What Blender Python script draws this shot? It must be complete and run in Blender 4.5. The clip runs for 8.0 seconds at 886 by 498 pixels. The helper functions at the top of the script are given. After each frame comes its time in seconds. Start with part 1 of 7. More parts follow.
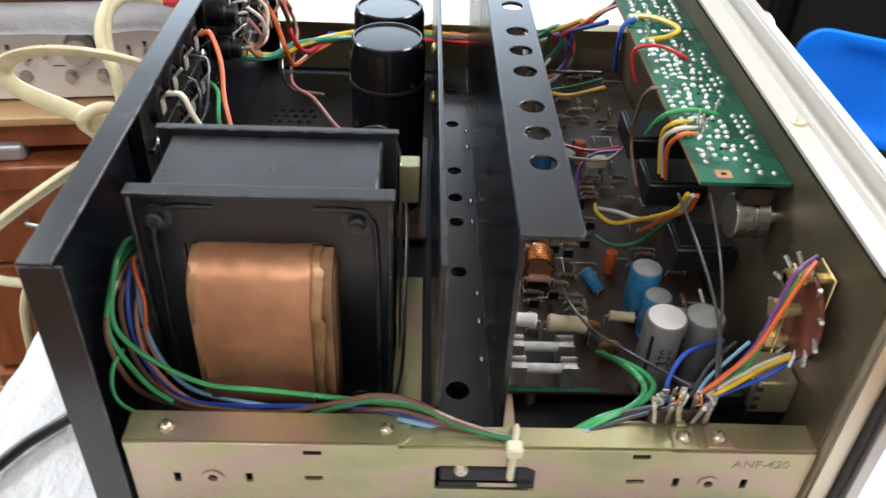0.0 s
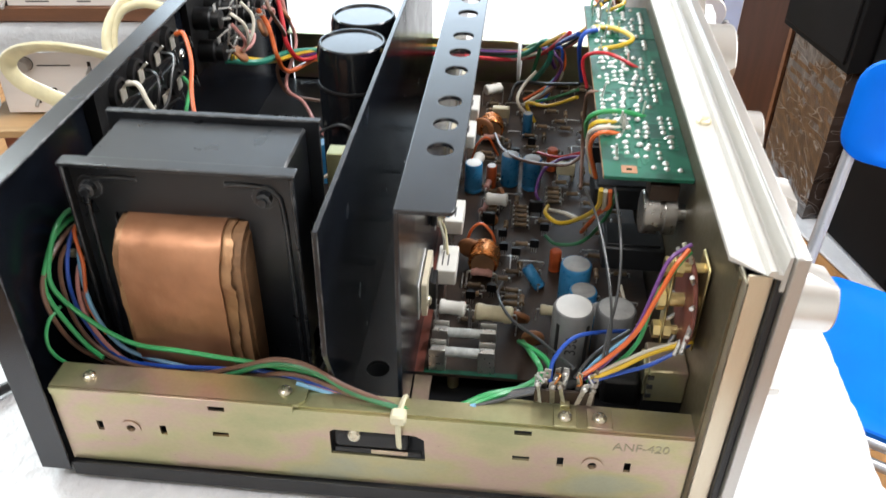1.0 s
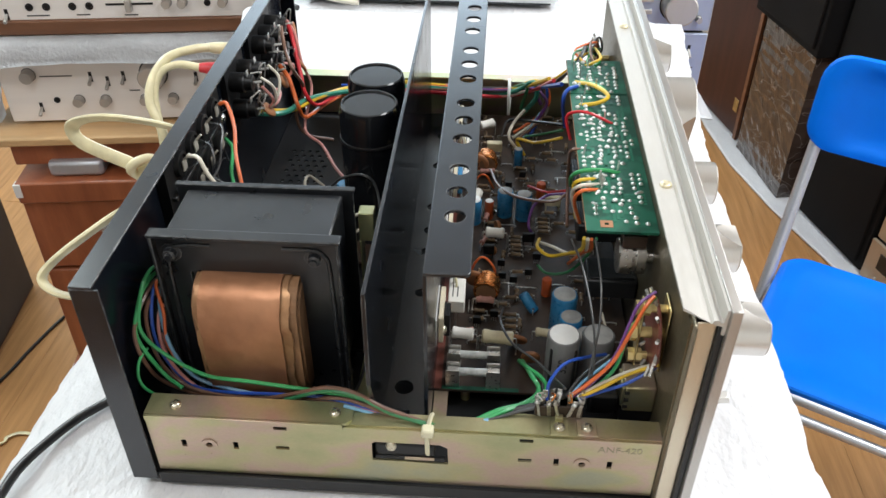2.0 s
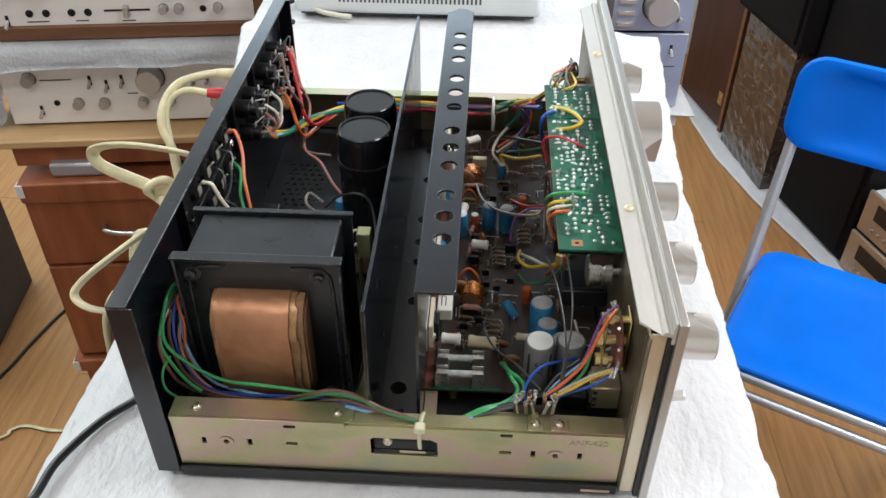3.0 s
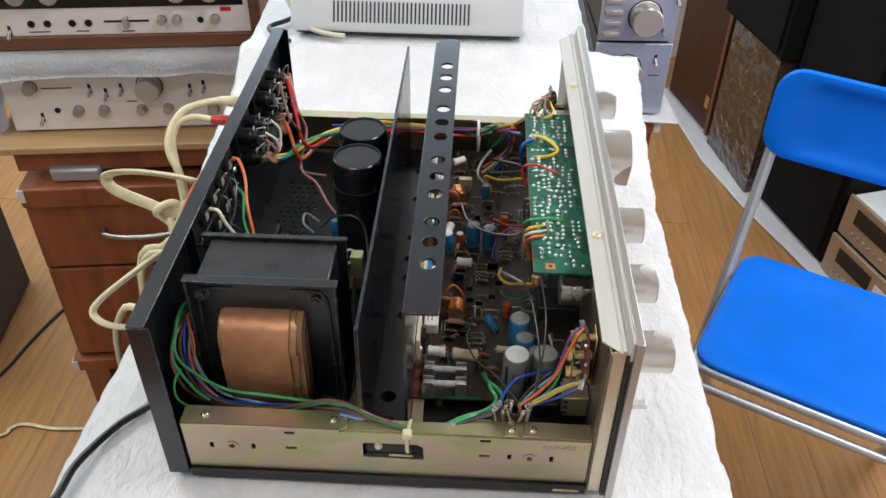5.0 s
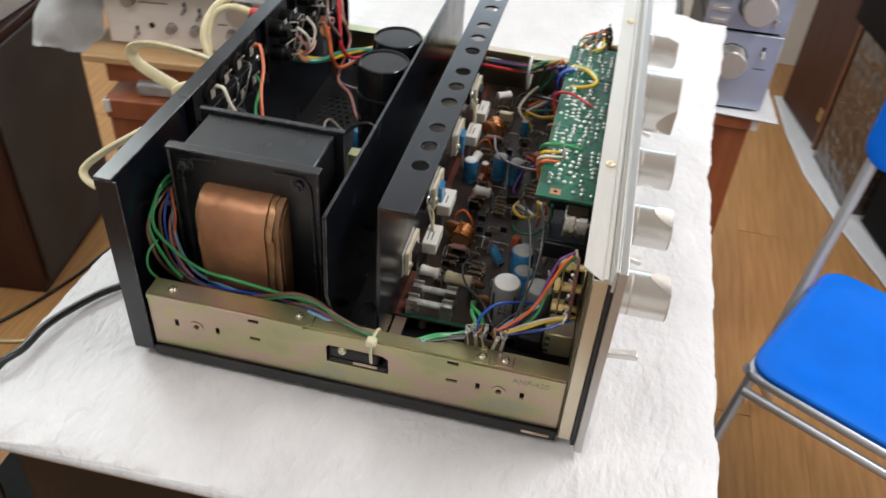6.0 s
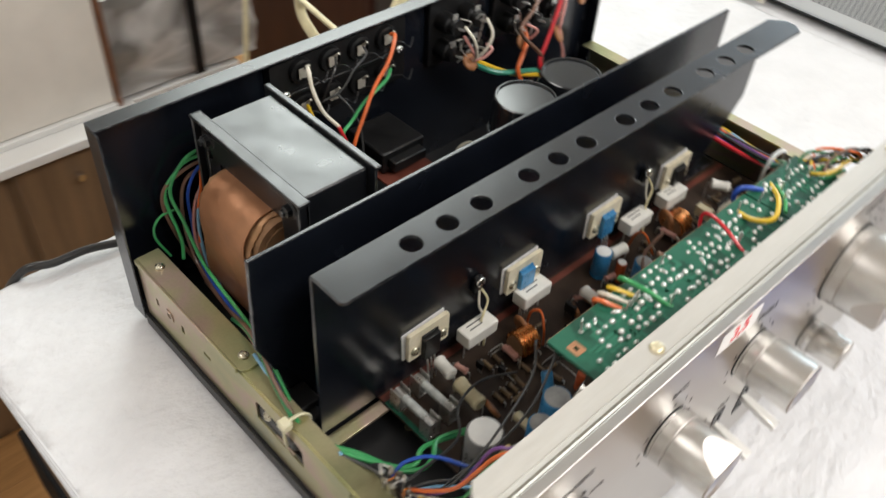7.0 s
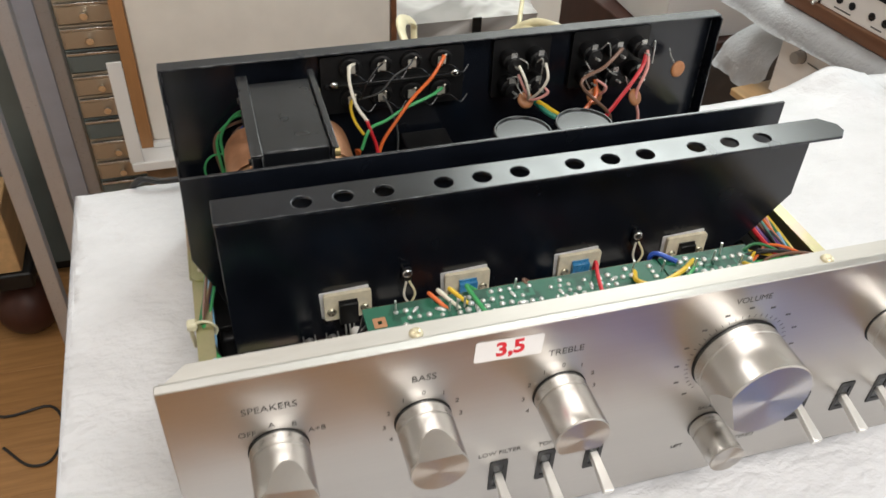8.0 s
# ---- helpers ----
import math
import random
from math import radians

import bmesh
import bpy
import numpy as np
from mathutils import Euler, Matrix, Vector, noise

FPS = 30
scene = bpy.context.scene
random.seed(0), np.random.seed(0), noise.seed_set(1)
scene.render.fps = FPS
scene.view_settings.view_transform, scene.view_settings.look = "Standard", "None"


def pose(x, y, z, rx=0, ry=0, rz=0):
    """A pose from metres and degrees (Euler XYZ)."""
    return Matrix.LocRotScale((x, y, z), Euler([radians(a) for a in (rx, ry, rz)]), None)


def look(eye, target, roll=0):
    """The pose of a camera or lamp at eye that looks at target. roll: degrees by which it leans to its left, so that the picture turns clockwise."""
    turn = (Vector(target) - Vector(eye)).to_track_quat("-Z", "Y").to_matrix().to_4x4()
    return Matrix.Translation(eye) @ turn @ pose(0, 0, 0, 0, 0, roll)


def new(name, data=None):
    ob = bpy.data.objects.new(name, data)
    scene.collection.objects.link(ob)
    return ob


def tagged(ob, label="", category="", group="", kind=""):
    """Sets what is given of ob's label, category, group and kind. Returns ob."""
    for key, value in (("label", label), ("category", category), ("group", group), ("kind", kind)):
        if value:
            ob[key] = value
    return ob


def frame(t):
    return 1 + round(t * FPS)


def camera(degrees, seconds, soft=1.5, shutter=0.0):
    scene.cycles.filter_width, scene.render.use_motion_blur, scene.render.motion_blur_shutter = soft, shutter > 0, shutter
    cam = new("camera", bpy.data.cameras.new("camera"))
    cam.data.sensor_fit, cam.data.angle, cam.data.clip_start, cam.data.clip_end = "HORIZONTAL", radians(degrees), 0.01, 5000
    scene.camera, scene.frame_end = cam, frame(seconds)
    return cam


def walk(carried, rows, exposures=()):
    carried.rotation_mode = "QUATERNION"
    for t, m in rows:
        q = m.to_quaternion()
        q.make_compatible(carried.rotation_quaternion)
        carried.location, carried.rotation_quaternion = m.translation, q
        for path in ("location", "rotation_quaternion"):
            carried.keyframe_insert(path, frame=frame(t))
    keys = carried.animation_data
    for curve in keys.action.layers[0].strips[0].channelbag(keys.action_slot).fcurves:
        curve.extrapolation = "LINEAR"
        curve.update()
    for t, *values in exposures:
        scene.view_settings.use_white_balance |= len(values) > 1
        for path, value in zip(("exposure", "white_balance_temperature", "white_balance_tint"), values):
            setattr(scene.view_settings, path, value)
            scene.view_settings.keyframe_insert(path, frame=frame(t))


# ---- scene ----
cam = camera(55.82, 8.0, shutter=0.4)
PATH = [
    (0, (0.1226, -0.2074, 0.3169), (0.1890, 1.3739, -0.9058), 2.81),
    (0.3, (0.1747, -0.2151, 0.3051), (0.0758, 1.3904, -0.8835), 1.96),
    (0.5, (0.1997, -0.2225, 0.2985), (0.0518, 1.3883, -0.8777), 1.48),
    (1, (0.2015, -0.2352, 0.3155), (0.0560, 1.3816, -0.8528), 0.72),
    (1.5, (0.1868, -0.2615, 0.3677), (0.0711, 1.3495, -0.8118), 0.26),
    (1.7, (0.1886, -0.2705, 0.3801), (0.0779, 1.3281, -0.8167), 0.15),
    (2.8, (0.1895, -0.3149, 0.4372), (0.1072, 1.2572, -0.7963), 0.29),
    (3, (0.1927, -0.3189, 0.4464), (0.1117, 1.2486, -0.7931), 0.21),
    (3.5, (0.1948, -0.3281, 0.4733), (0.1274, 1.2251, -0.7849), 0.35),
    (4, (0.1961, -0.3462, 0.4901), (0.1362, 1.2236, -0.7477), 0.34),
    (5.3, (0.1990, -0.3494, 0.4942), (0.1327, 1.2112, -0.7549), 1.24),
    (5.5, (0.2031, -0.3477, 0.4885), (0.1215, 1.2121, -0.7606), 2.06),
    (5.8, (0.2397, -0.3580, 0.4501), (0.0732, 1.1832, -0.8136), 3.86),
    (6, (0.2651, -0.3422, 0.4337), (-0.0085, 1.1693, -0.8472), 4.34),
    (6.2, (0.2803, -0.3224, 0.4224), (-0.1036, 1.1479, -0.8778), 4.47),
    (6.5, (0.3169, -0.2437, 0.3974), (-0.3151, 1.0989, -0.9435), 5.29),
    (6.8, (0.3479, -0.1720, 0.4013), (-0.4834, 1.0288, -0.9651), 5.28),
    (7, (0.3772, -0.1220, 0.4076), (-0.6284, 0.9345, -0.9608), 4.69),
    (7.2, (0.4116, -0.0779, 0.4063), (-0.7477, 0.8279, -0.9485), 3.58),
    (7.5, (0.4735, -0.0109, 0.4021), (-0.8438, 0.6886, -0.9304), 2.74),
    (7.7, (0.5081, 0.0296, 0.4125), (-0.9017, 0.5779, -0.8958), 2.40),
    (8, (0.5433, 0.0373, 0.4191), (-0.9234, 0.4974, -0.8604), 2.35),
]
walk(cam, [(t, look(eye, target, roll)) for t, eye, target, roll in PATH],
     exposures=[(0, 0.55, 6450, 13), (0.5, 0.72, 6450, 10), (1.0, 0.75, 6450, 11), (1.5, 0.57, 6420, 9), (3.0, 0.1, 6400, 10), (3.5, 0.02, 6400, 10), (4.0, 0.0, 6450, 11), (5.5, -0.02, 6520, 12), (6.2, 0.0, 6750, 12), (7.0, 0.05, 6850, 11), (7.5, 0.0, 6850, 10), (8, -0.08, 6850, 11)])
# ---------------------------------------------------------------- light
FLOOR, CEIL = -1.223, 1.65
world = bpy.data.worlds.new("world")
scene.world = world
world.use_nodes = True
wn = world.node_tree
sky = wn.nodes.new("ShaderNodeTexSky")
sky.sky_type, sky.sun_disc = "NISHITA", False
sky.sun_elevation, sky.sun_rotation = radians(40), radians(60)
wn.links.new(sky.outputs[0], wn.nodes["Background"].inputs[0])
wn.nodes["Background"].inputs[1].default_value = 0.10


def area(name, place, target, sx, sy, watts, colour=(1, 1, 1)):
    lamp = bpy.data.lights.new(name, "AREA")
    lamp.shape, lamp.size, lamp.size_y, lamp.energy, lamp.color = "RECTANGLE", sx, sy, watts, colour
    ob = new(name, lamp)
    ob.matrix_world = look(place, target)
    return ob


# fluorescent tubes under the ceiling and the daylight of the window, all out of view
area("ceiling_light_tubes", (1.20, 0.55, CEIL - 0.10), (1.20, 0.55, -1), 0.5, 1.3, 28, (0.97, 0.98, 0.99))
area("ceiling_light_tubes", (-1.55, 1.40, CEIL - 0.10), (-1.55, 1.40, -1), 0.7, 1.1, 40, (0.88, 0.99, 1.0))
# added fill lamp that brightens the desk fronts and the near side
area("ceiling_light_tubes", (-0.55, -0.60, CEIL - 0.10), (-0.55, -0.60, -1), 1.2, 0.30, 10.5, (0.98, 0.98, 0.98))
area("window_daylight", (-0.3, 3.25, 0.95), (-0.3, 0.0, 0.5), 2.2, 0.9, 24, (0.66, 0.84, 1.0))
area("window_daylight", (2.38, 0.95, 0.60), (0.2, 0.35, 0.0), 1.5, 1.2, 25, (0.96, 0.98, 1.0))

# ---------------------------------------------------------------- materials


def material(name, base, rough=0.5, metal=0.0, var=0.15, scale=40.0, bump=0.0, fine=400.0, stretch=(1, 1, 1), other=None,
             coat=0.0, spec=0.5, blend=0.12, spread=0.0, rvar=0.12):
    """A surface with cloudy variation, fine grain and slight differences of gloss."""
    m = bpy.data.materials.new(name)
    m.use_nodes = True
    n, l = m.node_tree.nodes, m.node_tree.links
    b = n["Principled BSDF"]
    co = n.new("ShaderNodeTexCoord")
    mp = n.new("ShaderNodeMapping")
    mp.inputs["Scale"].default_value = stretch
    l.new(co.outputs["Object"], mp.inputs[0])
    big, small = n.new("ShaderNodeTexNoise"), n.new("ShaderNodeTexNoise")
    big.inputs["Scale"].default_value, small.inputs["Scale"].default_value = scale, fine
    big.inputs["Detail"].default_value, small.inputs["Detail"].default_value = 4, 3
    for t in (big, small):
        l.new(mp.outputs[0], t.inputs[0])
    ramp = n.new("ShaderNodeValToRGB")
    c2 = other or [min(1, c * (1 + var)) for c in base]
    ramp.color_ramp.elements[0].position, ramp.color_ramp.elements[1].position = 0.5 - blend * 1.6, 0.5 + blend * 1.6
    ramp.color_ramp.elements[0].color = (*[c * (1 - var) for c in base], 1)
    ramp.color_ramp.elements[1].color = (*c2, 1)
    l.new(big.outputs[0], ramp.inputs[0])
    mix = n.new("ShaderNodeMix")
    mix.data_type, mix.blend_type = "RGBA", "OVERLAY"
    mix.inputs[0].default_value = 0.5 * var + 0.05
    l.new(ramp.outputs[0], mix.inputs[6])
    l.new(small.outputs[0], mix.inputs[7])
    last = mix.outputs[2]
    if spread:
        info, hsv, mr = n.new("ShaderNodeObjectInfo"), n.new("ShaderNodeHueSaturation"), n.new("ShaderNodeMapRange")
        mr.inputs[3].default_value, mr.inputs[4].default_value = 1 - spread, 1 + spread
        l.new(info.outputs["Random"], mr.inputs[0])
        l.new(mr.outputs[0], hsv.inputs["Value"])
        l.new(last, hsv.inputs["Color"])
        last = hsv.outputs[0]
    l.new(last, b.inputs["Base Color"])
    rr = n.new("ShaderNodeMapRange")
    rr.inputs[3].default_value, rr.inputs[4].default_value = max(0.03, rough - rvar), min(1, rough + rvar)
    l.new(small.outputs[0], rr.inputs[0])
    l.new(rr.outputs[0], b.inputs["Roughness"])
    b.inputs["Metallic"].default_value = metal
    b.inputs["Coat Weight"].default_value = coat
    b.inputs["Coat Roughness"].default_value = 0.15
    b.inputs["Specular IOR Level"].default_value = spec
    if bump:
        bp = n.new("ShaderNodeBump")
        bp.inputs["Strength"].default_value, bp.inputs["Distance"].default_value = bump, 0.001
        l.new(small.outputs[0], bp.inputs["Height"])
        l.new(bp.outputs[0], b.inputs["Normal"])
    return m


MAT = {}


def mat(key, *a, **k):
    MAT[key] = material(key, *a, **k)


mat("black_paint", (0.0048, 0.0063, 0.0100), 0.24, var=0.2, scale=30, fine=38, other=(0.0068, 0.0088, 0.0138), spec=0.62, rvar=0.09)
mat("black_enamel", (0.0075, 0.0085, 0.0105), 0.31, var=0.25, scale=45, fine=60, other=(0.0115, 0.013, 0.016), spec=0.6, rvar=0.12, bump=0.03)
mat("black_satin", (0.011, 0.0115, 0.013), 0.45, var=0.35, scale=25, bump=0.08, fine=700)
mat("black_gloss", (0.008, 0.009, 0.011), 0.16, var=0.3, scale=40, rvar=0.06)
mat("black_plastic", (0.0075, 0.0075, 0.008), 0.40, var=0.3, scale=80, bump=0.05, spec=0.4)
mat("zinc", (0.60, 0.57, 0.36), 0.34, metal=0.8, var=0.10, scale=13, blend=0.10, bump=0.02, fine=600, stretch=(1, 1, 1.8))
tints = [n_ for n_ in MAT["zinc"].node_tree.nodes if n_.type == "VALTORGB"][0].color_ramp
while len(tints.elements) < 5:
    tints.elements.new(0.5)
for e_, (p_, c_) in zip(tints.elements, ((0.34, (0.37, 0.38, 0.21)), (0.45, (0.47, 0.43, 0.25)), (0.53, (0.50, 0.37, 0.30)), (0.60, (0.45, 0.41, 0.23)), (0.69, (0.38, 0.38, 0.27)))):
    e_.position, e_.color = p_, (*c_, 1)
mat("zinc_gold", (0.76, 0.70, 0.55), 0.34, metal=0.8, var=0.10, scale=9, blend=0.12, bump=0.02, fine=500, stretch=(9, 9, 1), other=(0.62, 0.51, 0.38))
# the passivated steel again, its colour darkened for the shade behind the front
mat("zinc_shaded", (0.13, 0.115, 0.070), 0.40, metal=0.6, var=0.25, scale=14, other=(0.17, 0.135, 0.085))
mat("tin_dull", (0.40, 0.38, 0.35), 0.34, metal=0.85, var=0.3, scale=260)
mat("tinned", (0.56, 0.53, 0.46), 0.40, metal=0.5, var=0.15, scale=150)
mat("tin_bright", (0.62, 0.61, 0.58), 0.30, metal=0.85, var=0.1, scale=90)
mat("steel", (0.50, 0.49, 0.47), 0.3, metal=1, var=0.1, scale=60)
mat("chrome", (0.75, 0.75, 0.74), 0.16, metal=1, var=0.08, scale=60, rvar=0.08)
mat("lever_metal", (0.78, 0.77, 0.74), 0.34, metal=0.7, var=0.02, scale=20, fine=60, rvar=0.03)
mat("solder", (0.62, 0.62, 0.60), 0.30, metal=0.7, var=0.12, scale=300)
mat("screw_steel", (0.62, 0.58, 0.46), 0.28, metal=0.95, var=0.15, scale=200)
mat("screw_gold", (0.74, 0.66, 0.46), 0.36, metal=0.6, var=0.12, scale=200)
mat("brass", (0.55, 0.43, 0.2), 0.35, metal=0.9, var=0.25, scale=80)
mat("aluminium", (0.53, 0.51, 0.485), 0.36, metal=1, var=0.015, scale=14, stretch=(1, 0.03, 2.0), fine=900, bump=0.02, rvar=0.05)
mat("knob_metal", (0.50, 0.475, 0.445), 0.42, metal=1, var=0.02, scale=20, fine=1200, stretch=(4, 0.6, 0.6), rvar=0.02)
mat("knob_side", (0.70, 0.685, 0.66), 0.26, metal=1, var=0.02, scale=20, fine=1200, stretch=(4, 0.6, 0.6), rvar=0.02)
mat("rail_metal", (0.55, 0.525, 0.485), 0.42, metal=0.35, var=0.06, scale=40, stretch=(1, 0.12, 1), bump=0.03, fine=700)
mat("copper_foil", (0.40, 0.180, 0.088), 0.46, metal=0.60, var=0.26, scale=30, other=(0.50, 0.25, 0.135), bump=0.35, fine=110, blend=0.14)
mat("copper_old", (0.36, 0.175, 0.085), 0.42, metal=0.6, var=0.25, scale=70, other=(0.50, 0.29, 0.15), bump=0.4, fine=150)
mat("copper_wire", (0.72, 0.27, 0.08), 0.25, metal=0.85, var=0.2, scale=120)
mat("kraft_paper", (0.24, 0.125, 0.058), 0.7, var=0.25, scale=60, bump=0.1)
mat("solder_mask", (0.009, 0.068, 0.040), 0.42, var=0.15, scale=60, other=(0.014, 0.105, 0.062), blend=0.03, spec=0.28)
mat("copper_track", (0.020, 0.135, 0.080), 0.40, var=0.12, scale=70, spec=0.3)
mat("board_brown", (0.034, 0.017, 0.011), 0.45, var=0.35, scale=55, other=(0.055, 0.034, 0.022), blend=0.10)
mat("board_red", (0.16, 0.045, 0.03), 0.45, var=0.2, scale=70)
mat("ceramic", (0.80, 0.78, 0.72), 0.6, var=0.06, scale=120, bump=0.05, spread=0.06)
mat("cream_plastic", (0.66, 0.58, 0.38), 0.45, var=0.1, scale=100, spread=0.12)
mat("mica", (0.80, 0.72, 0.54), 0.35, var=0.12, scale=150)
mat("grease", (0.78, 0.78, 0.78), 0.5, var=0.1, scale=200, bump=0.3)
mat("disc_brown", (0.36, 0.15, 0.06), 0.5, var=0.15, scale=150, spread=0.15)
mat("resistor_tan", (0.20, 0.135, 0.075), 0.5, var=0.2, scale=300, spread=0.35)
mat("resistor_pink", (0.58, 0.30, 0.25), 0.5, var=0.15, scale=300, spread=0.15)
mat("blue_sleeve", (0.02, 0.19, 0.42), 0.3, var=0.2, scale=120, other=(0.05, 0.27, 0.52), coat=0.3, spread=0.2)
mat("orange_sleeve", (0.50, 0.095, 0.025), 0.35, var=0.15, scale=120)
mat("white_sleeve", (0.78, 0.78, 0.76), 0.35, var=0.06, scale=80)
mat("pale_sleeve", (0.20, 0.20, 0.20), 0.35, var=0.1, scale=80)
mat("grey_sleeve", (0.15, 0.15, 0.15), 0.35, var=0.15, scale=80)
mat("dusty_top", (0.36, 0.36, 0.35), 0.5, var=0.2, scale=120)
mat("glass_fuse", (0.50, 0.52, 0.50), 0.12, var=0.2, scale=200, spec=0.8)
mat("ink_black", (0.02, 0.02, 0.02), 0.5, var=0.1)
mat("ink_grey", (0.085, 0.08, 0.075), 0.5, var=0.1)
mat("ink_stamp", (0.30, 0.27, 0.17), 0.5, var=0.2)
mat("ink_red", (0.65, 0.015, 0.03), 0.4, var=0.2)
mat("paper_white", (0.80, 0.78, 0.77), 0.6, var=0.04)
mat("tie_nylon", (0.72, 0.68, 0.48), 0.4, var=0.08)
for key, c in dict(green=(0.045, 0.33, 0.11), dark_green=(0.03, 0.18, 0.07), brown_wire=(0.17, 0.09, 0.06), blue=(0.02, 0.08, 0.42),
                   light_blue=(0.20, 0.42, 0.62), pink=(0.62, 0.28, 0.25), orange_red=(0.70, 0.14, 0.03), black_wire=(0.014, 0.014, 0.015),
                   grey_wire=(0.055, 0.057, 0.058), purple=(0.15, 0.05, 0.22), yellow=(0.72, 0.47, 0.03), white_wire=(0.66, 0.62, 0.52),
                   teal=(0.03, 0.25, 0.17), red_wire=(0.60, 0.025, 0.035), cream_cable=(0.72, 0.65, 0.41)).items():
    mat(key, c, 0.35, var=0.14, scale=60, coat=0.15)
mat("foam_sheet", (0.665, 0.665, 0.68), 0.46, var=0.09, scale=26, bump=0.95, fine=170, blend=0.2, rvar=0.22, stretch=(1, 0.6, 1), spec=0.4)
MAT["foam_sheet"].node_tree.nodes["Bump"].inputs["Distance"].default_value = 0.0016
nt = MAT["foam_sheet"].node_tree
crease, soft = nt.nodes.new("ShaderNodeTexNoise"), nt.nodes.new("ShaderNodeBump")
crease.inputs["Scale"].default_value, crease.inputs["Detail"].default_value, crease.inputs["Distortion"].default_value = 55, 3, 0.8
soft.inputs["Strength"].default_value, soft.inputs["Distance"].default_value = 0.55, 0.004
nt.links.new(nt.nodes["Mapping"].outputs[0], crease.inputs[0])
nt.links.new(crease.outputs[0], soft.inputs["Height"])
nt.links.new(soft.outputs[0], nt.nodes["Bump"].inputs["Normal"])
mat("blue_plastic", (0.001, 0.165, 0.78), 0.40, spec=0.25, var=0.06, scale=12, bump=0.05, fine=900)
mat("tube_grey", (0.50, 0.52, 0.56), 0.32, metal=0.6, var=0.03, scale=20)
mat("red_wood", (0.29, 0.080, 0.032), 0.36, var=0.22, scale=5, stretch=(6, 6, 0.7), fine=60, coat=0.2, other=(0.37, 0.115, 0.047))
mat("oak", (0.40, 0.19, 0.075), 0.4, var=0.15, scale=6, stretch=(7, 7, 0.6), fine=80)
mat("cabinet_grey", (0.13, 0.155, 0.15), 0.5, var=0.15, scale=5)
mat("light_wood", (0.60, 0.38, 0.185), 0.42, var=0.12, scale=6, stretch=(0.6, 7, 7), fine=80)
mat("walnut", (0.17, 0.072, 0.035), 0.42, var=0.25, scale=6, stretch=(0.6, 7, 7), fine=80)
mat("table_brown", (0.020, 0.014, 0.0105), 0.45, spec=0.3, var=0.2, scale=6, stretch=(5, 0.6, 5), fine=90)
mat("dark_vinyl", (0.052, 0.018, 0.012), 0.42, spec=0.3, var=0.2, scale=6, stretch=(5, 5, 0.6), fine=90)
mat("dark_cloth", (0.065, 0.052, 0.042), 0.9, var=0.12, scale=10, bump=0.3, fine=900)
mat("light_cloth", (0.80, 0.75, 0.68), 0.9, var=0.05, scale=12, bump=0.3, fine=700)
mat("black_cloth", (0.0045, 0.0045, 0.005), 0.8, spec=0.2, var=0.2, scale=9, bump=0.2, fine=700)
mat("silver_panel", (0.90, 0.85, 0.81), 0.45, metal=0.0, var=0.05, scale=10, stretch=(0.1, 1, 3), fine=500)
mat("blue_silver", (0.47, 0.53, 0.66), 0.42, metal=0.5, var=0.05, scale=8, stretch=(0.1, 1, 3), fine=500)
mat("champagne", (0.46, 0.37, 0.27), 0.4, metal=0.5, var=0.1, scale=10)
mat("appliance_white", (0.66, 0.69, 0.70), 0.4, var=0.04, scale=8)
mat("slot_dark", (0.05, 0.055, 0.06), 0.6, var=0.1)
mat("wall_paint", (0.80, 0.785, 0.75), 0.7, var=0.05, scale=3, bump=0.1, fine=120)
mat("white_board", (0.78, 0.77, 0.75), 0.5, var=0.04, scale=8)
mat("carton_blue", (0.05, 0.30, 0.60), 0.5, var=0.1, scale=20)
mat("floor_plank", (0.42, 0.205, 0.072), 0.36, var=0.14, scale=7, stretch=(9, 0.6, 1), fine=45, other=(0.50, 0.26, 0.10), spread=0.06, coat=0.1)

# the paint is rubbed through in spots along its edges
for key in ("black_paint", "black_enamel"):
    nt = MAT[key].node_tree
    n, l = nt.nodes, nt.links
    bsdf = n["Principled BSDF"]
    geo, bev, dot = n.new("ShaderNodeNewGeometry"), n.new("ShaderNodeBevel"), n.new("ShaderNodeVectorMath")
    bev.samples, bev.inputs["Radius"].default_value, dot.operation = 4, 0.0011, "DOT_PRODUCT"
    l.new(geo.outputs["True Normal"], dot.inputs[0])
    l.new(bev.outputs[0], dot.inputs[1])
    edge, spots_, both, mix = n.new("ShaderNodeMapRange"), n.new("ShaderNodeTexNoise"), n.new("ShaderNodeMath"), n.new("ShaderNodeMix")
    for i_, v_ in enumerate((0.97, 0.80, 0.0, 1.0)):
        edge.inputs[1 + i_].default_value = v_
    l.new(dot.outputs["Value"], edge.inputs[0])
    spots_.inputs["Scale"].default_value, spots_.inputs["Detail"].default_value = 160, 4
    rubbed = n.new("ShaderNodeMapRange")
    for i_, v_ in enumerate((0.42, 0.66, 0.10, 1.0)):
        rubbed.inputs[1 + i_].default_value = v_
    l.new(n["Mapping"].outputs[0], spots_.inputs[0])
    l.new(spots_.outputs[0], rubbed.inputs[0])
    both.operation = "MULTIPLY"
    l.new(edge.outputs[0], both.inputs[0])
    l.new(rubbed.outputs[0], both.inputs[1])
    mix.data_type = "RGBA"
    mix.inputs[7].default_value = (0.26, 0.265, 0.27, 1)
    l.new(both.outputs[0], mix.inputs[0])
    l.new(bsdf.inputs["Base Color"].links[0].from_socket, mix.inputs[6])
    l.new(mix.outputs[2], bsdf.inputs["Base Color"])

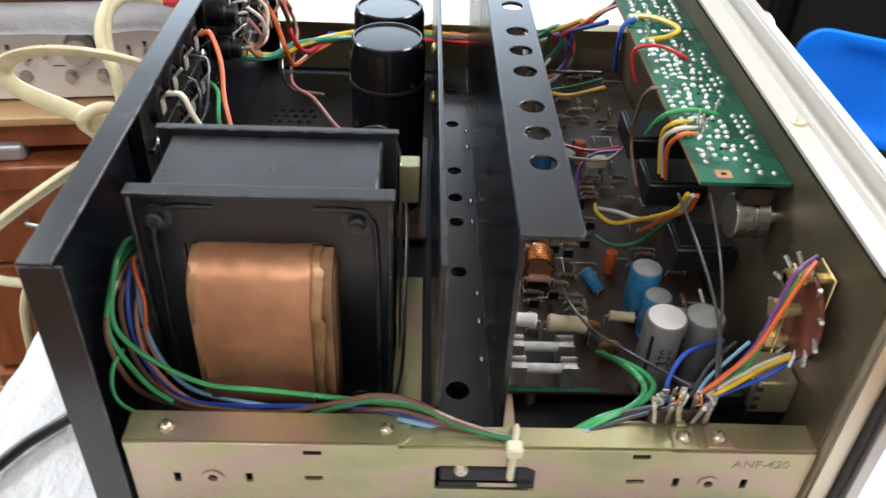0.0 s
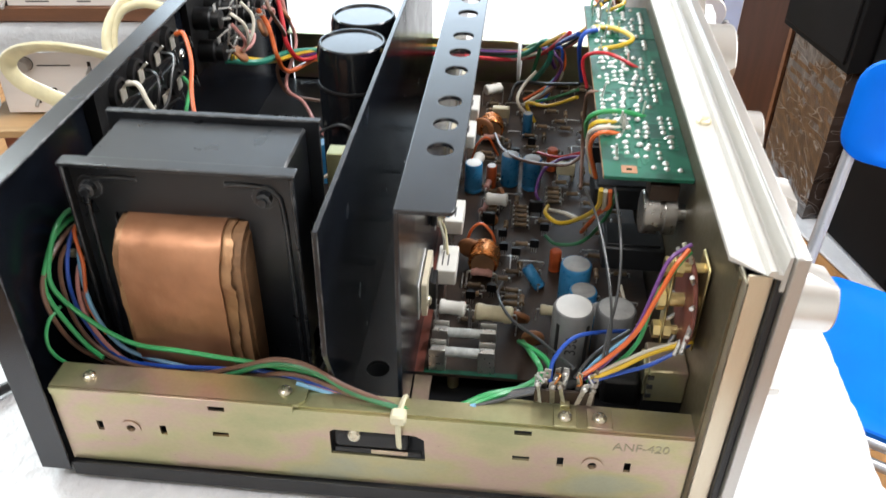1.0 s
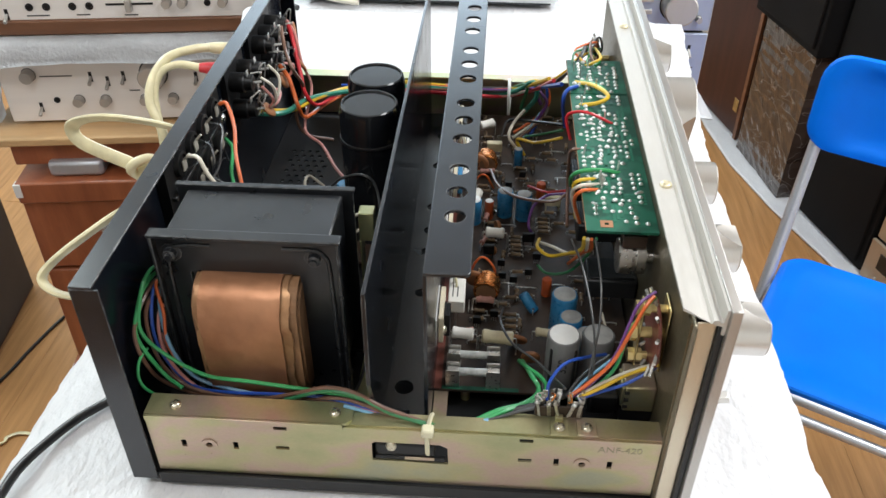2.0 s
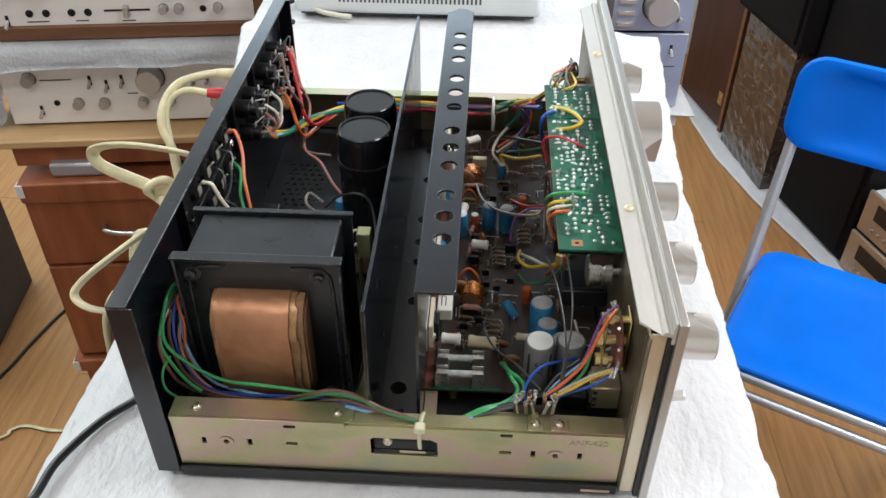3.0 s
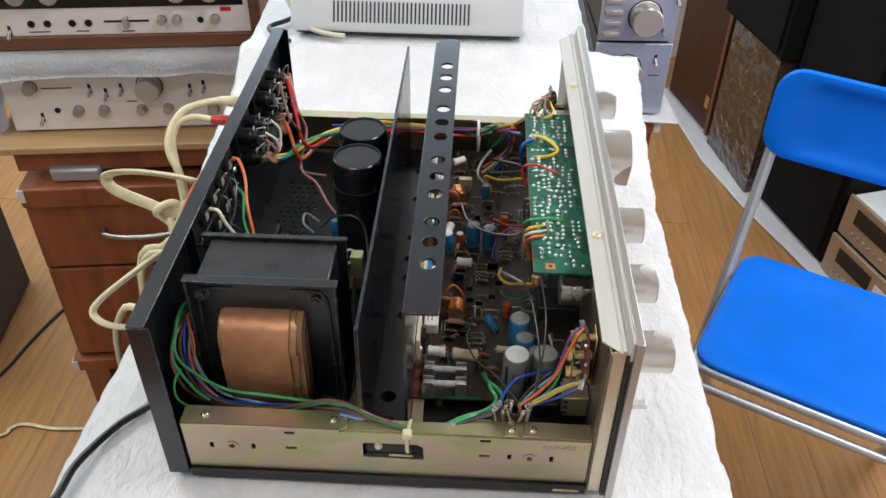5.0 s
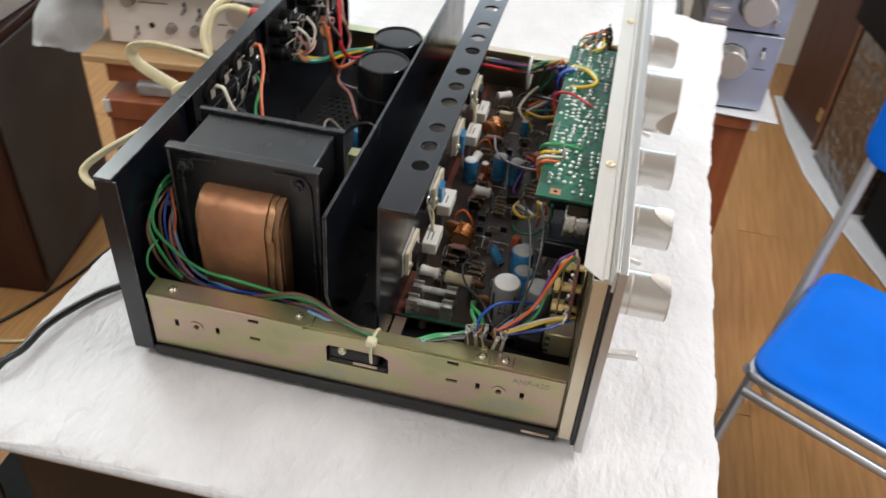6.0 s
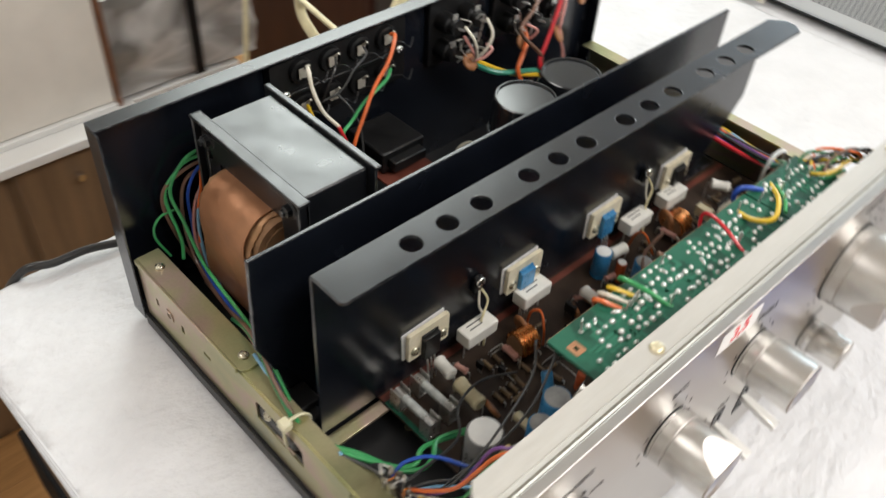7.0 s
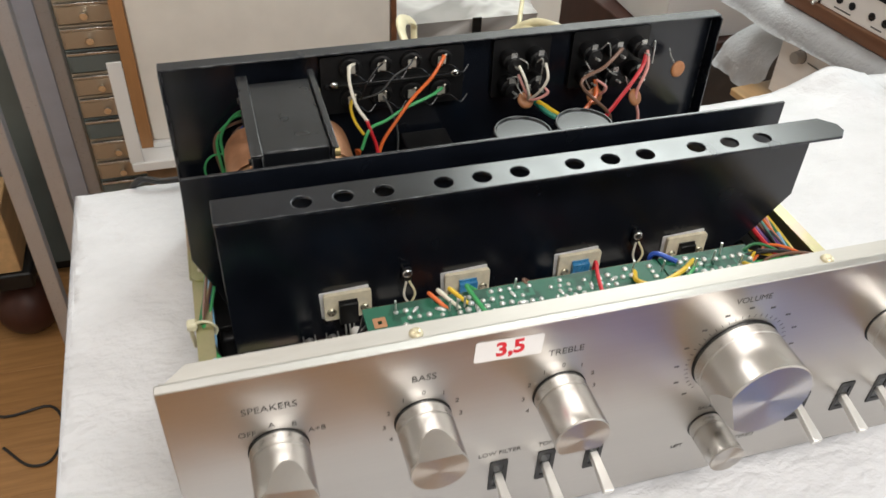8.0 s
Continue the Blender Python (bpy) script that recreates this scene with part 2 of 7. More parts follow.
# brushed and spun metal stretch their highlights across the grain
for key, radial in (("aluminium", False), ("knob_metal", True), ("knob_side", True)):
    nt = MAT[key].node_tree
    bsdf = nt.nodes["Principled BSDF"]
    bsdf.inputs["Anisotropic"].default_value = 0.82
    if radial:
        tg = nt.nodes.new("ShaderNodeTangent")
        tg.direction_type, tg.axis = "RADIAL", "X"
    else:
        tg = nt.nodes.new("ShaderNodeCombineXYZ")
        tg.inputs[1].default_value = 1.0
    nt.links.new(tg.outputs[0], bsdf.inputs["Tangent"])

# clear film, with highlights painted in as pale streaks along its creases
def creased(key, base, glint, rough, scale, stretch, width, share):
    m = material(key, base, rough, var=0.25, scale=6, fine=scale, stretch=stretch, bump=1.0, coat=0.6, rvar=0.05)
    n, l = m.node_tree.nodes, m.node_tree.links
    n["Bump"].inputs["Distance"].default_value = 0.006
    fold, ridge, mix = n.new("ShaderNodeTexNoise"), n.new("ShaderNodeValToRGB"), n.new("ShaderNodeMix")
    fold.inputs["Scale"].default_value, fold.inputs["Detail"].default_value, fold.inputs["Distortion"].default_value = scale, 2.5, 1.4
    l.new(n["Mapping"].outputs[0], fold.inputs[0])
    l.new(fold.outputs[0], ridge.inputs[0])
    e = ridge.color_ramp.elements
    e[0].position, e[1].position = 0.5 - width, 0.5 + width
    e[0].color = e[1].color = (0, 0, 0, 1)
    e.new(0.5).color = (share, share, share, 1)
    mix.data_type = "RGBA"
    # pale colour of the painted highlights
    mix.inputs[7].default_value = (*glint, 1)
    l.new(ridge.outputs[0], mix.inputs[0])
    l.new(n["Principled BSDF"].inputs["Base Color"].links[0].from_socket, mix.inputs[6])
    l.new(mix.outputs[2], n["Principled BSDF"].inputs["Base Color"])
    l.new(fold.outputs[0], n["Bump"].inputs["Height"])
    MAT[key] = m


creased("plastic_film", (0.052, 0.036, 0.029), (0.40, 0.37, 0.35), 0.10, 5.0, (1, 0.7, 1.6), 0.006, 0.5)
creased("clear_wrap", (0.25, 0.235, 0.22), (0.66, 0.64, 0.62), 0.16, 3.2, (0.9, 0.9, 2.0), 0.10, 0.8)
mat("drab_wood", (0.20, 0.125, 0.070), 0.5, var=0.2, scale=6, stretch=(7, 7, 0.7), fine=80)

# ---------------------------------------------------------------- shapes


def part(name, data, material_key, parent=None, label=""):
    """One mesh object, under a thing or a part."""
    if isinstance(data, bmesh.types.BMesh):
        me = bpy.data.meshes.new(name)
        data.to_mesh(me)
        data.free()
    else:
        me = data
    if not me.materials:
        me.materials.append(MAT[material_key])
    ob = new(name, me)
    if parent is not None:
        ob.parent = parent
    if label:
        ob["label"] = label
    return ob


def thing(name, label, category, group="", kind="", place=(0, 0, 0)):
    ob = new(name)
    ob.location = place
    ob.empty_display_size = 0.05
    return tagged(ob, label, category, group, kind)


def soften(ob, width=0.0004):
    """Rounds the sharp edges of a sheet a little, so that they catch the light."""
    md = ob.modifiers.new("rounded", "BEVEL")
    md.width, md.segments, md.limit_method, md.angle_limit = width, 2, "ANGLE", radians(50)
    return ob


def shade(bm, angle=35):
    lim = radians(angle)
    for f in bm.faces:
        f.smooth = True
    for e in bm.edges:
        if len(e.link_faces) != 2 or e.calc_face_angle(0) > lim:
            e.smooth = False
    return bm


def join(*bms):
    out = bmesh.new()
    for b in bms:
        me = bpy.data.meshes.new("t")
        b.to_mesh(me)
        b.free()
        out.from_mesh(me)
        bpy.data.meshes.remove(me)
    return out


def box(x0, x1, y0, y1, z0, z1, bevel=0.0, seg=1):
    bm = bmesh.new()
    bmesh.ops.create_cube(bm, size=1, matrix=Matrix.Translation(((x0 + x1) / 2, (y0 + y1) / 2, (z0 + z1) / 2)) @ Matrix.Diagonal((x1 - x0, y1 - y0, z1 - z0, 1)))
    if bevel:
        bmesh.ops.bevel(bm, geom=bm.edges[:], offset=bevel, segments=seg, affect="EDGES", profile=0.5)
        for f in bm.faces:  # only the rounded edges are shaded smooth
            f.smooth = max(abs(c) for c in f.normal) < 0.999
    return bm


def frame_at(p, d):
    d = Vector(d).normalized()
    a = Vector((0, 0, 1)) if abs(d.z) < 0.9 else Vector((1, 0, 0))
    u = d.cross(a).normalized()
    return Vector(p), u, d.cross(u), d


def lathe(profile, p, d, n=20, smooth=35):
    """A turned solid: (radius, height) pairs along d from p, closed at both ends."""
    o, u, v, w = frame_at(p, d)
    bm = bmesh.new()
    rings = []
    for r, h in profile:
        rings.append([bm.verts.new(o + w * h + (u * math.cos(2 * math.pi * k / n) + v * math.sin(2 * math.pi * k / n)) * r) for k in range(n)])
    for a, b in zip(rings, rings[1:]):
        for k in range(n):
            bm.faces.new((a[k], a[(k + 1) % n], b[(k + 1) % n], b[k]))
    bm.faces.new(rings[0][::-1])
    bm.faces.new(rings[-1])
    bmesh.ops.recalc_face_normals(bm, faces=bm.faces[:])
    return shade(bm, smooth)


def rod(a, b, r, n=12):
    a, b = Vector(a), Vector(b)
    return lathe([(r, 0), (r, (b - a).length)], a, b - a, n)


def spline(pts, steps=6):
    pts = [Vector(p) for p in pts]
    if len(pts) == 2:
        return pts
    ext = [2 * pts[0] - pts[1]] + pts + [2 * pts[-1] - pts[-2]]
    out = []
    for i in range(1, len(ext) - 2):
        p0, p1, p2, p3 = ext[i - 1:i + 3]
        for s in range(steps):
            t = s / steps
            out.append(0.5 * (2 * p1 + (p2 - p0) * t + (2 * p0 - 5 * p1 + 4 * p2 - p3) * t * t + (3 * p1 - p0 - 3 * p2 + p3) * t ** 3))
    return out + [pts[-1]]


def tube(pts, r, n=8, steps=6, flat=1.0):
    """A round (or flat) cord along a smooth line."""
    line = spline(pts, steps)
    bm = bmesh.new()
    rings, u = [], None
    for i, p in enumerate(line):
        d = (line[min(i + 1, len(line) - 1)] - line[max(i - 1, 0)]).normalized()
        if u is None:
            u = d.orthogonal().normalized()
        u = (u - d * u.dot(d)).normalized()
        v = d.cross(u)
        rings.append([bm.verts.new(p + (u * math.cos(2 * math.pi * k / n) * flat + v * math.sin(2 * math.pi * k / n)) * r) for k in range(n)])
    for a, b in zip(rings, rings[1:]):
        for k in range(n):
            bm.faces.new((a[k], a[(k + 1) % n], b[(k + 1) % n], b[k]))
    bm.faces.new(rings[0][::-1])
    bm.faces.new(rings[-1])
    bmesh.ops.recalc_face_normals(bm, faces=bm.faces[:])
    return shade(bm, 50)


def ring2(cx, cy, r, n=20):
    return [(cx + r * math.cos(2 * math.pi * k / n), cy + r * math.sin(2 * math.pi * k / n)) for k in range(n)]


def rrect(x0, y0, x1, y1, r=0.0, n=4):
    if r <= 0:
        return [(x0, y0), (x1, y0), (x1, y1), (x0, y1)]
    out = []
    for cx, cy, a in ((x1 - r, y0 + r, -90), (x1 - r, y1 - r, 0), (x0 + r, y1 - r, 90), (x0 + r, y0 + r, 180)):
        out += [(cx + r * math.cos(radians(a + 90 * k / n)), cy + r * math.sin(radians(a + 90 * k / n))) for k in range(n + 1)]
    return out


FLAT = Matrix.Identity(4)


def plane_yz(x):
    """Local x, y, z run along the world's y, z, x."""
    return Matrix(((0, 0, 1, x), (1, 0, 0, 0), (0, 1, 0, 0), (0, 0, 0, 1)))


def plane_xz(y):
    """Local x, y, z run along the world's x, z, minus y."""
    return Matrix(((1, 0, 0, 0), (0, 0, -1, y), (0, 1, 0, 0), (0, 0, 0, 1)))


def level(z):
    return Matrix.Translation((0, 0, z))


def plate(outline, holes, thick, m):
    """A sheet with real holes through it, pushed out along the local z."""
    tmp = bmesh.new()
    loops = []
    for lp in [outline] + list(holes):
        vs = [tmp.verts.new((x, y, 0)) for x, y in lp]
        for a, b in zip(vs, vs[1:] + vs[:1]):
            tmp.edges.new((a, b))
        loops.append(vs)
    tmp.verts.index_update()
    bmesh.ops.triangle_fill(tmp, use_beauty=True, use_dissolve=False, edges=tmp.edges[:])
    tmp.verts.index_update()
    tris = [[v.index for v in f.verts] for f in tmp.faces]
    co = [v.co.copy() for v in tmp.verts]
    rims = [[v.index for v in lp] for lp in loops]
    tmp.free()
    bm = bmesh.new()
    lo = [bm.verts.new(m @ Vector((c.x, c.y, 0))) for c in co]
    hi = [bm.verts.new(m @ Vector((c.x, c.y, thick))) for c in co]
    for t in tris:
        bm.faces.new([lo[i] for i in t])
        bm.faces.new([hi[i] for i in reversed(t)])
    for rim in rims:
        for a, b in zip(rim, rim[1:] + rim[:1]):
            bm.faces.new((lo[a], lo[b], hi[b], hi[a]))
    bmesh.ops.recalc_face_normals(bm, faces=bm.faces[:])
    return bm


def prism(profile, m, length):
    """A profile drawn in local x, y and drawn out along local z."""
    return plate(profile, [], length, m)


def moved(bm, m):
    bmesh.ops.transform(bm, matrix=m, verts=bm.verts[:])
    return bm


def letters(text, size, m, depth=0.0002, bold=0.0):
    """Raised lettering as a mesh, centred."""
    cu = bpy.data.curves.new("lettering", "FONT")
    cu.body, cu.size, cu.extrude, cu.align_x, cu.align_y = text, size, depth, "CENTER", "CENTER"
    cu.offset = bold
    ob = new("lettering", cu)
    bpy.context.view_layer.update()
    me = bpy.data.meshes.new_from_object(ob.evaluated_get(bpy.context.evaluated_depsgraph_get()))
    bpy.data.objects.remove(ob)
    me.transform(m)
    return me


FRONT = Matrix(((0, 0, 1, 0), (1, 0, 0, 0), (0, 1, 0, 0), (0, 0, 0, 1)))  # faces +x, reads along +y
NEAR = Matrix(((1, 0, 0, 0), (0, 0, -1, 0), (0, 1, 0, 0), (0, 0, 0, 1)))  # faces -y, reads along +x


def screw_mesh(r=0.003, h=0.0018):
    """A domed screw head with a cross slot, along +z."""
    bm = lathe([(r, 0), (r, h * 0.35), (r * 0.8, h * 0.8), (r * 0.35, h), (r * 0.05, h)], (0, 0, 0), (0, 0, 1), 14, 60)
    a = box(-r * 0.62, r * 0.62, -r * 0.10, r * 0.10, h * 0.86, h * 1.06)
    b = box(-r * 0.10, r * 0.10, -r * 0.62, r * 0.62, h * 0.87, h * 1.07)
    out = join(bm, a, b)
    me = bpy.data.meshes.new("screw")
    out.to_mesh(me)
    out.free()
    return me


def put(name, me, m, parent, material_key=None, label=""):
    ob = part(name, me, material_key, parent, label)
    ob.matrix_local = m
    return ob


def aim(p, d, spin=0):
    """A pose at p whose z axis points along d."""
    return Matrix.Translation(p) @ Vector(d).to_track_quat("Z", "Y").to_matrix().to_4x4() @ pose(0, 0, 0, 0, 0, spin)


SCREW = screw_mesh()
SCREW.materials.append(MAT["screw_steel"])
SCREW_BRASS = screw_mesh(0.0034, 0.002)
SCREW_BRASS.materials.append(MAT["brass"])
SCREW_PALE = screw_mesh(0.0034, 0.002)
SCREW_PALE.materials.append(MAT["screw_gold"])
SCREW_STEEL = screw_mesh(0.0034, 0.002)
SCREW_STEEL.materials.append(MAT["chrome"])

# ---------------------------------------------------------------- room
W0, W1, D0, D1 = -2.3, 2.5, -1.9, 3.3
WIN = (0.2, 1.7, 0.0, 1.2)  # y and z of the window in the wall behind the front panel
floor = tagged(part("floor", box(W0, W1, D0, D1, FLOOR - 0.08, FLOOR - 0.012), "light_wood"), "warm brown laminate floor of long planks", "floor", kind="structure")
tagged(part("ceiling", box(W0, W1, D0, D1, CEIL, CEIL + 0.1), "wall_paint"), "plain white ceiling", "ceiling", kind="structure")
tagged(part("wall_west", box(W0 - 0.1, W0, D0 - 0.1, D1 + 0.1, FLOOR - 0.08, CEIL + 0.1), "wall_paint"), "plain off-white wall", "wall", kind="structure")
tagged(part("wall_north", plate(rrect(W0, FLOOR - 0.08, W1, CEIL + 0.1), [rrect(-1.4, 0.5, 0.8, 1.4)], 0.1, plane_xz(D1 + 0.1)), "wall_paint"), "plain off-white wall with a window", "wall", kind="structure")
tagged(part("window_2", box(-1.4, 0.8, D1 + 0.02, D1 + 0.03, 0.5, 1.4), "white_board"), "window closed by a white roller blind", "window", kind="structure")
tagged(part("wall_south", box(W0, W1, D0 - 0.1, D0, FLOOR - 0.08, CEIL + 0.1), "wall_paint"), "plain off-white wall", "wall", kind="structure")
tagged(part("wall_east", plate(rrect(D0 - 0.1, FLOOR - 0.08, D1 + 0.1, CEIL + 0.1), [rrect(WIN[0], WIN[2], WIN[1], WIN[3])], 0.1, plane_yz(W1)), "wall_paint"),
       "plain off-white wall with a window", "wall", kind="structure")
window = tagged(part("window_1", box(W1 + 0.02, W1 + 0.03, WIN[0], WIN[1], WIN[2], WIN[3]), "white_board"), "window closed by a white roller blind", "window", kind="structure")
# unseen housings; the third belongs to the added fill lamp
for cx, cy, sx, sy in ((1.20, 0.55, 0.29, 0.69), (-1.55, 1.40, 0.39, 0.59), (-0.55, -0.60, 0.64, 0.19)):
    lampbox = thing("ceiling_lamp", "white fluorescent ceiling lamp, added out of view", "lamp", "ceiling lamps", place=(cx, cy, CEIL))
    part("housing", box(-sx, sx, -sy, sy, -0.06, 0, 0.01), "white_board", lampbox)

# ---------------------------------------------------------------- table and sheets
table = thing("table", "dark brown wooden table with closed sides under white foam", "table", place=(0, 0, FLOOR))
part("tabletop", box(-0.078, 0.362, -0.062, 1.15, -FLOOR - 0.035, -FLOOR - 0.006, 0.003), "table_brown", table)
part("side_panel", box(-0.075, -0.055, -0.044, 1.13, 0, -FLOOR - 0.035), "table_brown", table)
part("side_panel", box(0.339, 0.359, -0.044, 1.13, 0, -FLOOR - 0.035), "table_brown", table)
part("front_panel", box(-0.075, 0.359, -0.058, -0.044, 0, -FLOOR - 0.035), "table_brown", table)
part("ledge", box(-0.077, 0.361, -0.078, -0.0584, -FLOOR - 0.165, -FLOOR - 0.142, 0.003), "black_satin", table, "black ledge along the table's front")


def foam(name, outline, z, label, amp=0.0016, thick=0.0022, cell=0.005):
    """A soft foam sheet, slightly wavy, with a ragged edge that sags past the tabletop."""
    xs, ys = [p[0] for p in outline], [p[1] for p in outline]
    x0, x1, y0, y1 = min(xs), max(xs), min(ys), max(ys)
    nx, ny = int((x1 - x0) / cell), int((y1 - y0) / cell)

    def span(y):
        hits = []
        for (ax, ay), (bx, by) in zip(outline, outline[1:] + outline[:1]):
            if (ay <= y < by) or (by <= y < ay):
                hits.append(ax + (bx - ax) * (y - ay) / (by - ay))
        return min(hits), max(hits)

    bm = bmesh.new()
    top, low = [], []
    for j in range(ny + 1):
        yy = y0 + (y1 - y0) * j / ny
        a, b = span(min(max(yy, y0 + 1e-5), y1 - 1e-5))
        row, row2 = [], []
        for i in range(nx + 1):
            xx = a + (b - a) * i / nx
            w = noise.noise(Vector((xx * 9, yy * 9, z))) * amp + noise.noise(Vector((xx * 60, yy * 60, z + 3))) * amp * 0.35
            edge = 0.0
            if i in (0, nx):
                edge = noise.noise(Vector((yy * 30, i, 1))) * 0.003 + noise.noise(Vector((yy * 160, i, 2))) * 0.0012
            wy = 0.0
            if j in (0, ny):
                wy = noise.noise(Vector((xx * 22, j, 5))) * 0.004 + noise.noise(Vector((xx * 160, j, 5))) * 0.001
            past = max(0, -0.058 - xx, xx - 0.362, -0.077 - yy) if z > -0.004 else 0.0
            curl = 0.0035 * noise.noise(Vector((xx * 26, yy * 26, 8))) - 0.0012
            sag = max(-0.006, curl * min(1.0, past / 0.010) - 6.0 * past * past)
            crinkle = noise.noise(Vector((xx * 130, yy * 130, 4))) * 0.00035 + noise.noise(Vector((xx * 34, yy * 42, 6))) * 0.0005
            hump = 0.022 * math.exp(-((yy - 0.662) / 0.045) ** 2) * min(1.0, max(0.0, (-0.045 - xx) / 0.055)) if z > -0.002 else 0.0
            p = Vector((xx + edge, yy + wy, z + w * 0.5 + crinkle + max(sag, -0.006) + hump))
            row.append(bm.verts.new(p))
            row2.append(bm.verts.new(p - Vector((0, 0, thick))))
        top.append(row)
        low.append(row2)
    for j in range(ny):
        for i in range(nx):
            bm.faces.new((top[j][i], top[j][i + 1], top[j + 1][i + 1], top[j + 1][i]))
            bm.faces.new((low[j][i], low[j + 1][i], low[j + 1][i + 1], low[j][i + 1]))
    for j in range(ny):
        bm.faces.new((top[j][0], top[j + 1][0], low[j + 1][0], low[j][0]))
        bm.faces.new((top[j + 1][nx], top[j][nx], low[j][nx], low[j + 1][nx]))
    for i in range(nx):
        bm.faces.new((top[0][i + 1], top[0][i], low[0][i], low[0][i + 1]))
        bm.faces.new((top[ny][i], top[ny][i + 1], low[ny][i + 1], low[ny][i]))
    for f in bm.faces:
        f.smooth = True
    return tagged(part(name, bm, "foam_sheet"), label, "foam sheet")


foam("foam_sheet", [(-0.083, -0.090), (0.386, -0.088), (0.389, 0.03), (0.389, 0.30), (0.389, 0.37), (0.396, 0.47), (0.405, 0.585), (0.412, 0.66), (0.416, 0.712), (-0.114, 0.714), (-0.106, 0.60), (-0.080, 0.14), (-0.087, -0.02)], 0.0,
     "white packing foam sheet laid over the table")
foam("foam_sheet", [(-0.114, 0.69), (0.352, 0.69), (0.348, 1.16), (-0.128, 1.16)], -0.004, "white packing foam sheet under the white appliance", cell=0.012)
# ---------------------------------------------------------------- the amplifier
amp = thing("amplifier", "vintage stereo amplifier with its cover off, black chassis and silver front", "amplifier")

# rear panel, a folded black sheet
rear = part("rear_panel", join(
    plate(rrect(0.001, 0.0060, 0.426, 0.1455), [], 0.0015, plane_yz(-0.0038)),
    box(-0.0038, 0.0075, 0.0, 0.427, 0.1455, 0.147, 0.0004), box(-0.0038, 0.0105, 0.0, 0.0012, 0.007, 0.1454, 0.0003),
    box(-0.0038, 0.0105, 0.4258, 0.427, 0.007, 0.1454, 0.0003)), "black_paint", amp, "black painted steel rear panel with folded edges")
vents = [ring2(0.0140 + 0.0070 * i + 0.0035 * (j % 2), 0.190 + 0.0082 * j, 0.0019, 8) for i in range(5) for j in range(21)]
part("bottom_plate", plate(rrect(-0.0021, 0.0015, 0.2935, 0.4255), vents, 0.0015, level(0.009)), "black_satin", amp, "black bottom plate with rows of vent holes")
part("bottom_lip", box(0.0116, 0.284, 0.0002, 0.0016, 0.004, 0.0125, 0.0003), "black_satin", amp)
part("bottom_lip", box(0.0116, 0.284, 0.4254, 0.4268, 0.004, 0.0125, 0.0003), "black_satin", amp)
for fx in (0.04, 0.25):
    for fy in (0.05, 0.375):
        part("foot", lathe([(0.009, 0), (0.010, 0.001), (0.010, 0.0088)], (fx, fy, 0.0003), (0, 0, 1), 16), "black_plastic", amp)

# side frames in yellow-passivated steel
slots = [rrect(x - 0.0014, z - 0.0028, x + 0.0014, z + 0.0028) for x, z in ((0.0298, 0.0360), (0.0583, 0.0362), (0.2308, 0.0368), (0.2588, 0.0366))]
slots += [rrect(x - 0.0036, z - 0.0013, x + 0.0036, z + 0.0013) for x, z in ((0.0842, 0.0522), (0.0840, 0.0364), (0.2142, 0.0526), (0.2142, 0.0370))]
slots += [ring2(0.0438, 0.0362, 0.0018, 12), ring2(0.2442, 0.0366, 0.0018, 12)]
cut = [(0.1325, 0.0305), (0.1530, 0.0305), (0.1675, 0.0300), (0.1735, 0.0300), (0.1730, 0.0430), (0.1690, 0.0455), (0.1345, 0.0455), (0.1325, 0.0440)]


def side_frame(name, y, sgn, holes, label):
    """An upright sheet with a folded top edge; sgn +1: the fold points to +y."""
    ob = part(name, plate(rrect(0.0118, 0.0128, 0.2835, 0.0556), holes, 0.0012, plane_xz(y)), "zinc", amp, label)
    inner = [(0.0118, 0), (0.2835, 0), (0.2835, 0.0126), (0.206, 0.0136), (0.198, 0.0092), (0.131, 0.0092), (0.126, 0.0126), (0.0118, 0.0126)]
    part("top_fold", plate([(x, y - 0.0012 * (sgn < 0) + sgn * d) for x, d in inner], [], 0.0012, level(0.0557)), "zinc", ob)
    return ob


near_frame = side_frame("side_frame", 0.0040, 1, slots + [cut], "yellow-passivated steel side frame with slots")
side_frame("side_frame", 0.4255, -1, [], "yellow-passivated steel side frame")
brk = part("bracket", join(plate([(0.0120, 0.0030), (0.1195, 0.0030), (0.1225, 0.0060), (0.1225, 0.0135), (0.1185, 0.0175), (0.0120, 0.0175)], [], 0.0014, level(0.0571)),
                           box(0.0120, 0.1180, 0.0016, 0.0030, 0.0545, 0.0583, 0.0003)), "zinc", amp, "yellow-passivated steel bracket screwed to the frame")
put("screw", SCREW, aim((0.0270, 0.0100, 0.0586), (0, 0, 1), 20), brk)
put("screw", SCREW, aim((0.1130, 0.0100, 0.0586), (0, 0, 1), 50), brk)
for hx, hz in ((0.0438, 0.0362), (0.2442, 0.0366)):
    part("rivet", plate(ring2(hx, hz, 0.0044, 20), [ring2(hx, hz, 0.0020, 20)], 0.0005, plane_xz(0.0027)), "zinc", near_frame, "pressed steel collar")
part("stamp", letters("ANF-420", 0.0062, Matrix.Translation((0.2630, 0.0027, 0.0488)) @ NEAR, 0.00008), "ink_stamp", near_frame)
part("foot_tab", box(0.262, 0.280, -0.001, 0.006, 0.0065, 0.0085, 0.0006), "zinc", near_frame)

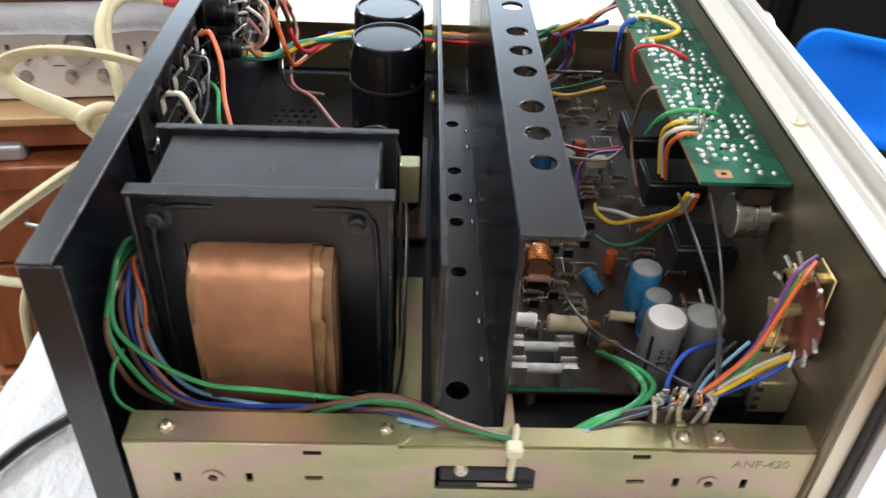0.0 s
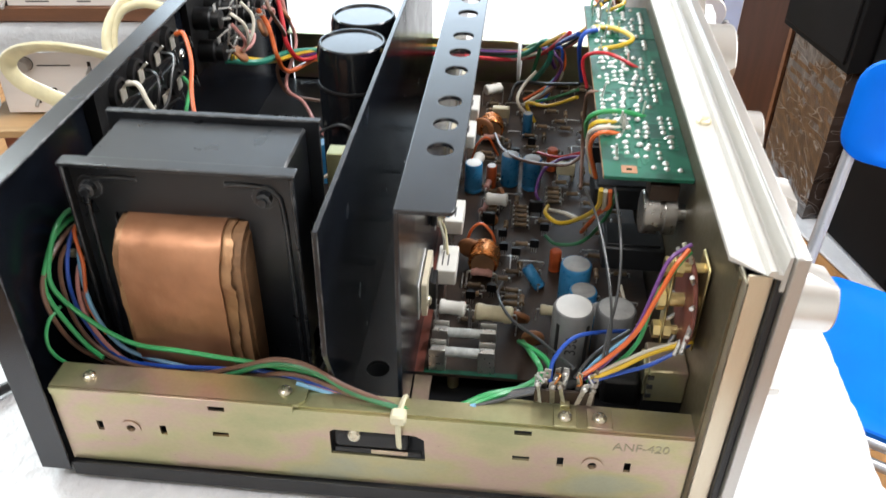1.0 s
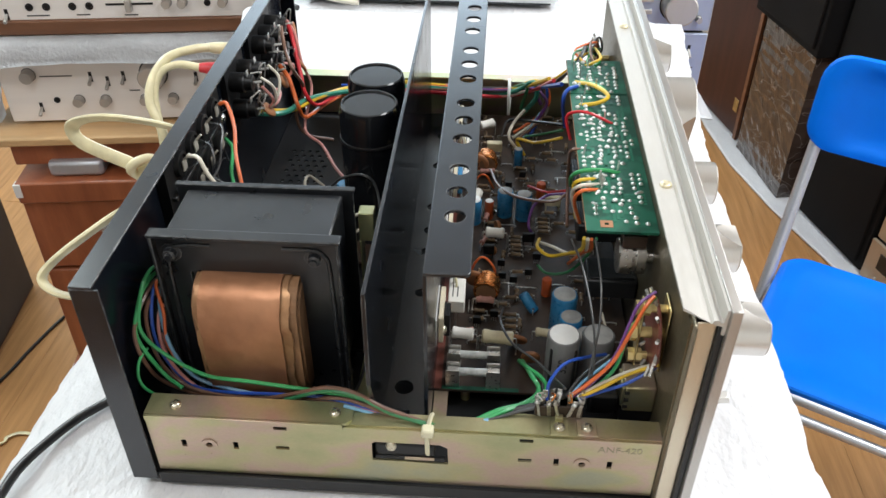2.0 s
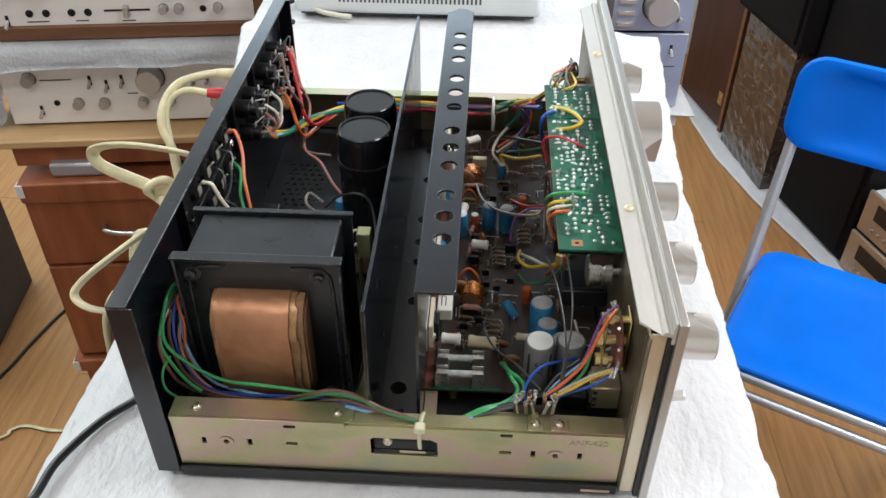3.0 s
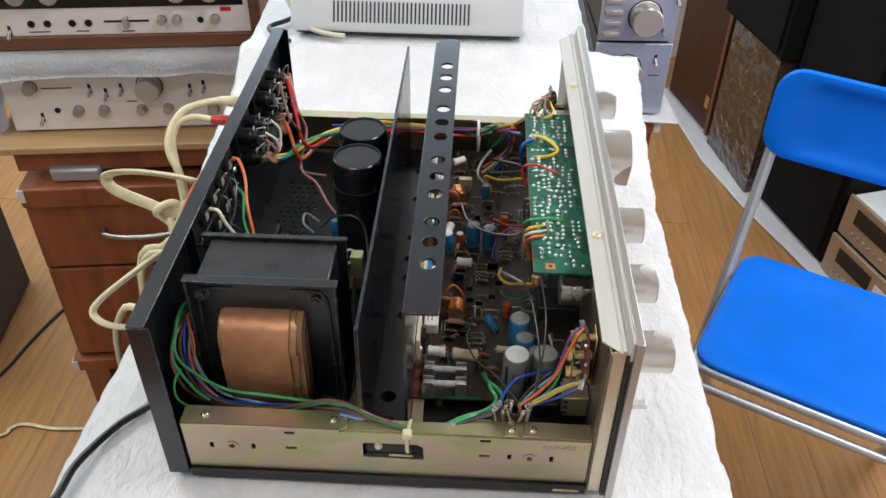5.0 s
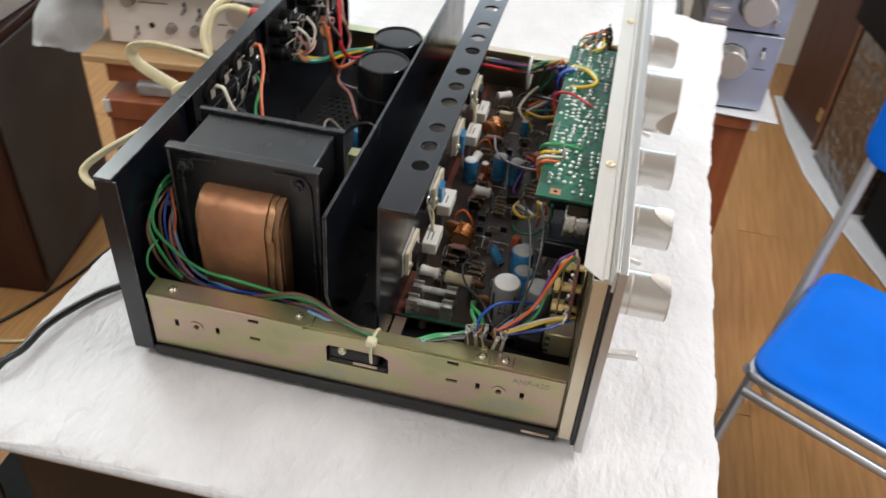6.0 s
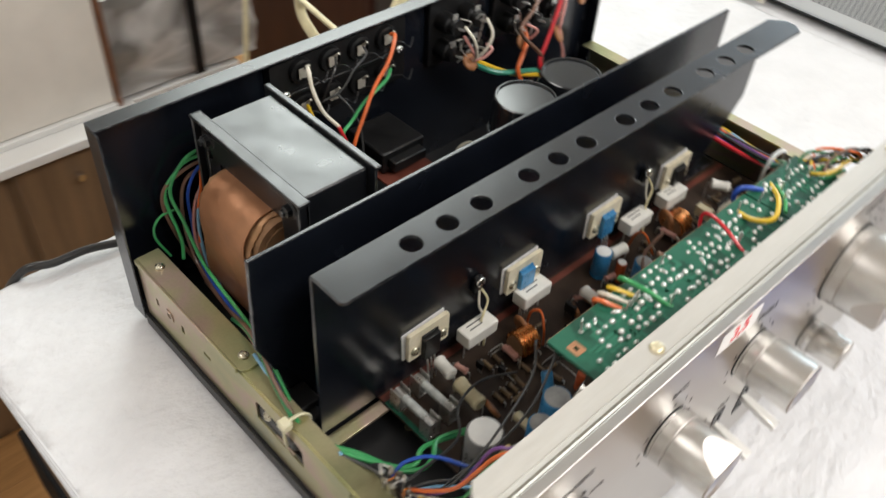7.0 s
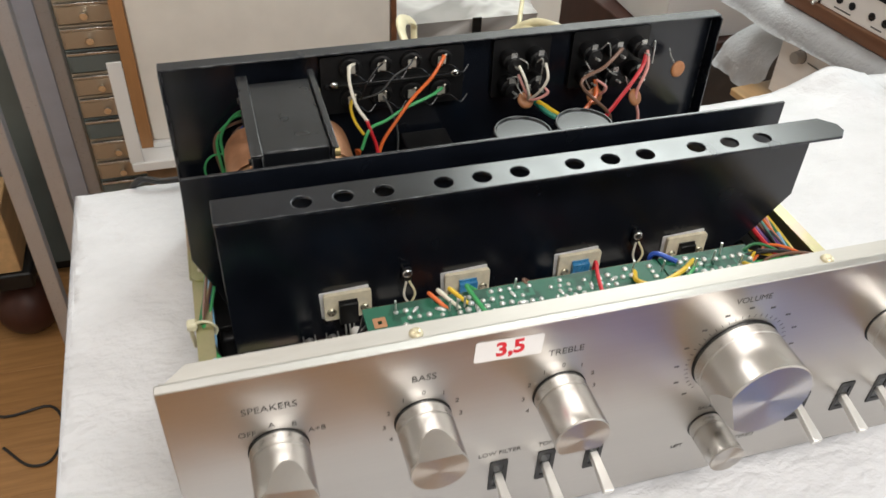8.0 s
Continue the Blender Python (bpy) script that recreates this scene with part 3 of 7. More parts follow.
# black clamp behind the cut-out and the nylon tie
clamp = part("cable_clamp", join(box(0.134, 0.1665, 0.003, 0.010, 0.0345, 0.0448, 0.002, 2), box(0.134, 0.172, 0.0035, 0.006, 0.0308, 0.0338, 0.0004)), "black_plastic", amp, "black clamp seen through the cut-out")
put("screw", SCREW, aim((0.1430, 0.0034, 0.0425), (0, -1, 0.5), 10), clamp)
part("spring", box(0.1500, 0.1660, 0.0026, 0.0034, 0.0322, 0.0345, 0.0003), "zinc", clamp, "folded metal edge")
tie = part("cable_tie", join(tube([(0.1625, 0.001, 0.040), (0.1625, 0.0000, 0.052), (0.1628, 0.002, 0.059), (0.1640, 0.010, 0.0605), (0.1640, 0.0145, 0.054), (0.164, 0.012, 0.047)], 0.0016, 6, 4, 0.6),
                             box(0.1595, 0.1660, -0.002, 0.004, 0.0555, 0.0612, 0.001)), "tie_nylon", amp, "yellowed nylon cable tie round the wires")

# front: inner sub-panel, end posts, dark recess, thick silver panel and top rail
part("sub_panel", plate(rrect(0.004, 0.012, 0.423, 0.138), [], 0.0012, plane_yz(0.2835)), "zinc_shaded", amp, "yellow-passivated steel panel that carries the controls")
for py, sg in ((-0.0008, 1), (0.4278, -1)):
    post = part("end_post", join(box(0.2848, 0.2935, min(py, py + sg * 0.0012), max(py, py + sg * 0.0012), 0.0095, 0.1434, 0.0004),
                                 box(0.2848, 0.2860, min(py, py + sg * 0.012), max(py, py + sg * 0.012), 0.0095, 0.1402, 0.0004)), "zinc_gold", amp, "yellow-passivated steel end post with brown streaks")
part("recess_strip", box(0.2936, 0.2965, -0.0035, 0.4305, 0.008, 0.1440, 0.0005), "black_satin", amp)
panel = part("front_panel", box(0.2966, 0.3016, -0.0064, 0.4335, 0.0060, 0.1552, 0.0006, 2), "aluminium", amp, "thick brushed aluminium front panel")
rail_profile = [(0.2790, 0.1447), (0.2790, 0.1464), (0.2895, 0.1464), (0.2904, 0.1483), (0.2924, 0.1485), (0.2932, 0.1470), (0.2946, 0.1472), (0.2953, 0.1542), (0.2964, 0.1546), (0.2964, 0.1400), (0.2948, 0.1400), (0.2948, 0.1447)]
bm = prism([(x, z) for x, z in rail_profile], plane_xz(0.4305), 0.4350)
for v in bm.verts:  # the corners of the rail are cut back
    if v.co.y < 0.0 and v.co.x < 0.284:
        v.co.y += 0.010
    if v.co.y > 0.42 and v.co.x < 0.284:
        v.co.y -= 0.010
rail = part("top_rail", bm, "rail_metal", amp, "pale satin aluminium top rail")
for y in (0.107, 0.325):
    put("screw", SCREW_PALE, aim((0.2856, y, 0.1464), (0, 0, 1), 30), rail)


def knob(y, z, r, length, point, label, flat=True):
    """A solid turned knob with a groove near its foot and a slanted grip face."""
    bm = lathe([(r * 0.97, 0.0), (r * 0.97, 0.0012), (r, 0.0015), (r, length * 0.22), (r * 0.992, length * 0.22 + 0.0003), (r * 0.992, length * 0.22 + 0.0006), (r, length * 0.22 + 0.0009),
                (r, length - 0.0008), (r * 0.97, length), (r * 0.02, length)], (0, 0, 0), (1, 0, 0), 64, 30)
    if flat:  # the slanted facet that points to the scale
        a = radians(point)
        nrm = Vector((0.335, math.sin(a) * 0.942, math.cos(a) * 0.942)).normalized()
        bmesh.ops.bisect_plane(bm, geom=bm.verts[:] + bm.edges[:] + bm.faces[:], plane_co=(length * 0.56, r * math.sin(a), r * math.cos(a)), plane_no=nrm, clear_outer=True)
        bmesh.ops.holes_fill(bm, edges=[e for e in bm.edges if e.is_boundary], sides=0)
        bmesh.ops.recalc_face_normals(bm, faces=bm.faces[:])
        shade(bm, 8)
    for f in bm.faces:  # the turned side is smoother than the faces
        f.material_index = 0 if abs(f.normal.x) < 0.05 else 1
    ob = part("knob", bm, "knob_side", panel, label)
    ob.data.materials.append(MAT["knob_metal"])
    ob.location = (0.3021, y, z)
    part("shadow_ring", lathe([(r * 1.022, 0), (r * 1.022, 0.0005)], (0.3016, y, z), (1, 0, 0), 36), "black_plastic", panel)
    return ob


knob(0.0394, 0.1052, 0.0137, 0.0295, 10, "turned aluminium speaker selector knob")
knob(0.1067, 0.1053, 0.0137, 0.0295, 0, "turned aluminium bass knob")
knob(0.1757, 0.1053, 0.0137, 0.0295, 180, "turned aluminium treble knob")
knob(0.2735, 0.1052, 0.0240, 0.0310, -108, "large turned aluminium volume knob")
knob(0.2700, 0.0500, 0.0100, 0.0240, 0, "small turned aluminium balance knob", False)
knob(0.3680, 0.1052, 0.0137, 0.0295, 20, "turned aluminium input selector knob")


def lever(y, z, up):
    """A flat toggle lever in a dark slot."""
    sw = part("toggle_switch", plate(rrect(y - 0.0050, z - 0.0120, y + 0.0050, z + 0.0120, 0.0008, 2), [rrect(y - 0.0026, z - 0.0085, y + 0.0026, z + 0.0085)], 0.0005, plane_yz(0.3016)), "black_plastic", panel, "dark slot with a silver lever")
    part("slot", box(0.3012, 0.3017, y - 0.0026, y + 0.0026, z - 0.0085, z + 0.0085), "black_gloss", sw)
    lv = box(0.0, 0.0235, -0.0031, 0.0031, -0.0021, 0.0021, 0.0007, 2)
    for v in lv.verts:  # narrower at its root
        if v.co.x < 0.004:
            v.co.y *= 0.7
    part("lever", moved(lv, Matrix.Translation((0.3012, y, z)) @ Matrix.Rotation(-math.atan(up), 4, "Y")), "lever_metal", sw)


for y in (0.1483, 0.1750, 0.2030):
    lever(y, 0.0465, -0.20)
for y in (0.3310, 0.3612, 0.3866):
    lever(y, 0.0475, -0.25)
lever(0.0394, 0.0510, 0.15)


def print_on(text, y, z, size):
    part("lettering", letters(text, size, Matrix.Translation((0.3017, y, z)) @ FRONT @ Matrix.Shear("XY", 4, (0.0, 0.0)), 0.00006), "ink_grey", panel)


print_on("SPEAKERS", 0.0377, 0.1340, 0.0056)
print_on("OFF", 0.0266, 0.1191, 0.0045)
print_on("A", 0.0376, 0.1225, 0.0045)
print_on("B", 0.0474, 0.1205, 0.0045)
print_on("A+B", 0.0572, 0.1142, 0.0045)
print_on("BASS", 0.1067, 0.1341, 0.0056)
print_on("TREBLE", 0.1757, 0.1340, 0.0056)
print_on("VOLUME", 0.2730, 0.1449, 0.0052)
print_on("LOW FILTER", 0.1480, 0.0654, 0.0042)
print_on("TONE", 0.1748, 0.0645, 0.0042)
print_on("BALANCE", 0.2700, 0.0655, 0.0036)
print_on("LEFT", 0.2560, 0.0348, 0.0036)
print_on("STEREO", 0.3000, 0.0300, 0.0042)
for cy in (0.1067, 0.1757):
    for k, ch in enumerate(("4", "3", "2", "1", "0", "1", "2", "3", "4")):
        a = radians(-124 + 31 * k)
        print_on(ch, cy + 0.0187 * math.sin(a), 0.1053 + 0.0187 * math.cos(a), 0.0040)
for k in range(37):  # fine ticks close round the volume knob
    a = radians(-135 + 7.5 * k)
    part("tick", moved(box(-0.00018, 0.00018, -0.0010, 0.0010, 0, 0.0001), Matrix.Translation((0.3016, 0.2735 + 0.0277 * math.sin(a), 0.1052 + 0.0277 * math.cos(a))) @ FRONT @ Matrix.Rotation(-a, 4, "Z")), "ink_grey", panel)
for k in range(13):
    a = radians(-135 + 22.5 * k)
    part("scale_mark", moved(box(-0.0014, 0.0014, -0.0006, 0.0006, 0, 0.00012), Matrix.Translation((0.3016, 0.2735 + 0.0335 * math.sin(a), 0.1052 + 0.0335 * math.cos(a))) @ FRONT), "ink_grey", panel)
sticker = part("price_label", moved(plate(rrect(-0.0165, -0.0065, 0.0165, 0.0065, 0.0012, 3), [], 0.00015, FLAT), Matrix.Translation((0.3017, 0.1465, 0.1432)) @ FRONT @ pose(0, 0, 0, 0, 0, -2.5)), "paper_white", panel, "small white paper label with red handwriting")
part("handwriting", letters("3,5", 0.0118, Matrix.Translation((0.3019, 0.1470, 0.1434)) @ FRONT @ pose(0, 0, 0, 0, 0, 2), 0.00005, 0.0004), "ink_red", sticker)

# ---- transformer
trafo = part("transformer", box(0.0205, 0.1080, 0.0570, 0.0988, 0.030, 0.1375, 0.001), "black_enamel", amp, "large black painted mains transformer")
bell = part("end_bell", plate([(0.0142, 0.018), (0.1140, 0.018), (0.1140, 0.1400), (0.0142, 0.1400)], [rrect(0.0315, 0.028, 0.0912, 0.1150, 0.002, 2)], 0.0015, plane_xz(0.0565)), "black_enamel", trafo)
part("rim", box(0.0135, 0.1147, 0.0500, 0.0575, 0.1385, 0.1405, 0.0007, 2), "black_enamel", bell)
part("rim", box(0.1122, 0.1140, 0.0505, 0.0570, 0.018, 0.1385, 0.0006), "black_enamel", bell)
part("rim", box(0.0142, 0.0160, 0.0505, 0.0570, 0.018, 0.1385, 0.0006), "black_enamel", bell)
part("rim", box(0.0142, 0.1140, 0.0400, 0.0565, 0.0155, 0.0180, 0.0006), "black_enamel", bell)
bell = part("end_bell", plate([(0.0142, 0.018), (0.1140, 0.018), (0.1140, 0.1400), (0.0142, 0.1400)], [rrect(0.0315, 0.028, 0.0912, 0.1150, 0.002, 2)], 0.0015, plane_xz(0.1005)), "black_enamel", trafo)
part("rim", box(0.0135, 0.1147, 0.0990, 0.1030, 0.1385, 0.1405, 0.0007, 2), "black_enamel", bell)
part("rim", box(0.0142, 0.1140, 0.0990, 0.1150, 0.0155, 0.0180, 0.0006), "black_enamel", bell)
for sg in (-1, 1):  # pressed beads that frame the bolts
    bx = lambda v: 0.0641 + sg * v
    part("bead", tube([(bx(0.019), 0.0553, 0.1318), (bx(0.033), 0.0550, 0.1318), (bx(0.0405), 0.0550, 0.1285), (bx(0.0432), 0.0550, 0.1180), (bx(0.0440), 0.0550, 0.0700), (bx(0.0446), 0.0550, 0.0240)], 0.0013, 8, 6), "black_enamel", trafo)
part("base", box(0.0180, 0.1080, 0.0480, 0.1080, 0.0106, 0.0154), "black_enamel", trafo)
for bx in (0.0235, 0.1000):
    for bz in (0.1270, 0.0260):
        part("bolt", lathe([(0.0058, 0), (0.0058, 0.0008), (0.0036, 0.001), (0.0034, 0.004), (0.0022, 0.0046), (0.0020, 0.006)], (bx, 0.0550, bz), (0, -1, 0), 10), "black_enamel", trafo)
        part("bolt", lathe([(0.0050, 0), (0.0050, 0.0008), (0.0034, 0.001), (0.0032, 0.005)], (bx, 0.1006, bz), (0, 1, 0), 10), "brass", trafo)

def foil_band(x0, x1, y0, y1, z0, z1, r, seed, ragged, dent):
    """A band of thin creased foil wound round the coil, with uneven edges."""
    loop = rrect(y0, z0, y1, z1, r, 6)
    pts = []
    for (ay, az), (by, bz) in zip(loop, loop[1:] + loop[:1]):
        n = max(1, int(math.hypot(by - ay, bz - az) / 0.0024))
        pts += [(ay + (by - ay) * k / n, az + (bz - az) * k / n) for k in range(n)]
    cy, cz, nx = (y0 + y1) / 2, (z0 + z1) / 2, 18
    bm = bmesh.new()
    rings = []
    for i in range(nx + 1):
        ring = []
        for y, z in pts:
            u = i / nx
            e = ragged * (noise.noise(Vector((y * 90, z * 90, seed + (i > nx / 2) * 7))) + 0.6 * noise.noise(Vector((y * 330, z * 330, seed))))
            x = x0 + (x1 - x0) * u + e * abs(2 * u - 1) ** 3
            d = Vector((y - cy, z - cz)).normalized() * dent * (noise.noise(Vector((x * 60, y * 60, z * 60 + seed))) + 0.45 * noise.noise(Vector((x * 190, y * 190, z * 190 + seed))))
            ring.append(bm.verts.new((x, y + d.x, z + d.y)))
        rings.append(ring)
    for p, q in zip(rings, rings[1:]):
        for k in range(len(p)):
            bm.faces.new((p[k], p[(k + 1) % len(p)], q[(k + 1) % len(p)], q[k]))
    bmesh.ops.recalc_face_normals(bm, faces=bm.faces[:])
    bmesh.ops.solidify(bm, geom=bm.faces[:], thickness=0.0005)
    return shade(bm, 60)


coil = part("coil", prism(rrect(0.0380, 0.0330, 0.1176, 0.1128, 0.018, 8), plane_yz(0.0345), 0.0560), "kraft_paper", trafo, "winding wrapped in brown paper")
part("under_band", foil_band(0.0358, 0.0868, 0.0362, 0.1190, 0.0315, 0.1138, 0.0195, 3.0, 0.0022, 0.0010), "copper_old", coil, "torn edge of an inner copper foil")
part("copper_band", foil_band(0.0385, 0.0822, 0.0345, 0.1206, 0.0298, 0.1148, 0.0205, 9.0, 0.0006, 0.00075), "copper_foil", coil, "wide copper foil band round the winding")
for k in range(5):
    inset = 0.0030 + 0.0028 * k
    part("winding_layer", prism(rrect(0.0385 + inset, 0.0340 + inset, 0.1176 - inset, 0.1120 - inset, 0.015, 5), plane_yz(0.0905), 0.0011 - 0.0001 * k), "copper_foil" if k % 2 else "kraft_paper", coil)

# ---- heat sinks
sink_a = part("heat_sink", plate([(0.028, 0.026), (0.402, 0.026), (0.402, 0.1432), (0.0085, 0.1432), (0.0065, 0.084), (0.014, 0.066)], [], 0.0022, plane_yz(0.1315)), "black_paint", amp, "plain black heat sink plate")
part("web", plate(rrect(0.1332, 0.030, 0.1590, 0.400), [ring2(0.1438, 0.0595, 0.0056, 16)] + [ring2(0.1466, y, 0.0044, 16) for y in (0.1466, 0.1930, 0.2185, 0.2494, 0.3099, 0.3587)], 0.0018, level(0.026)), "black_paint", sink_a)
sink_b = part("heat_sink", plate([(0.0235, 0.026), (0.352, 0.026), (0.387, 0.060), (0.4080, 0.086), (0.4080, 0.1440), (0.0235, 0.1440)], [], 0.0022, plane_yz(0.1590)), "black_paint", amp, "black heat sink plate with a wide drilled top edge")
holes = []
for g in range(4):
    holes += [ring2(0.1722, 0.072 + 0.0804 * g + 0.0230 * k, 0.0056, 20) for k in range(3)]
drilled = part("drilled_edge", plate([(0.1592, 0.0238), (0.1800, 0.0238), (0.1815, 0.0246), (0.1823, 0.0262), (0.1823, 0.4110), (0.1760, 0.4165), (0.1680, 0.4165), (0.1592, 0.4080)], holes, 0.0020, level(0.1430)), "black_paint", sink_b)
for ob_ in (sink_a, sink_b, drilled, rear):
    soften(ob_)
for y, z in ((0.2236, 0.1227), (0.2105, 0.0998)):
    put("screw", SCREW_BRASS, aim((0.1310, y, z), (-1, 0, 0), 20), sink_a)
for y in (0.0795, 0.1065, 0.1280, 0.1934, 0.2146, 0.2789, 0.3002):
    put("screw_end", SCREW_STEEL, aim((0.1560, y, 0.0279), (0, 0, 1), 10) @ Matrix.Scale(0.5, 4), sink_a)
part("foot_bracket", box(0.1614, 0.1700, 0.024, 0.066, 0.0205, 0.0225, 0.0004), "zinc", sink_b)

# ---- transistors and sensors on the heat sink


def transistor(y, z, package):
    t = part("power_transistor", plate(rrect(y - 0.0150, z - 0.0100, y + 0.0150, z + 0.0105, 0.0016, 3), [], 0.0026, plane_yz(0.1628)), "mica", sink_b,
             "cream insulating plate with a %s power transistor" % ("blue" if package == "blue_sleeve" else "black"))
    part("insulator", moved(plate(rrect(-0.0157, -0.0105, 0.0157, 0.0110, 0.0008, 2), [], 0.0005, FLAT), Matrix.Translation((0.1613, y - 0.0012, z + 0.0002)) @ FRONT @ pose(0, 0, 0, 0, 0, 3)), "grease", t)
    part("package", join(box(0.1654, 0.1690, y - 0.0060, y + 0.0060, z - 0.0125, z + 0.0045, 0.0005), box(0.1654, 0.1666, y - 0.0060, y + 0.0060, z + 0.0045, z + 0.0058, 0.0003)), package, t)
    for s in (-1, 1):
        put("screw", SCREW, aim((0.1654, y + s * 0.0105, z - 0.0030), (1, 0, 0), 25), t)
    for k in (-1, 0, 1):
        part("leg", tube([(0.1672, y + k * 0.0027, z - 0.012), (0.1685, y + k * 0.0027, z - 0.018), (0.1700, y + k * 0.0027, 0.0236)], 0.0006, 6, 3), "solder", t)


transistor(0.0953, 0.0550, "black_plastic")
transistor(0.1734, 0.0555, "blue_sleeve")
transistor(0.2516, 0.0555, "blue_sleeve")
transistor(0.3310, 0.0555, "black_plastic")
for y in (0.1334, 0.2915):
    part("sensor", join(box(0.1613, 0.1650, y - 0.0030, y + 0.0030, 0.0650, 0.0765, 0.001), rod((0.165, y - 0.002, 0.0775), (0.1652, y - 0.004, 0.082), 0.0006)), "black_plastic", sink_b, "black temperature sensor with a bright screw")
    put("screw", SCREW_STEEL, aim((0.1650, y, 0.0740), (1, 0, 0), 40), sink_b)

# ---- main board and what is soldered to it
BT = 0.0240
board = part("main_board", plate(rrect(0.1535, 0.0630, 0.2820, 0.4080, 0.001, 2), [], 0.0016, level(BT - 0.0016)), "board_brown", amp, "dusty brown main circuit board full of components")
part("margin", box(0.1612, 0.1655, 0.0634, 0.4060, BT, BT + 0.0003), "board_red", board, "bare reddish edge of the board")
part("copper_edge", box(0.166, 0.212, 0.0632, 0.0662, BT, BT + 0.0002), "solder_mask", board)
for x, y in ((0.18, 0.07), (0.27, 0.08), (0.27, 0.39), (0.19, 0.39)):
    part("standoff", rod((x, y, 0.0104), (x, y, BT - 0.0016), 0.003), "zinc", board)


def at_board(x, y):
    """The far components sit a little further back on the board."""
    return x + (0.002 if y > 0.13 else 0.0), y + min(0.0095, max(0.0, (y - 0.07) * 0.1))


def fuse(y):
    f = part("fuse", lathe([(0.0026, 0), (0.0026, 0.0300)], (0.1695, y, 0.0335), (1, 0, 0), 14), "glass_fuse", board, "glass fuse in spring clips")
    for x in (0.1690, 0.1932):
        part("cap", lathe([(0.0031, 0), (0.0031, 0.0068)], (x, y, 0.0335), (1, 0, 0), 14), "tin_bright", f)
        part("clip", join(box(x - 0.0010, x + 0.0072, y - 0.0040, y - 0.0033, BT, 0.0378, 0.0002), box(x - 0.0010, x + 0.0072, y + 0.0033, y + 0.0040, BT, 0.0378, 0.0002),
                          box(x - 0.0010, x + 0.0072, y - 0.0040, y + 0.0040, BT, BT + 0.0016, 0.0002)), "tin_bright", f)


fuse(0.0690)
fuse(0.0835)


def axial_mesh(length, r, lead, drop, dumb=True):
    """A lying component along x with two bent leads."""
    e = r * (1.12 if dumb else 1.0)
    prof = [(e * 0.8, 0), (e, length * 0.05), (e, length * 0.18), (r * 0.9, length * 0.26), (r * 0.9, length * 0.74), (e, length * 0.82), (e, length * 0.95), (e * 0.8, length)]
    return (lathe(prof, (-length / 2, 0, 0), (1, 0, 0), 12),
            join(*[tube([(s * length / 2, 0, 0), (s * (length / 2 + lead * 0.8), 0, 0), (s * (length / 2 + lead), 0, -drop * 0.3), (s * (length / 2 + lead), 0, -drop)], 0.00045, 5, 3) for s in (-1, 1)]))


def make_mesh(bm, name, key):
    me = bpy.data.meshes.new(name)
    bm.to_mesh(me)
    bm.free()
    me.materials.append(MAT[key])
    return me


AX = {}
for key, (ln, r, lead, drop, m) in dict(tan=(0.0075, 0.0014, 0.0016, 0.003, "resistor_tan"), pink=(0.0085, 0.0019, 0.002, 0.006, "resistor_pink"),
                                        white=(0.0135, 0.0040, 0.0022, 0.014, "ceramic"), cream=(0.0195, 0.0046, 0.0020, 0.014, "cream_plastic"),
                                        film=(0.0130, 0.0030, 0.0020, 0.008, "cream_plastic")).items():
    a, b = axial_mesh(ln, r, lead, drop, key in ("tan", "pink"))
    AX[key] = (make_mesh(a, "resistor", m), make_mesh(b, "lead", "solder"), drop)


def axial(key, x, y, turn=0, name="resistor", label="", up=0.0):
    me, leads, drop = AX[key]
    x, y = at_board(x, y)
    m = pose(x, y, BT + drop + up - 0.0004, 0, 0, turn)
    o = put(name, me, m, board, label=label)
    put("lead", leads, FLAT, o)


axial("cream", 0.1985, 0.0935, -4, label="cream ceramic power resistor")
axial("white", 0.1768, 0.0955, -6, label="white ceramic resistor")
axial("white", 0.1930, 0.1960, -4, label="white ceramic resistor")
axial("white", 0.1780, 0.2420, 80, label="white ceramic resistor")
axial("white", 0.1830, 0.3560, 30, label="white ceramic resistor")
axial("film", 0.2290, 0.1050, -4, "capacitor", "cream film capacitor")
for x, y, a in ((0.1790, 0.1060, 10), (0.1880, 0.1350, 2), (0.1900, 0.2060, 0), (0.1850, 0.1970, 70), (0.1835, 0.2920, 4), (0.1860, 0.2260, 80)):
    axial("pink", x, y, a)
rng = random.Random(7)
spots = [(0.2065 + 0.0002 * k, 0.1090 + 0.0052 * k, 0) for k in range(4)] + [(0.1895, 0.2010 + 0.0050 * k, 2) for k in range(3)]
spots += [(0.2085, 0.1860 + 0.0052 * k, -2) for k in range(5)] + [(0.2290, 0.2150 + 0.0055 * k, 3) for k in range(4)] + [(0.1990, 0.1340, 2), (0.2160, 0.1420, 10)]
taken = [(x, y) for x, y, a in spots] + [(0.199, 0.094), (0.177, 0.096), (0.229, 0.105), (0.2, 0.238), (0.214, 0.233), (0.188, 0.14), (0.184, 0.3), (0.2345, 0.0685), (0.2555, 0.0725), (0.24, 0.11), (0.21, 0.308), (0.196, 0.34)]
while len(spots) < 100:
    x, y, a = rng.uniform(0.180, 0.270), rng.uniform(0.10, 0.395), rng.choice((0, 0, 4, -3, 90, 88))
    if min(math.hypot(x - p[0], (y - p[1]) * 1.6) for p in taken) > 0.0070:
        spots.append((x, y, a))
        taken.append((x, y))
for x, y, a in spots:
    axial("tan", x, y, a)


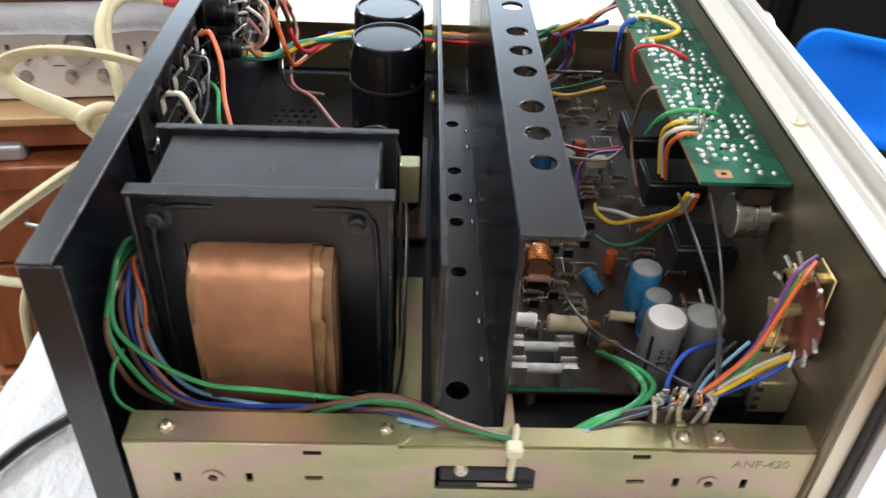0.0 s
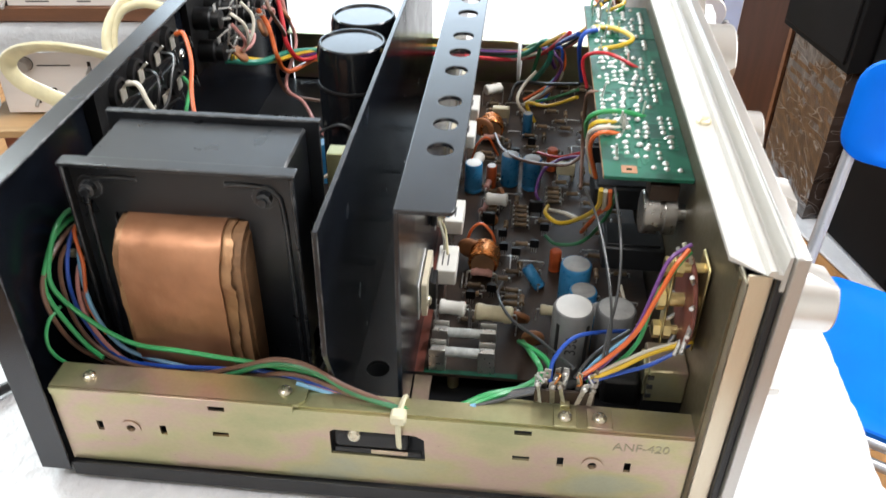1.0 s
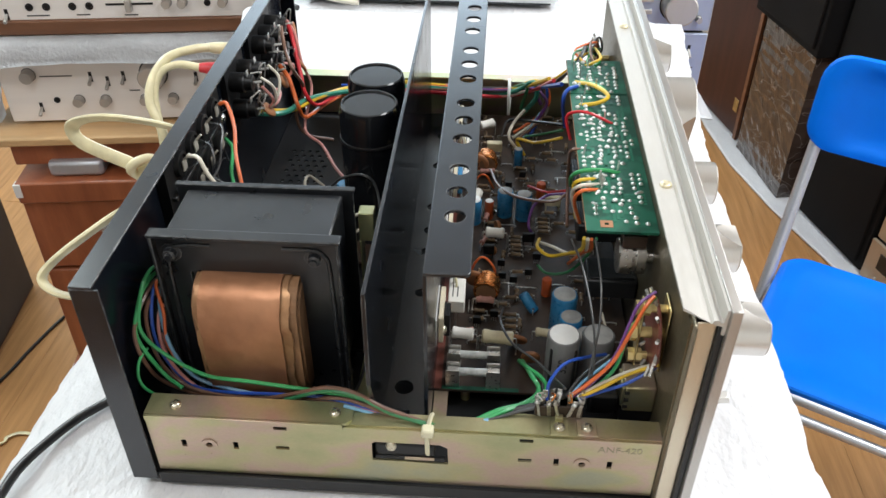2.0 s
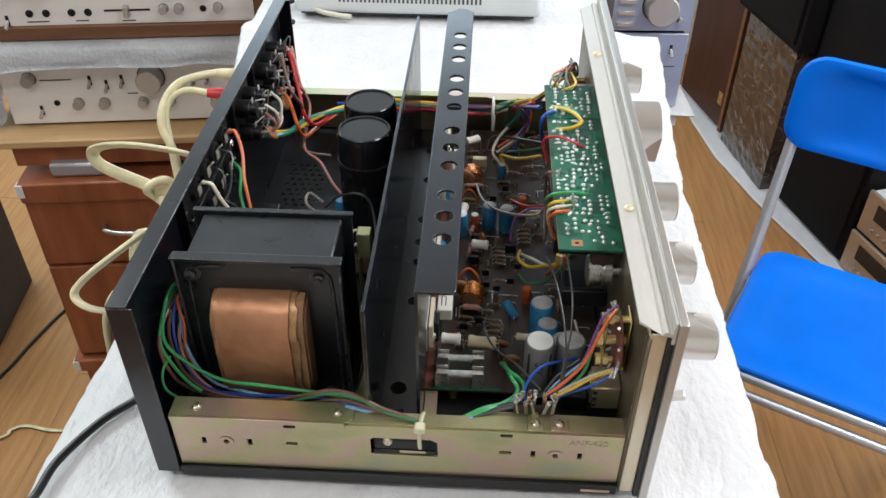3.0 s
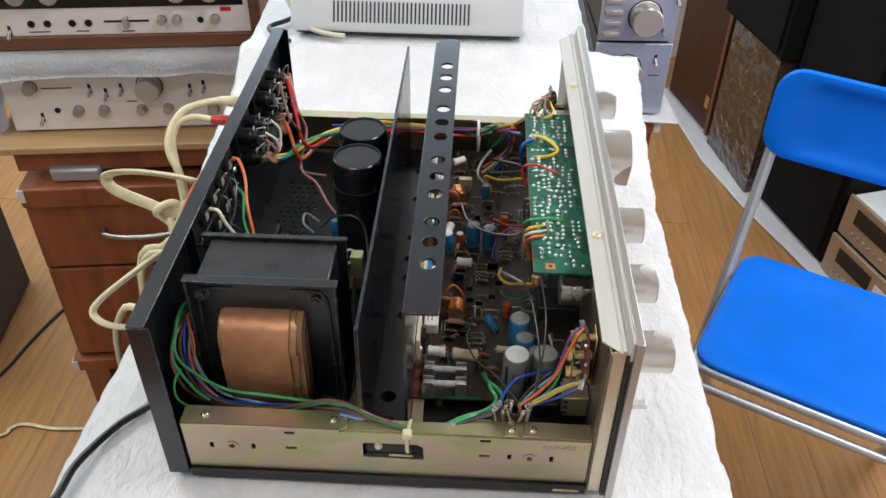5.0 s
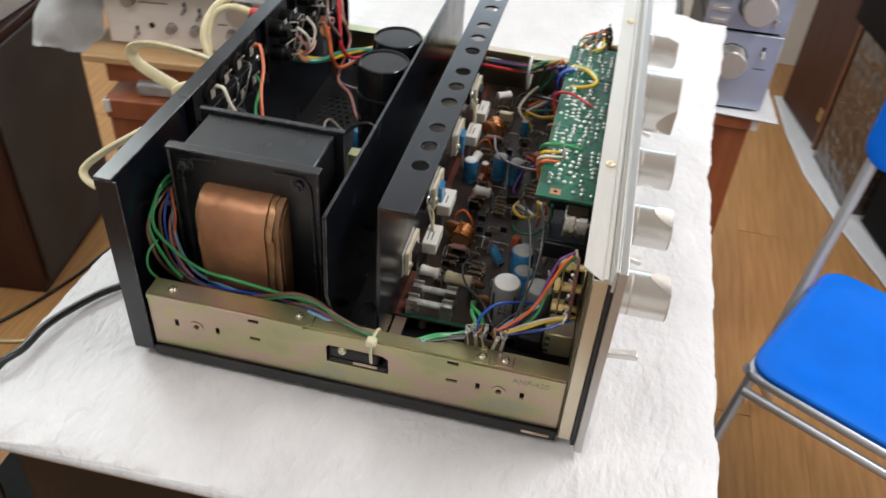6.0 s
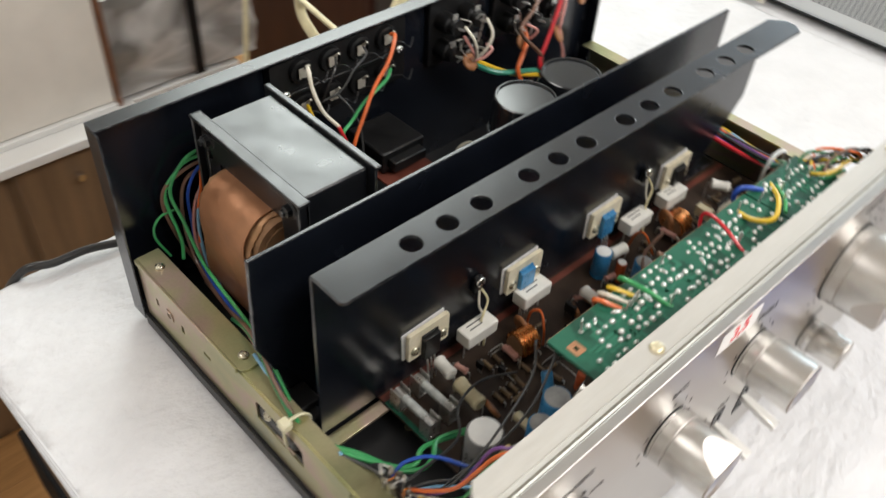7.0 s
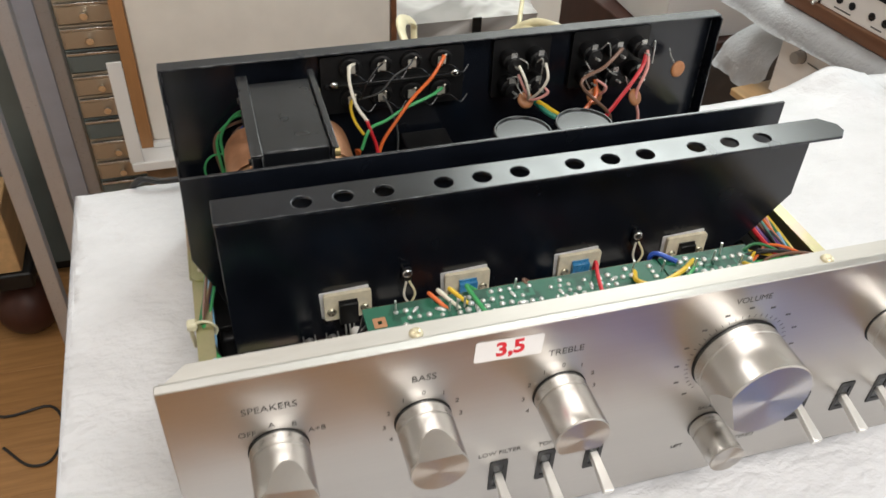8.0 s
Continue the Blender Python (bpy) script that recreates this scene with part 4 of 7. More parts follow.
def cement(y0, y1, x0=0.1660, x1=0.1768):
    c = part("cement_resistor", box(x0, x1, y0, y1, 0.0375, 0.0472, 0.0009, 2), "ceramic", board, "white cement power resistor")
    for k in range(2):  # printed lines too small to read
        part("print", box(x0 + 0.0026 + 0.003 * k, x0 + 0.0034 + 0.003 * k, y0 + 0.005, y1 - 0.006 - 0.003 * k, 0.0472, 0.0473), "ink_grey", c)
    for y in (y0 + 0.003, y1 - 0.003):
        part("lead", rod((x0 + 0.005, y, BT), (x0 + 0.005, y, 0.0378), 0.0006, 6), "solder", c)


for y0 in (0.1165, 0.1640, 0.2680, 0.3090):
    cement(y0, y0 + 0.0240)


def disc(x, y, z, r, d, label="brown ceramic disc capacitor"):
    x, y = at_board(x, y)
    part("disc_capacitor", lathe([(r * 0.6, -0.0016), (r * 0.93, -0.0012), (r, 0), (r * 0.93, 0.0012), (r * 0.6, 0.0016)], (x, y, z), d, 18, 60), "disc_brown", board, label)


for x, y, z, r, d in ((0.1800, 0.1490, 0.0340, 0.0075, (0.2, 1, 0.2)), (0.1790, 0.2960, 0.0350, 0.0080, (0.3, 1, 0.1)), (0.2110, 0.0990, 0.0310, 0.0065, (0.2, 1, 0.6)),
                      (0.1900, 0.1850, 0.0300, 0.0050, (0.2, 1, 0.2)), (0.1950, 0.2150, 0.0300, 0.0045, (1, 0.5, 0)), (0.2190, 0.0850, 0.0310, 0.006, (0, 1, 0.3))):
    disc(x, y, z, r, d)


def inductor(x, y, turn):
    """Thick copper wire wound side by side round a lying bobbin, with a resistor across its ends."""
    pts = [(0.0079 * math.cos(a), -0.0062 + 0.0124 * a / 39.8, 0.0094 + 0.0079 * math.sin(a)) for a in [0.5236 * k for k in range(77)]]
    o = part("coil", tube(pts, 0.00108, 6, 1), "copper_wire", board, "coil of bare orange copper wire")
    o.matrix_local = pose(*at_board(x, y), BT, 0, 0, turn)
    part("bobbin", lathe([(0.0030, -0.0075), (0.0068, -0.0072), (0.0068, 0.0072), (0.0030, 0.0075)], (0, 0, 0.0094), (0, 1, 0), 18), "kraft_paper", o)
    part("core", lathe([(0.0010, -0.0062), (0.0021, -0.0058), (0.0022, -0.0040), (0.0019, -0.003), (0.0019, 0.003), (0.0022, 0.0040), (0.0021, 0.0058), (0.0010, 0.0062)], (0, -0.0098, 0.0060), (1, 0, 0), 10), "resistor_pink", o)
    for s in (-1, 1):
        part("leg", tube([(s * 0.0060, -0.0098, 0.0060), (s * 0.0080, -0.0098, 0.0058), (s * 0.0086, -0.0098, 0.0002)], 0.0007, 6, 3), "tinned", o)


inductor(0.1885, 0.1420, -4)
inductor(0.1845, 0.3010, 6)


def can(x, y, r, top, key, tip, label, base=BT, lean=(0, 0)):
    """An upright electrolytic capacitor: crimped sleeve and a top with a pressed mark."""
    h = top - base
    x, y = at_board(x, y)
    d = Vector((lean[0], lean[1], 1))
    o = part("capacitor", lathe([(r * 0.9, 0), (r, h * 0.04), (r, h * 0.12), (r * 0.95, h * 0.14), (r * 0.95, h * 0.16), (r, h * 0.18), (r, h * 0.97), (r * 0.93, h), (r * 0.02, h)], (x, y, base), d, 24), key, board, label)
    t = Vector((x, y, base)) + d.normalized() * h
    part("top", lathe([(r * 0.86, 0), (r * 0.86, 0.0003), (r * 0.80, 0.0005), (r * 0.02, 0.0006)], t, d, 24), tip, o)
    return o


big = can(0.2353, 0.0676, 0.0096, 0.0698, "pale_sleeve", "white_sleeve", "tall electrolytic capacitor in a pale sleeve with black print", lean=(0, -0.02))
part("lettering", letters("330", 0.0075, Matrix.Translation((0.2353, 0.05775, 0.053)) @ NEAR @ pose(0, 0, 0, 0, 0, 90), 0.0003), "ink_black", big)
for k in (-1, 1):
    part("print", tube([(0.2353 + 0.0096 * math.sin(a), 0.0676 - 0.0096 * math.cos(a), 0.028), (0.2353 + 0.0096 * math.sin(a), 0.0674 - 0.0096 * math.cos(a), 0.064)], 0.0011, 5, 2) if (a := k * 0.75) else None, "ink_black", big)
can(0.2560, 0.0740, 0.0096, 0.0640, "grey_sleeve", "dusty_top", "electrolytic capacitor in a grey sleeve")
can(0.2395, 0.1140, 0.0082, 0.0560, "blue_sleeve", "dusty_top", "blue electrolytic capacitor")
can(0.2430, 0.1000, 0.0072, 0.0510, "blue_sleeve", "dusty_top", "blue electrolytic capacitor")
can(0.2500, 0.0915, 0.0072, 0.0480, "blue_sleeve", "dusty_top", "blue electrolytic capacitor", lean=(0.1, -0.1))
can(0.2000, 0.2380, 0.0060, 0.0465, "blue_sleeve", "dusty_top", "blue electrolytic capacitor")
can(0.2142, 0.2345, 0.0060, 0.0465, "blue_sleeve", "dusty_top", "blue electrolytic capacitor")
can(0.1765, 0.2270, 0.0058, 0.0450, "blue_sleeve", "white_sleeve", "blue electrolytic capacitor")
can(0.2105, 0.3080, 0.0035, 0.0420, "blue_sleeve", "dusty_top", "small blue electrolytic capacitor")
can(0.1880, 0.2330, 0.0034, 0.0400, "orange_sleeve", "white_sleeve", "small orange capacitor")
can(0.2210, 0.1310, 0.0035, 0.0380, "blue_sleeve", "blue_sleeve", "small blue capacitor leaning over", lean=(-0.8, 0.5))
can(0.2280, 0.2600, 0.0036, 0.0400, "orange_sleeve", "orange_sleeve", "small orange capacitor")
can(0.2290, 0.1470, 0.0034, 0.0375, "orange_sleeve", "orange_sleeve", "small orange capacitor")
for x, y in ((0.2010, 0.1650), (0.2085, 0.1610), (0.1960, 0.1250), (0.2190, 0.1700), (0.2050, 0.2800), (0.2160, 0.2960), (0.1890, 0.3190), (0.1850, 0.1180), (0.2000, 0.1790), (0.2130, 0.3300), (0.2250, 0.1880)):
    t = part("transistor", plate([(x + 0.0026 * math.cos(a), y + 0.0026 * math.sin(a)) for a in [math.pi * k / 8 for k in range(9)]], [], 0.0050, level(BT + 0.004)), "black_plastic", board, "small black transistor")
    for k in (-1, 0, 1):
        part("leg", rod((x + k * 0.0013, y + 0.001, BT), (x + k * 0.0013, y + 0.001, BT + 0.0041), 0.0003, 5), "solder", t)
for x0, x1, y0, y1, key, lab in ((0.1860, 0.1990, 0.3330, 0.3390, "cream_plastic", "cream box capacitor"), (0.2330, 0.2450, 0.2540, 0.2590, "cream_plastic", "cream box capacitor"),
                                 (0.1870, 0.1950, 0.1900, 0.1930, "black_plastic", "black trimmer"), (0.2150, 0.2240, 0.2060, 0.2090, "black_plastic", "black box component")):
    part("component", join(box(x0, x1, y0, y1, BT + 0.005, BT + 0.013, 0.0006), rod((x0 + 0.001, y0 + 0.002, BT), (x0 + 0.001, y0 + 0.002, BT + 0.006), 0.0005, 5), rod((x1 - 0.001, y0 + 0.002, BT), (x1 - 0.001, y0 + 0.002, BT + 0.006), 0.0005, 5)), key, board, lab)

# ---- tone board with its solder side up
TT = 0.1262
tone = part("tone_board", plate(rrect(0.2435, 0.0900, 0.2832, 0.2530, 0.0008, 2), [rrect(0.2538, 0.0958, 0.2562, 0.0978)], 0.0016, level(TT - 0.0016)), "solder_mask", amp, "green circuit board with its solder side up")
tone_b = part("tone_board", plate(rrect(0.2435, 0.2542, 0.2832, 0.3085, 0.0008, 2), [], 0.0016, level(TT - 0.0016)), "solder_mask", amp, "short green circuit board with its solder side up")
part("bare_copper", plate(rrect(0.2515, 0.0935, 0.2585, 0.1000, 0.0005, 2), [rrect(0.2538, 0.0958, 0.2562, 0.0978)], 0.0002, level(TT)), "copper_foil", tone)
for b_, y0, y1 in ((tone, 0.0905, 0.2525), (tone_b, 0.2547, 0.308)):
    part("board_edge", box(0.2432, 0.2435, y0, y1, TT - 0.0016, TT - 0.0002), "kraft_paper", b_)
JOINT = make_mesh(lathe([(0.0016, 0), (0.0015, 0.0005), (0.0010, 0.0010), (0.0005, 0.0013), (0.0002, 0.0015)], (0, 0, 0), (0, 0, 1), 8, 60), "solder_joint", "solder")
PADDLE = make_mesh(moved(lathe([(0.0015, 0), (0.0012, 0.0006), (0.0005, 0.0011)], (0, 0, 0), (0, 0, 1), 10, 60), Matrix.Diagonal((1.9, 0.8, 1, 1))), "solder_joint", "solder")
rng = random.Random(11)
joints = []
tries = 0
while len(joints) < 168 and tries < 9000:
    tries += 1
    x, y, n, along = rng.uniform(0.2465, 0.2790), rng.uniform(0.0935, 0.3050), rng.choice((1, 2, 3, 3, 4)), rng.random() < 0.72
    row = [(x + (0 if along else 0.0042 * k), y + (0.0050 * k if along else 0)) for k in range(n)]
    if all(0.2462 < a < 0.2795 and 0.093 < b < 0.3055 and abs(b - 0.2536) > 0.003 and math.hypot(a - 0.255, b - 0.0968) > 0.0055 and all(math.hypot(a - c, b - d) > 0.0040 for c, d in joints) for a, b in row):
        joints += row
tracks = {tone.name: bmesh.new(), tone_b.name: bmesh.new()}
done = set()
for k, (x, y) in enumerate(joints):  # flat tracks under the lacquer run from joint to joint
    near = sorted(range(len(joints)), key=lambda q: math.hypot(joints[q][0] - x, joints[q][1] - y))[1:4]
    for q in near[:2 if k % 3 else 3]:
        u, v = joints[q]
        if (q, k) in done or (y < 0.2536) != (v < 0.2536) or math.hypot(u - x, v - y) > 0.017:
            continue
        done.add((k, q))
        wd = 0.0007 + 0.0004 * (k % 3)
        mid = (x, v) if k % 2 else (u, y)
        b_ = tracks[(tone if y < 0.2536 else tone_b).name]
        for (ax, ay), (bx, by) in (((x, y), mid), (mid, (u, v))):
            x0, x1, y0, y1 = min(ax, bx) - wd, max(ax, bx) + wd, min(ay, by) - wd, max(ay, by) + wd
            h_ = TT + 0.00003 + 0.0000006 * len(b_.faces)
            b_.faces.new([b_.verts.new(c_) for c_ in ((x0, y0, h_), (x1, y0, h_), (x1, y1, h_), (x0, y1, h_))])
for b_ in (tone, tone_b):
    part("track_pattern", tracks[b_.name], "copper_track", b_, "lighter green tracks under the lacquer")
for k, (x, y) in enumerate(joints):
    ob = put("solder_joint", PADDLE if k % 11 == 0 else JOINT, Matrix.Translation((x, y, TT)) @ pose(0, 0, 0, 0, 0, rng.uniform(0, 180)) @ Matrix.Scale(rng.uniform(0.80, 1.18), 4), tone if y < 0.2536 else tone_b)


def trace(owner, *pts):
    """A raised copper track under the green lacquer."""
    bms = []
    for (ax, ay), (bx, by) in zip(pts, pts[1:]):
        bms.append(box(min(ax, bx) - 0.0008, max(ax, bx) + 0.0008, min(ay, by) - 0.0008, max(ay, by) + 0.0008, TT, TT + 0.00016))
    part("track", join(*bms), "track_green", owner)


mat("track_green", (0.020, 0.135, 0.080), 0.4, var=0.12, scale=80, spec=0.3)
for k in range(4):
    trace(tone, (0.2600 + 0.0022 * k, 0.1000 + 0.0024 * k), (0.2600 + 0.0022 * k, 0.1180 + 0.003 * k), (0.2790, 0.1180 + 0.003 * k))
for k in range(4):
    trace(tone, (0.2480, 0.1300 + 0.014 * k), (0.2480 + 0.012 + 0.003 * (k % 2), 0.1300 + 0.014 * k), (0.2480 + 0.012 + 0.003 * (k % 2), 0.1420 + 0.014 * k))
for k in range(3):
    trace(tone, (0.2700 + 0.0035 * k, 0.1650), (0.2700 + 0.0035 * k, 0.2200 + 0.008 * k))
for k in range(3):
    trace(tone_b, (0.2490 + 0.006 * k, 0.2580), (0.2490 + 0.006 * k, 0.2760 + 0.006 * k), (0.2600 + 0.005 * k, 0.2760 + 0.006 * k))
for x, y in ((0.2545, 0.1405), (0.2550, 0.1365), (0.2550, 0.1325), (0.2660, 0.1520), (0.2640, 0.2150), (0.2500, 0.1060), (0.2470, 0.1700), (0.2500, 0.2360), (0.2530, 0.2520), (0.2480, 0.2900), (0.2560, 0.2700), (0.2620, 0.2620), (0.2520, 0.2830), (0.2580, 0.2960)):
    part("pin", rod((x, y, TT), (x + rng.uniform(-0.001, 0.001), y, TT + 0.0075), 0.0006, 6), "solder", tone if y < 0.2536 else tone_b)
# controls under the tone board
for y in (0.0985, 0.1720, 0.2720):
    pot = part("potentiometer", lathe([(0.0098, 0), (0.0104, 0.0008), (0.0104, 0.0072), (0.0088, 0.0076), (0.0088, 0.0096), (0.0104, 0.0100), (0.0104, 0.0150), (0.004, 0.0152), (0.004, 0.0200)], (0.2635, y, 0.1035), (1, 0, 0), 24), "steel", amp, "dull metal tone control")
    part("terminal", box(0.2650, 0.2780, y - 0.006, y + 0.006, 0.1130, 0.1214, 0.0005), "board_brown", pot)
for y0, y1, x0 in ((0.118, 0.142, 0.252), (0.176, 0.205, 0.250), (0.225, 0.262, 0.250)):
    sw = part("slide_switch", moved(box(x0, 0.2832, y0, y1, -0.008, 0.006, 0.001), Matrix.Translation((0, 0, 0.062))), "black_satin", amp, "dark slide switch block")
    part("cover", box(x0 + 0.002, 0.281, y0 + 0.002, y1 - 0.002, 0.068, 0.0692, 0.0004), "black_plastic", sw)

# ---- rotary speaker switch and mains switch behind the near end of the panel
rot = part("rotary_switch", lathe([(0.0185, 0), (0.0190, 0.0004), (0.0190, 0.0014), (0.0185, 0.0018)], (0.2762, 0.0405, 0.0985), (1, 0, 0), 28), "board_red", amp, "rotary switch with a red-brown wafer and brass posts")
part("plate", join(box(0.2690, 0.2702, 0.0365, 0.0445, 0.0770, 0.1200, 0.0006), box(0.2815, 0.2827, 0.033, 0.048, 0.0770, 0.1200, 0.0006)), "brass", rot)
for z in (0.1150, 0.0820):
    part("post", join(rod((0.2660, 0.0405, z), (0.2834, 0.0405, z), 0.0022, 10), lathe([(0.0040, 0), (0.0040, 0.003)], (0.2660, 0.0405, z), (1, 0, 0), 6), lathe([(0.0040, 0), (0.0040, 0.003)], (0.2703, 0.0405, z), (1, 0, 0), 6)), "brass", rot)
part("shaft", join(rod((0.2665, 0.0405, 0.0985), (0.2832, 0.0405, 0.0985), 0.0030, 12), lathe([(0.0048, 0), (0.0048, 0.003)], (0.2655, 0.0405, 0.0985), (1, 0, 0), 6)), "brass", rot)
for k in range(12):
    a = 2 * math.pi * k / 12
    part("lug", rod((0.2770, 0.0405 + 0.0165 * math.cos(a), 0.0985 + 0.0165 * math.sin(a)), (0.2745, 0.0405 + 0.0235 * math.cos(a), 0.0985 + 0.0235 * math.sin(a)), 0.0010, 6), "solder", rot)
sw = part("mains_switch", join(box(0.2665, 0.2833, 0.0310, 0.0500, 0.0480, 0.0665, 0.0008), box(0.2650, 0.2700, 0.0330, 0.0480, 0.0500, 0.0640, 0.0005)), "zinc", amp, "yellowish metal mains switch box")
part("body", box(0.2660, 0.2834, 0.0320, 0.0490, 0.0380, 0.0479, 0.0006), "black_plastic", sw)
part("suppressor", box(0.2480, 0.2645, 0.0330, 0.0500, 0.0420, 0.0570, 0.002, 2), "black_plastic", sw, "dark brown suppressor block")
for z in (0.0520, 0.0572, 0.0625):
    part("notch", box(0.2664, 0.2690, 0.0305, 0.0313, z - 0.0011, z + 0.0011), "ink_black", sw)

part("strain_relief", join(box(0.1300, 0.1570, 0.0150, 0.0300, 0.0106, 0.0360, 0.003, 2), box(0.1340, 0.1500, 0.0130, 0.0320, 0.0360, 0.0400, 0.001)), "black_plastic", amp, "black moulded cord grip on the bottom plate")

# ---- tag strip
tag = part("tag_strip", box(0.2180, 0.2430, 0.0160, 0.0175, 0.0575, 0.0650, 0.0003), "board_brown", amp, "brown tag strip with soldered metal lugs")
rng = random.Random(3)
for k, x in enumerate((0.2205, 0.2252, 0.2300, 0.2351, 0.2402)):
    for y, h in ((0.0156, 0.0145), (0.0190, 0.0165)):
        w = rng.uniform(0.0009, 0.0012)
        lug = join(plate([(-w, 0), (w, 0), (w, h * 0.6), (w * 1.5, h * 0.75), (w * 1.2, h), (-w * 1.2, h), (-w * 1.5, h * 0.75), (-w, h * 0.6)], [ring2(0, h * 0.85, 0.0007, 8)], 0.0004, plane_xz(0.0)),
                   moved(lathe([(0.0010, -0.0012), (0.0015, 0), (0.0012, 0.0012), (0.0004, 0.0017)], (0, 0, h * rng.uniform(0.55, 0.8)), (rng.uniform(-0.5, 0.5), -1, 0.4), 7, 70), FLAT))
        part("lug", moved(lug, pose(x + rng.uniform(-0.0007, 0.0007), y, 0.0585, rng.uniform(-10, 14), rng.uniform(-9, 9), rng.uniform(-50, 50))), "tin_dull" if (k + (h > 0.015)) % 3 else "solder", tag)
    part("wire_end", tube([(x, 0.0150, 0.0700), (x + rng.uniform(-0.002, 0.002), 0.0138, 0.0722), (x + rng.uniform(-0.003, 0.003), 0.0150, 0.0752), (x + 0.001, 0.0178, 0.0735)], 0.0005, 5, 4), "copper_wire" if k % 2 else "solder", tag)
for x, y, w in ((0.2310, 0.0085, 0.0048), (0.2452, 0.0090, 0.0052)):
    pad = part("pad", box(x - w, x + w, y - 0.0052, y + 0.0056, 0.0571, 0.0580, 0.0003), "zinc", tag)
    put("screw", SCREW, aim((x, y, 0.0581), (0, 0, 1), 35), pad)
part("pad", box(0.2290, 0.2330, 0.0130, 0.0162, 0.0571, 0.0600, 0.0003), "zinc", tag)

# ---- reservoir capacitors
for cx, cy in ((0.1048, 0.2270), (0.1040, 0.2710)):
    c = part("reservoir_capacitor", lathe([(0.0205, 0), (0.0210, 0.002), (0.0210, 0.112), (0.0198, 0.1165), (0.0190, 0.1172), (0.0182, 0.1172), (0.0176, 0.1160), (0.002, 0.1160)], (cx, cy, 0.0106), (0, 0, 1), 40, 30), "black_gloss", amp, "tall black reservoir capacitor")
    part("collar", lathe([(0.0214, 0), (0.0217, 0.0006), (0.0217, 0.0020), (0.0214, 0.0026)], (cx, cy, 0.1010), (0, 0, 1), 40), "black_satin", c)
cb = part("rectifier_board", box(0.0740, 0.1290, 0.185, 0.300, 0.0200, 0.0216), "board_brown", amp, "small brown board under the reservoir capacitors")
part("capacitor", lathe([(0.0054, 0), (0.0054, 0.028), (0.0048, 0.029)], (0.0795, 0.2430, 0.0216), (0, 0, 1), 18), "blue_sleeve", cb)
part("standoff", rod((0.079, 0.19, 0.0104), (0.079, 0.19, 0.02), 0.003), "zinc", cb)
part("standoff", rod((0.126, 0.295, 0.0104), (0.126, 0.295, 0.02), 0.003), "zinc", cb)
part("wiring_bracket", join(box(0.1150, 0.1240, 0.1036, 0.1130, 0.1020, 0.1215, 0.0006), box(0.1150, 0.1164, 0.1036, 0.1130, 0.0104, 0.1020, 0.0003)), "zinc", amp, "yellowish steel bracket beside the transformer")
part("floor_strip", box(0.1130, 0.1275, 0.060, 0.160, 0.0106, 0.0122, 0.0003), "zinc", amp, "yellowish steel strip on the bottom plate")

# ---- terminals and sockets on the rear panel
blk = part("terminal_block", join(plate(rrect(0.1095, 0.0965, 0.2165, 0.1425, 0.002, 2), [], 0.006, plane_yz(0.0016)), box(0.0016, 0.0105, 0.112, 0.214, 0.1185, 0.1215, 0.0006)), "black_plastic", amp, "black speaker terminal block with tinned tags")
for z in (0.1335, 0.1090):
    for k, y in enumerate((0.131, 0.1535, 0.176, 0.1985)):
        part("socket", lathe([(0.0085, 0), (0.0080, 0.003), (0.0062, 0.0034), (0.0060, 0.002)], (0.0076, y, z), (1, 0, 0), 20), "black_plastic", blk)
        tg = part("tag", join(plate(rrect(y - 0.0030, z - 0.0040, y + 0.0030, z + 0.0030, 0.0006, 2), [], 0.0006, plane_yz(0.0112)), rod((0.0115, y + 0.001, z + 0.0025), (0.0150, y + 0.002, z + 0.0060), 0.0008, 6)), "tinned", blk, "tinned solder tag")
for y, z in ((0.118, 0.1215), (0.209, 0.1215)):
    put("screw", SCREW_STEEL, aim((0.0105, y, z), (1, 0, 0), 15), blk)
sock = part("socket_block", join(plate(rrect(0.2405, 0.0935, 0.2865, 0.1420, 0.002, 2), [], 0.004, plane_yz(0.0016))), "black_plastic", amp, "black block of phono sockets")
sock_b = part("socket_block", join(plate(rrect(0.3050, 0.0935, 0.3700, 0.1420, 0.002, 2), [], 0.004, plane_yz(0.0016))), "black_plastic", amp, "black block of phono sockets")
for owner, ysl in ((sock, (0.2525, 0.2740)), (sock_b, (0.3175, 0.3385, 0.3590))):
    for y in ysl:
        for z in (0.1270, 0.1060):
            s_ = part("phono_socket", lathe([(0.0072, 0), (0.0072, 0.0100), (0.0058, 0.0110), (0.0058, 0.0160), (0.0030, 0.0165)], (0.0055, y, z), (1, 0, 0), 18), "black_plastic", owner)
            part("pin", join(rod((0.0215, y, z), (0.0275, y + 0.0005, z + 0.001), 0.0010, 6), plate(rrect(y - 0.0022, z + 0.0040, y + 0.0022, z + 0.0095, 0.0005, 2), [], 0.0005, plane_yz(0.0180))), "solder", s_)
for x, y, z, d in ((0.0240, 0.2610, 0.1015, (1, 0.2, 0.9)), (0.0220, 0.3195, 0.0965, (1, 0.1, 0.4)), (0.0160, 0.3925, 0.1085, (1, 0.2, 0.1)), (0.0300, 0.3505, 0.0960, (0.6, 0.3, 0.4))):
    o = part("disc_capacitor", lathe([(0.004, -0.0015), (0.0064, -0.0010), (0.0068, 0), (0.0064, 0.0010), (0.004, 0.0015)], (x, y, z), d, 18, 60), "disc_brown", amp, "brown ceramic disc capacitor")
    part("lead", tube([(x, y, z), (x - 0.004, y - 0.006, z + 0.010), (x - 0.002, y - 0.010, z + 0.018)], 0.0005, 5, 3), "solder", o)
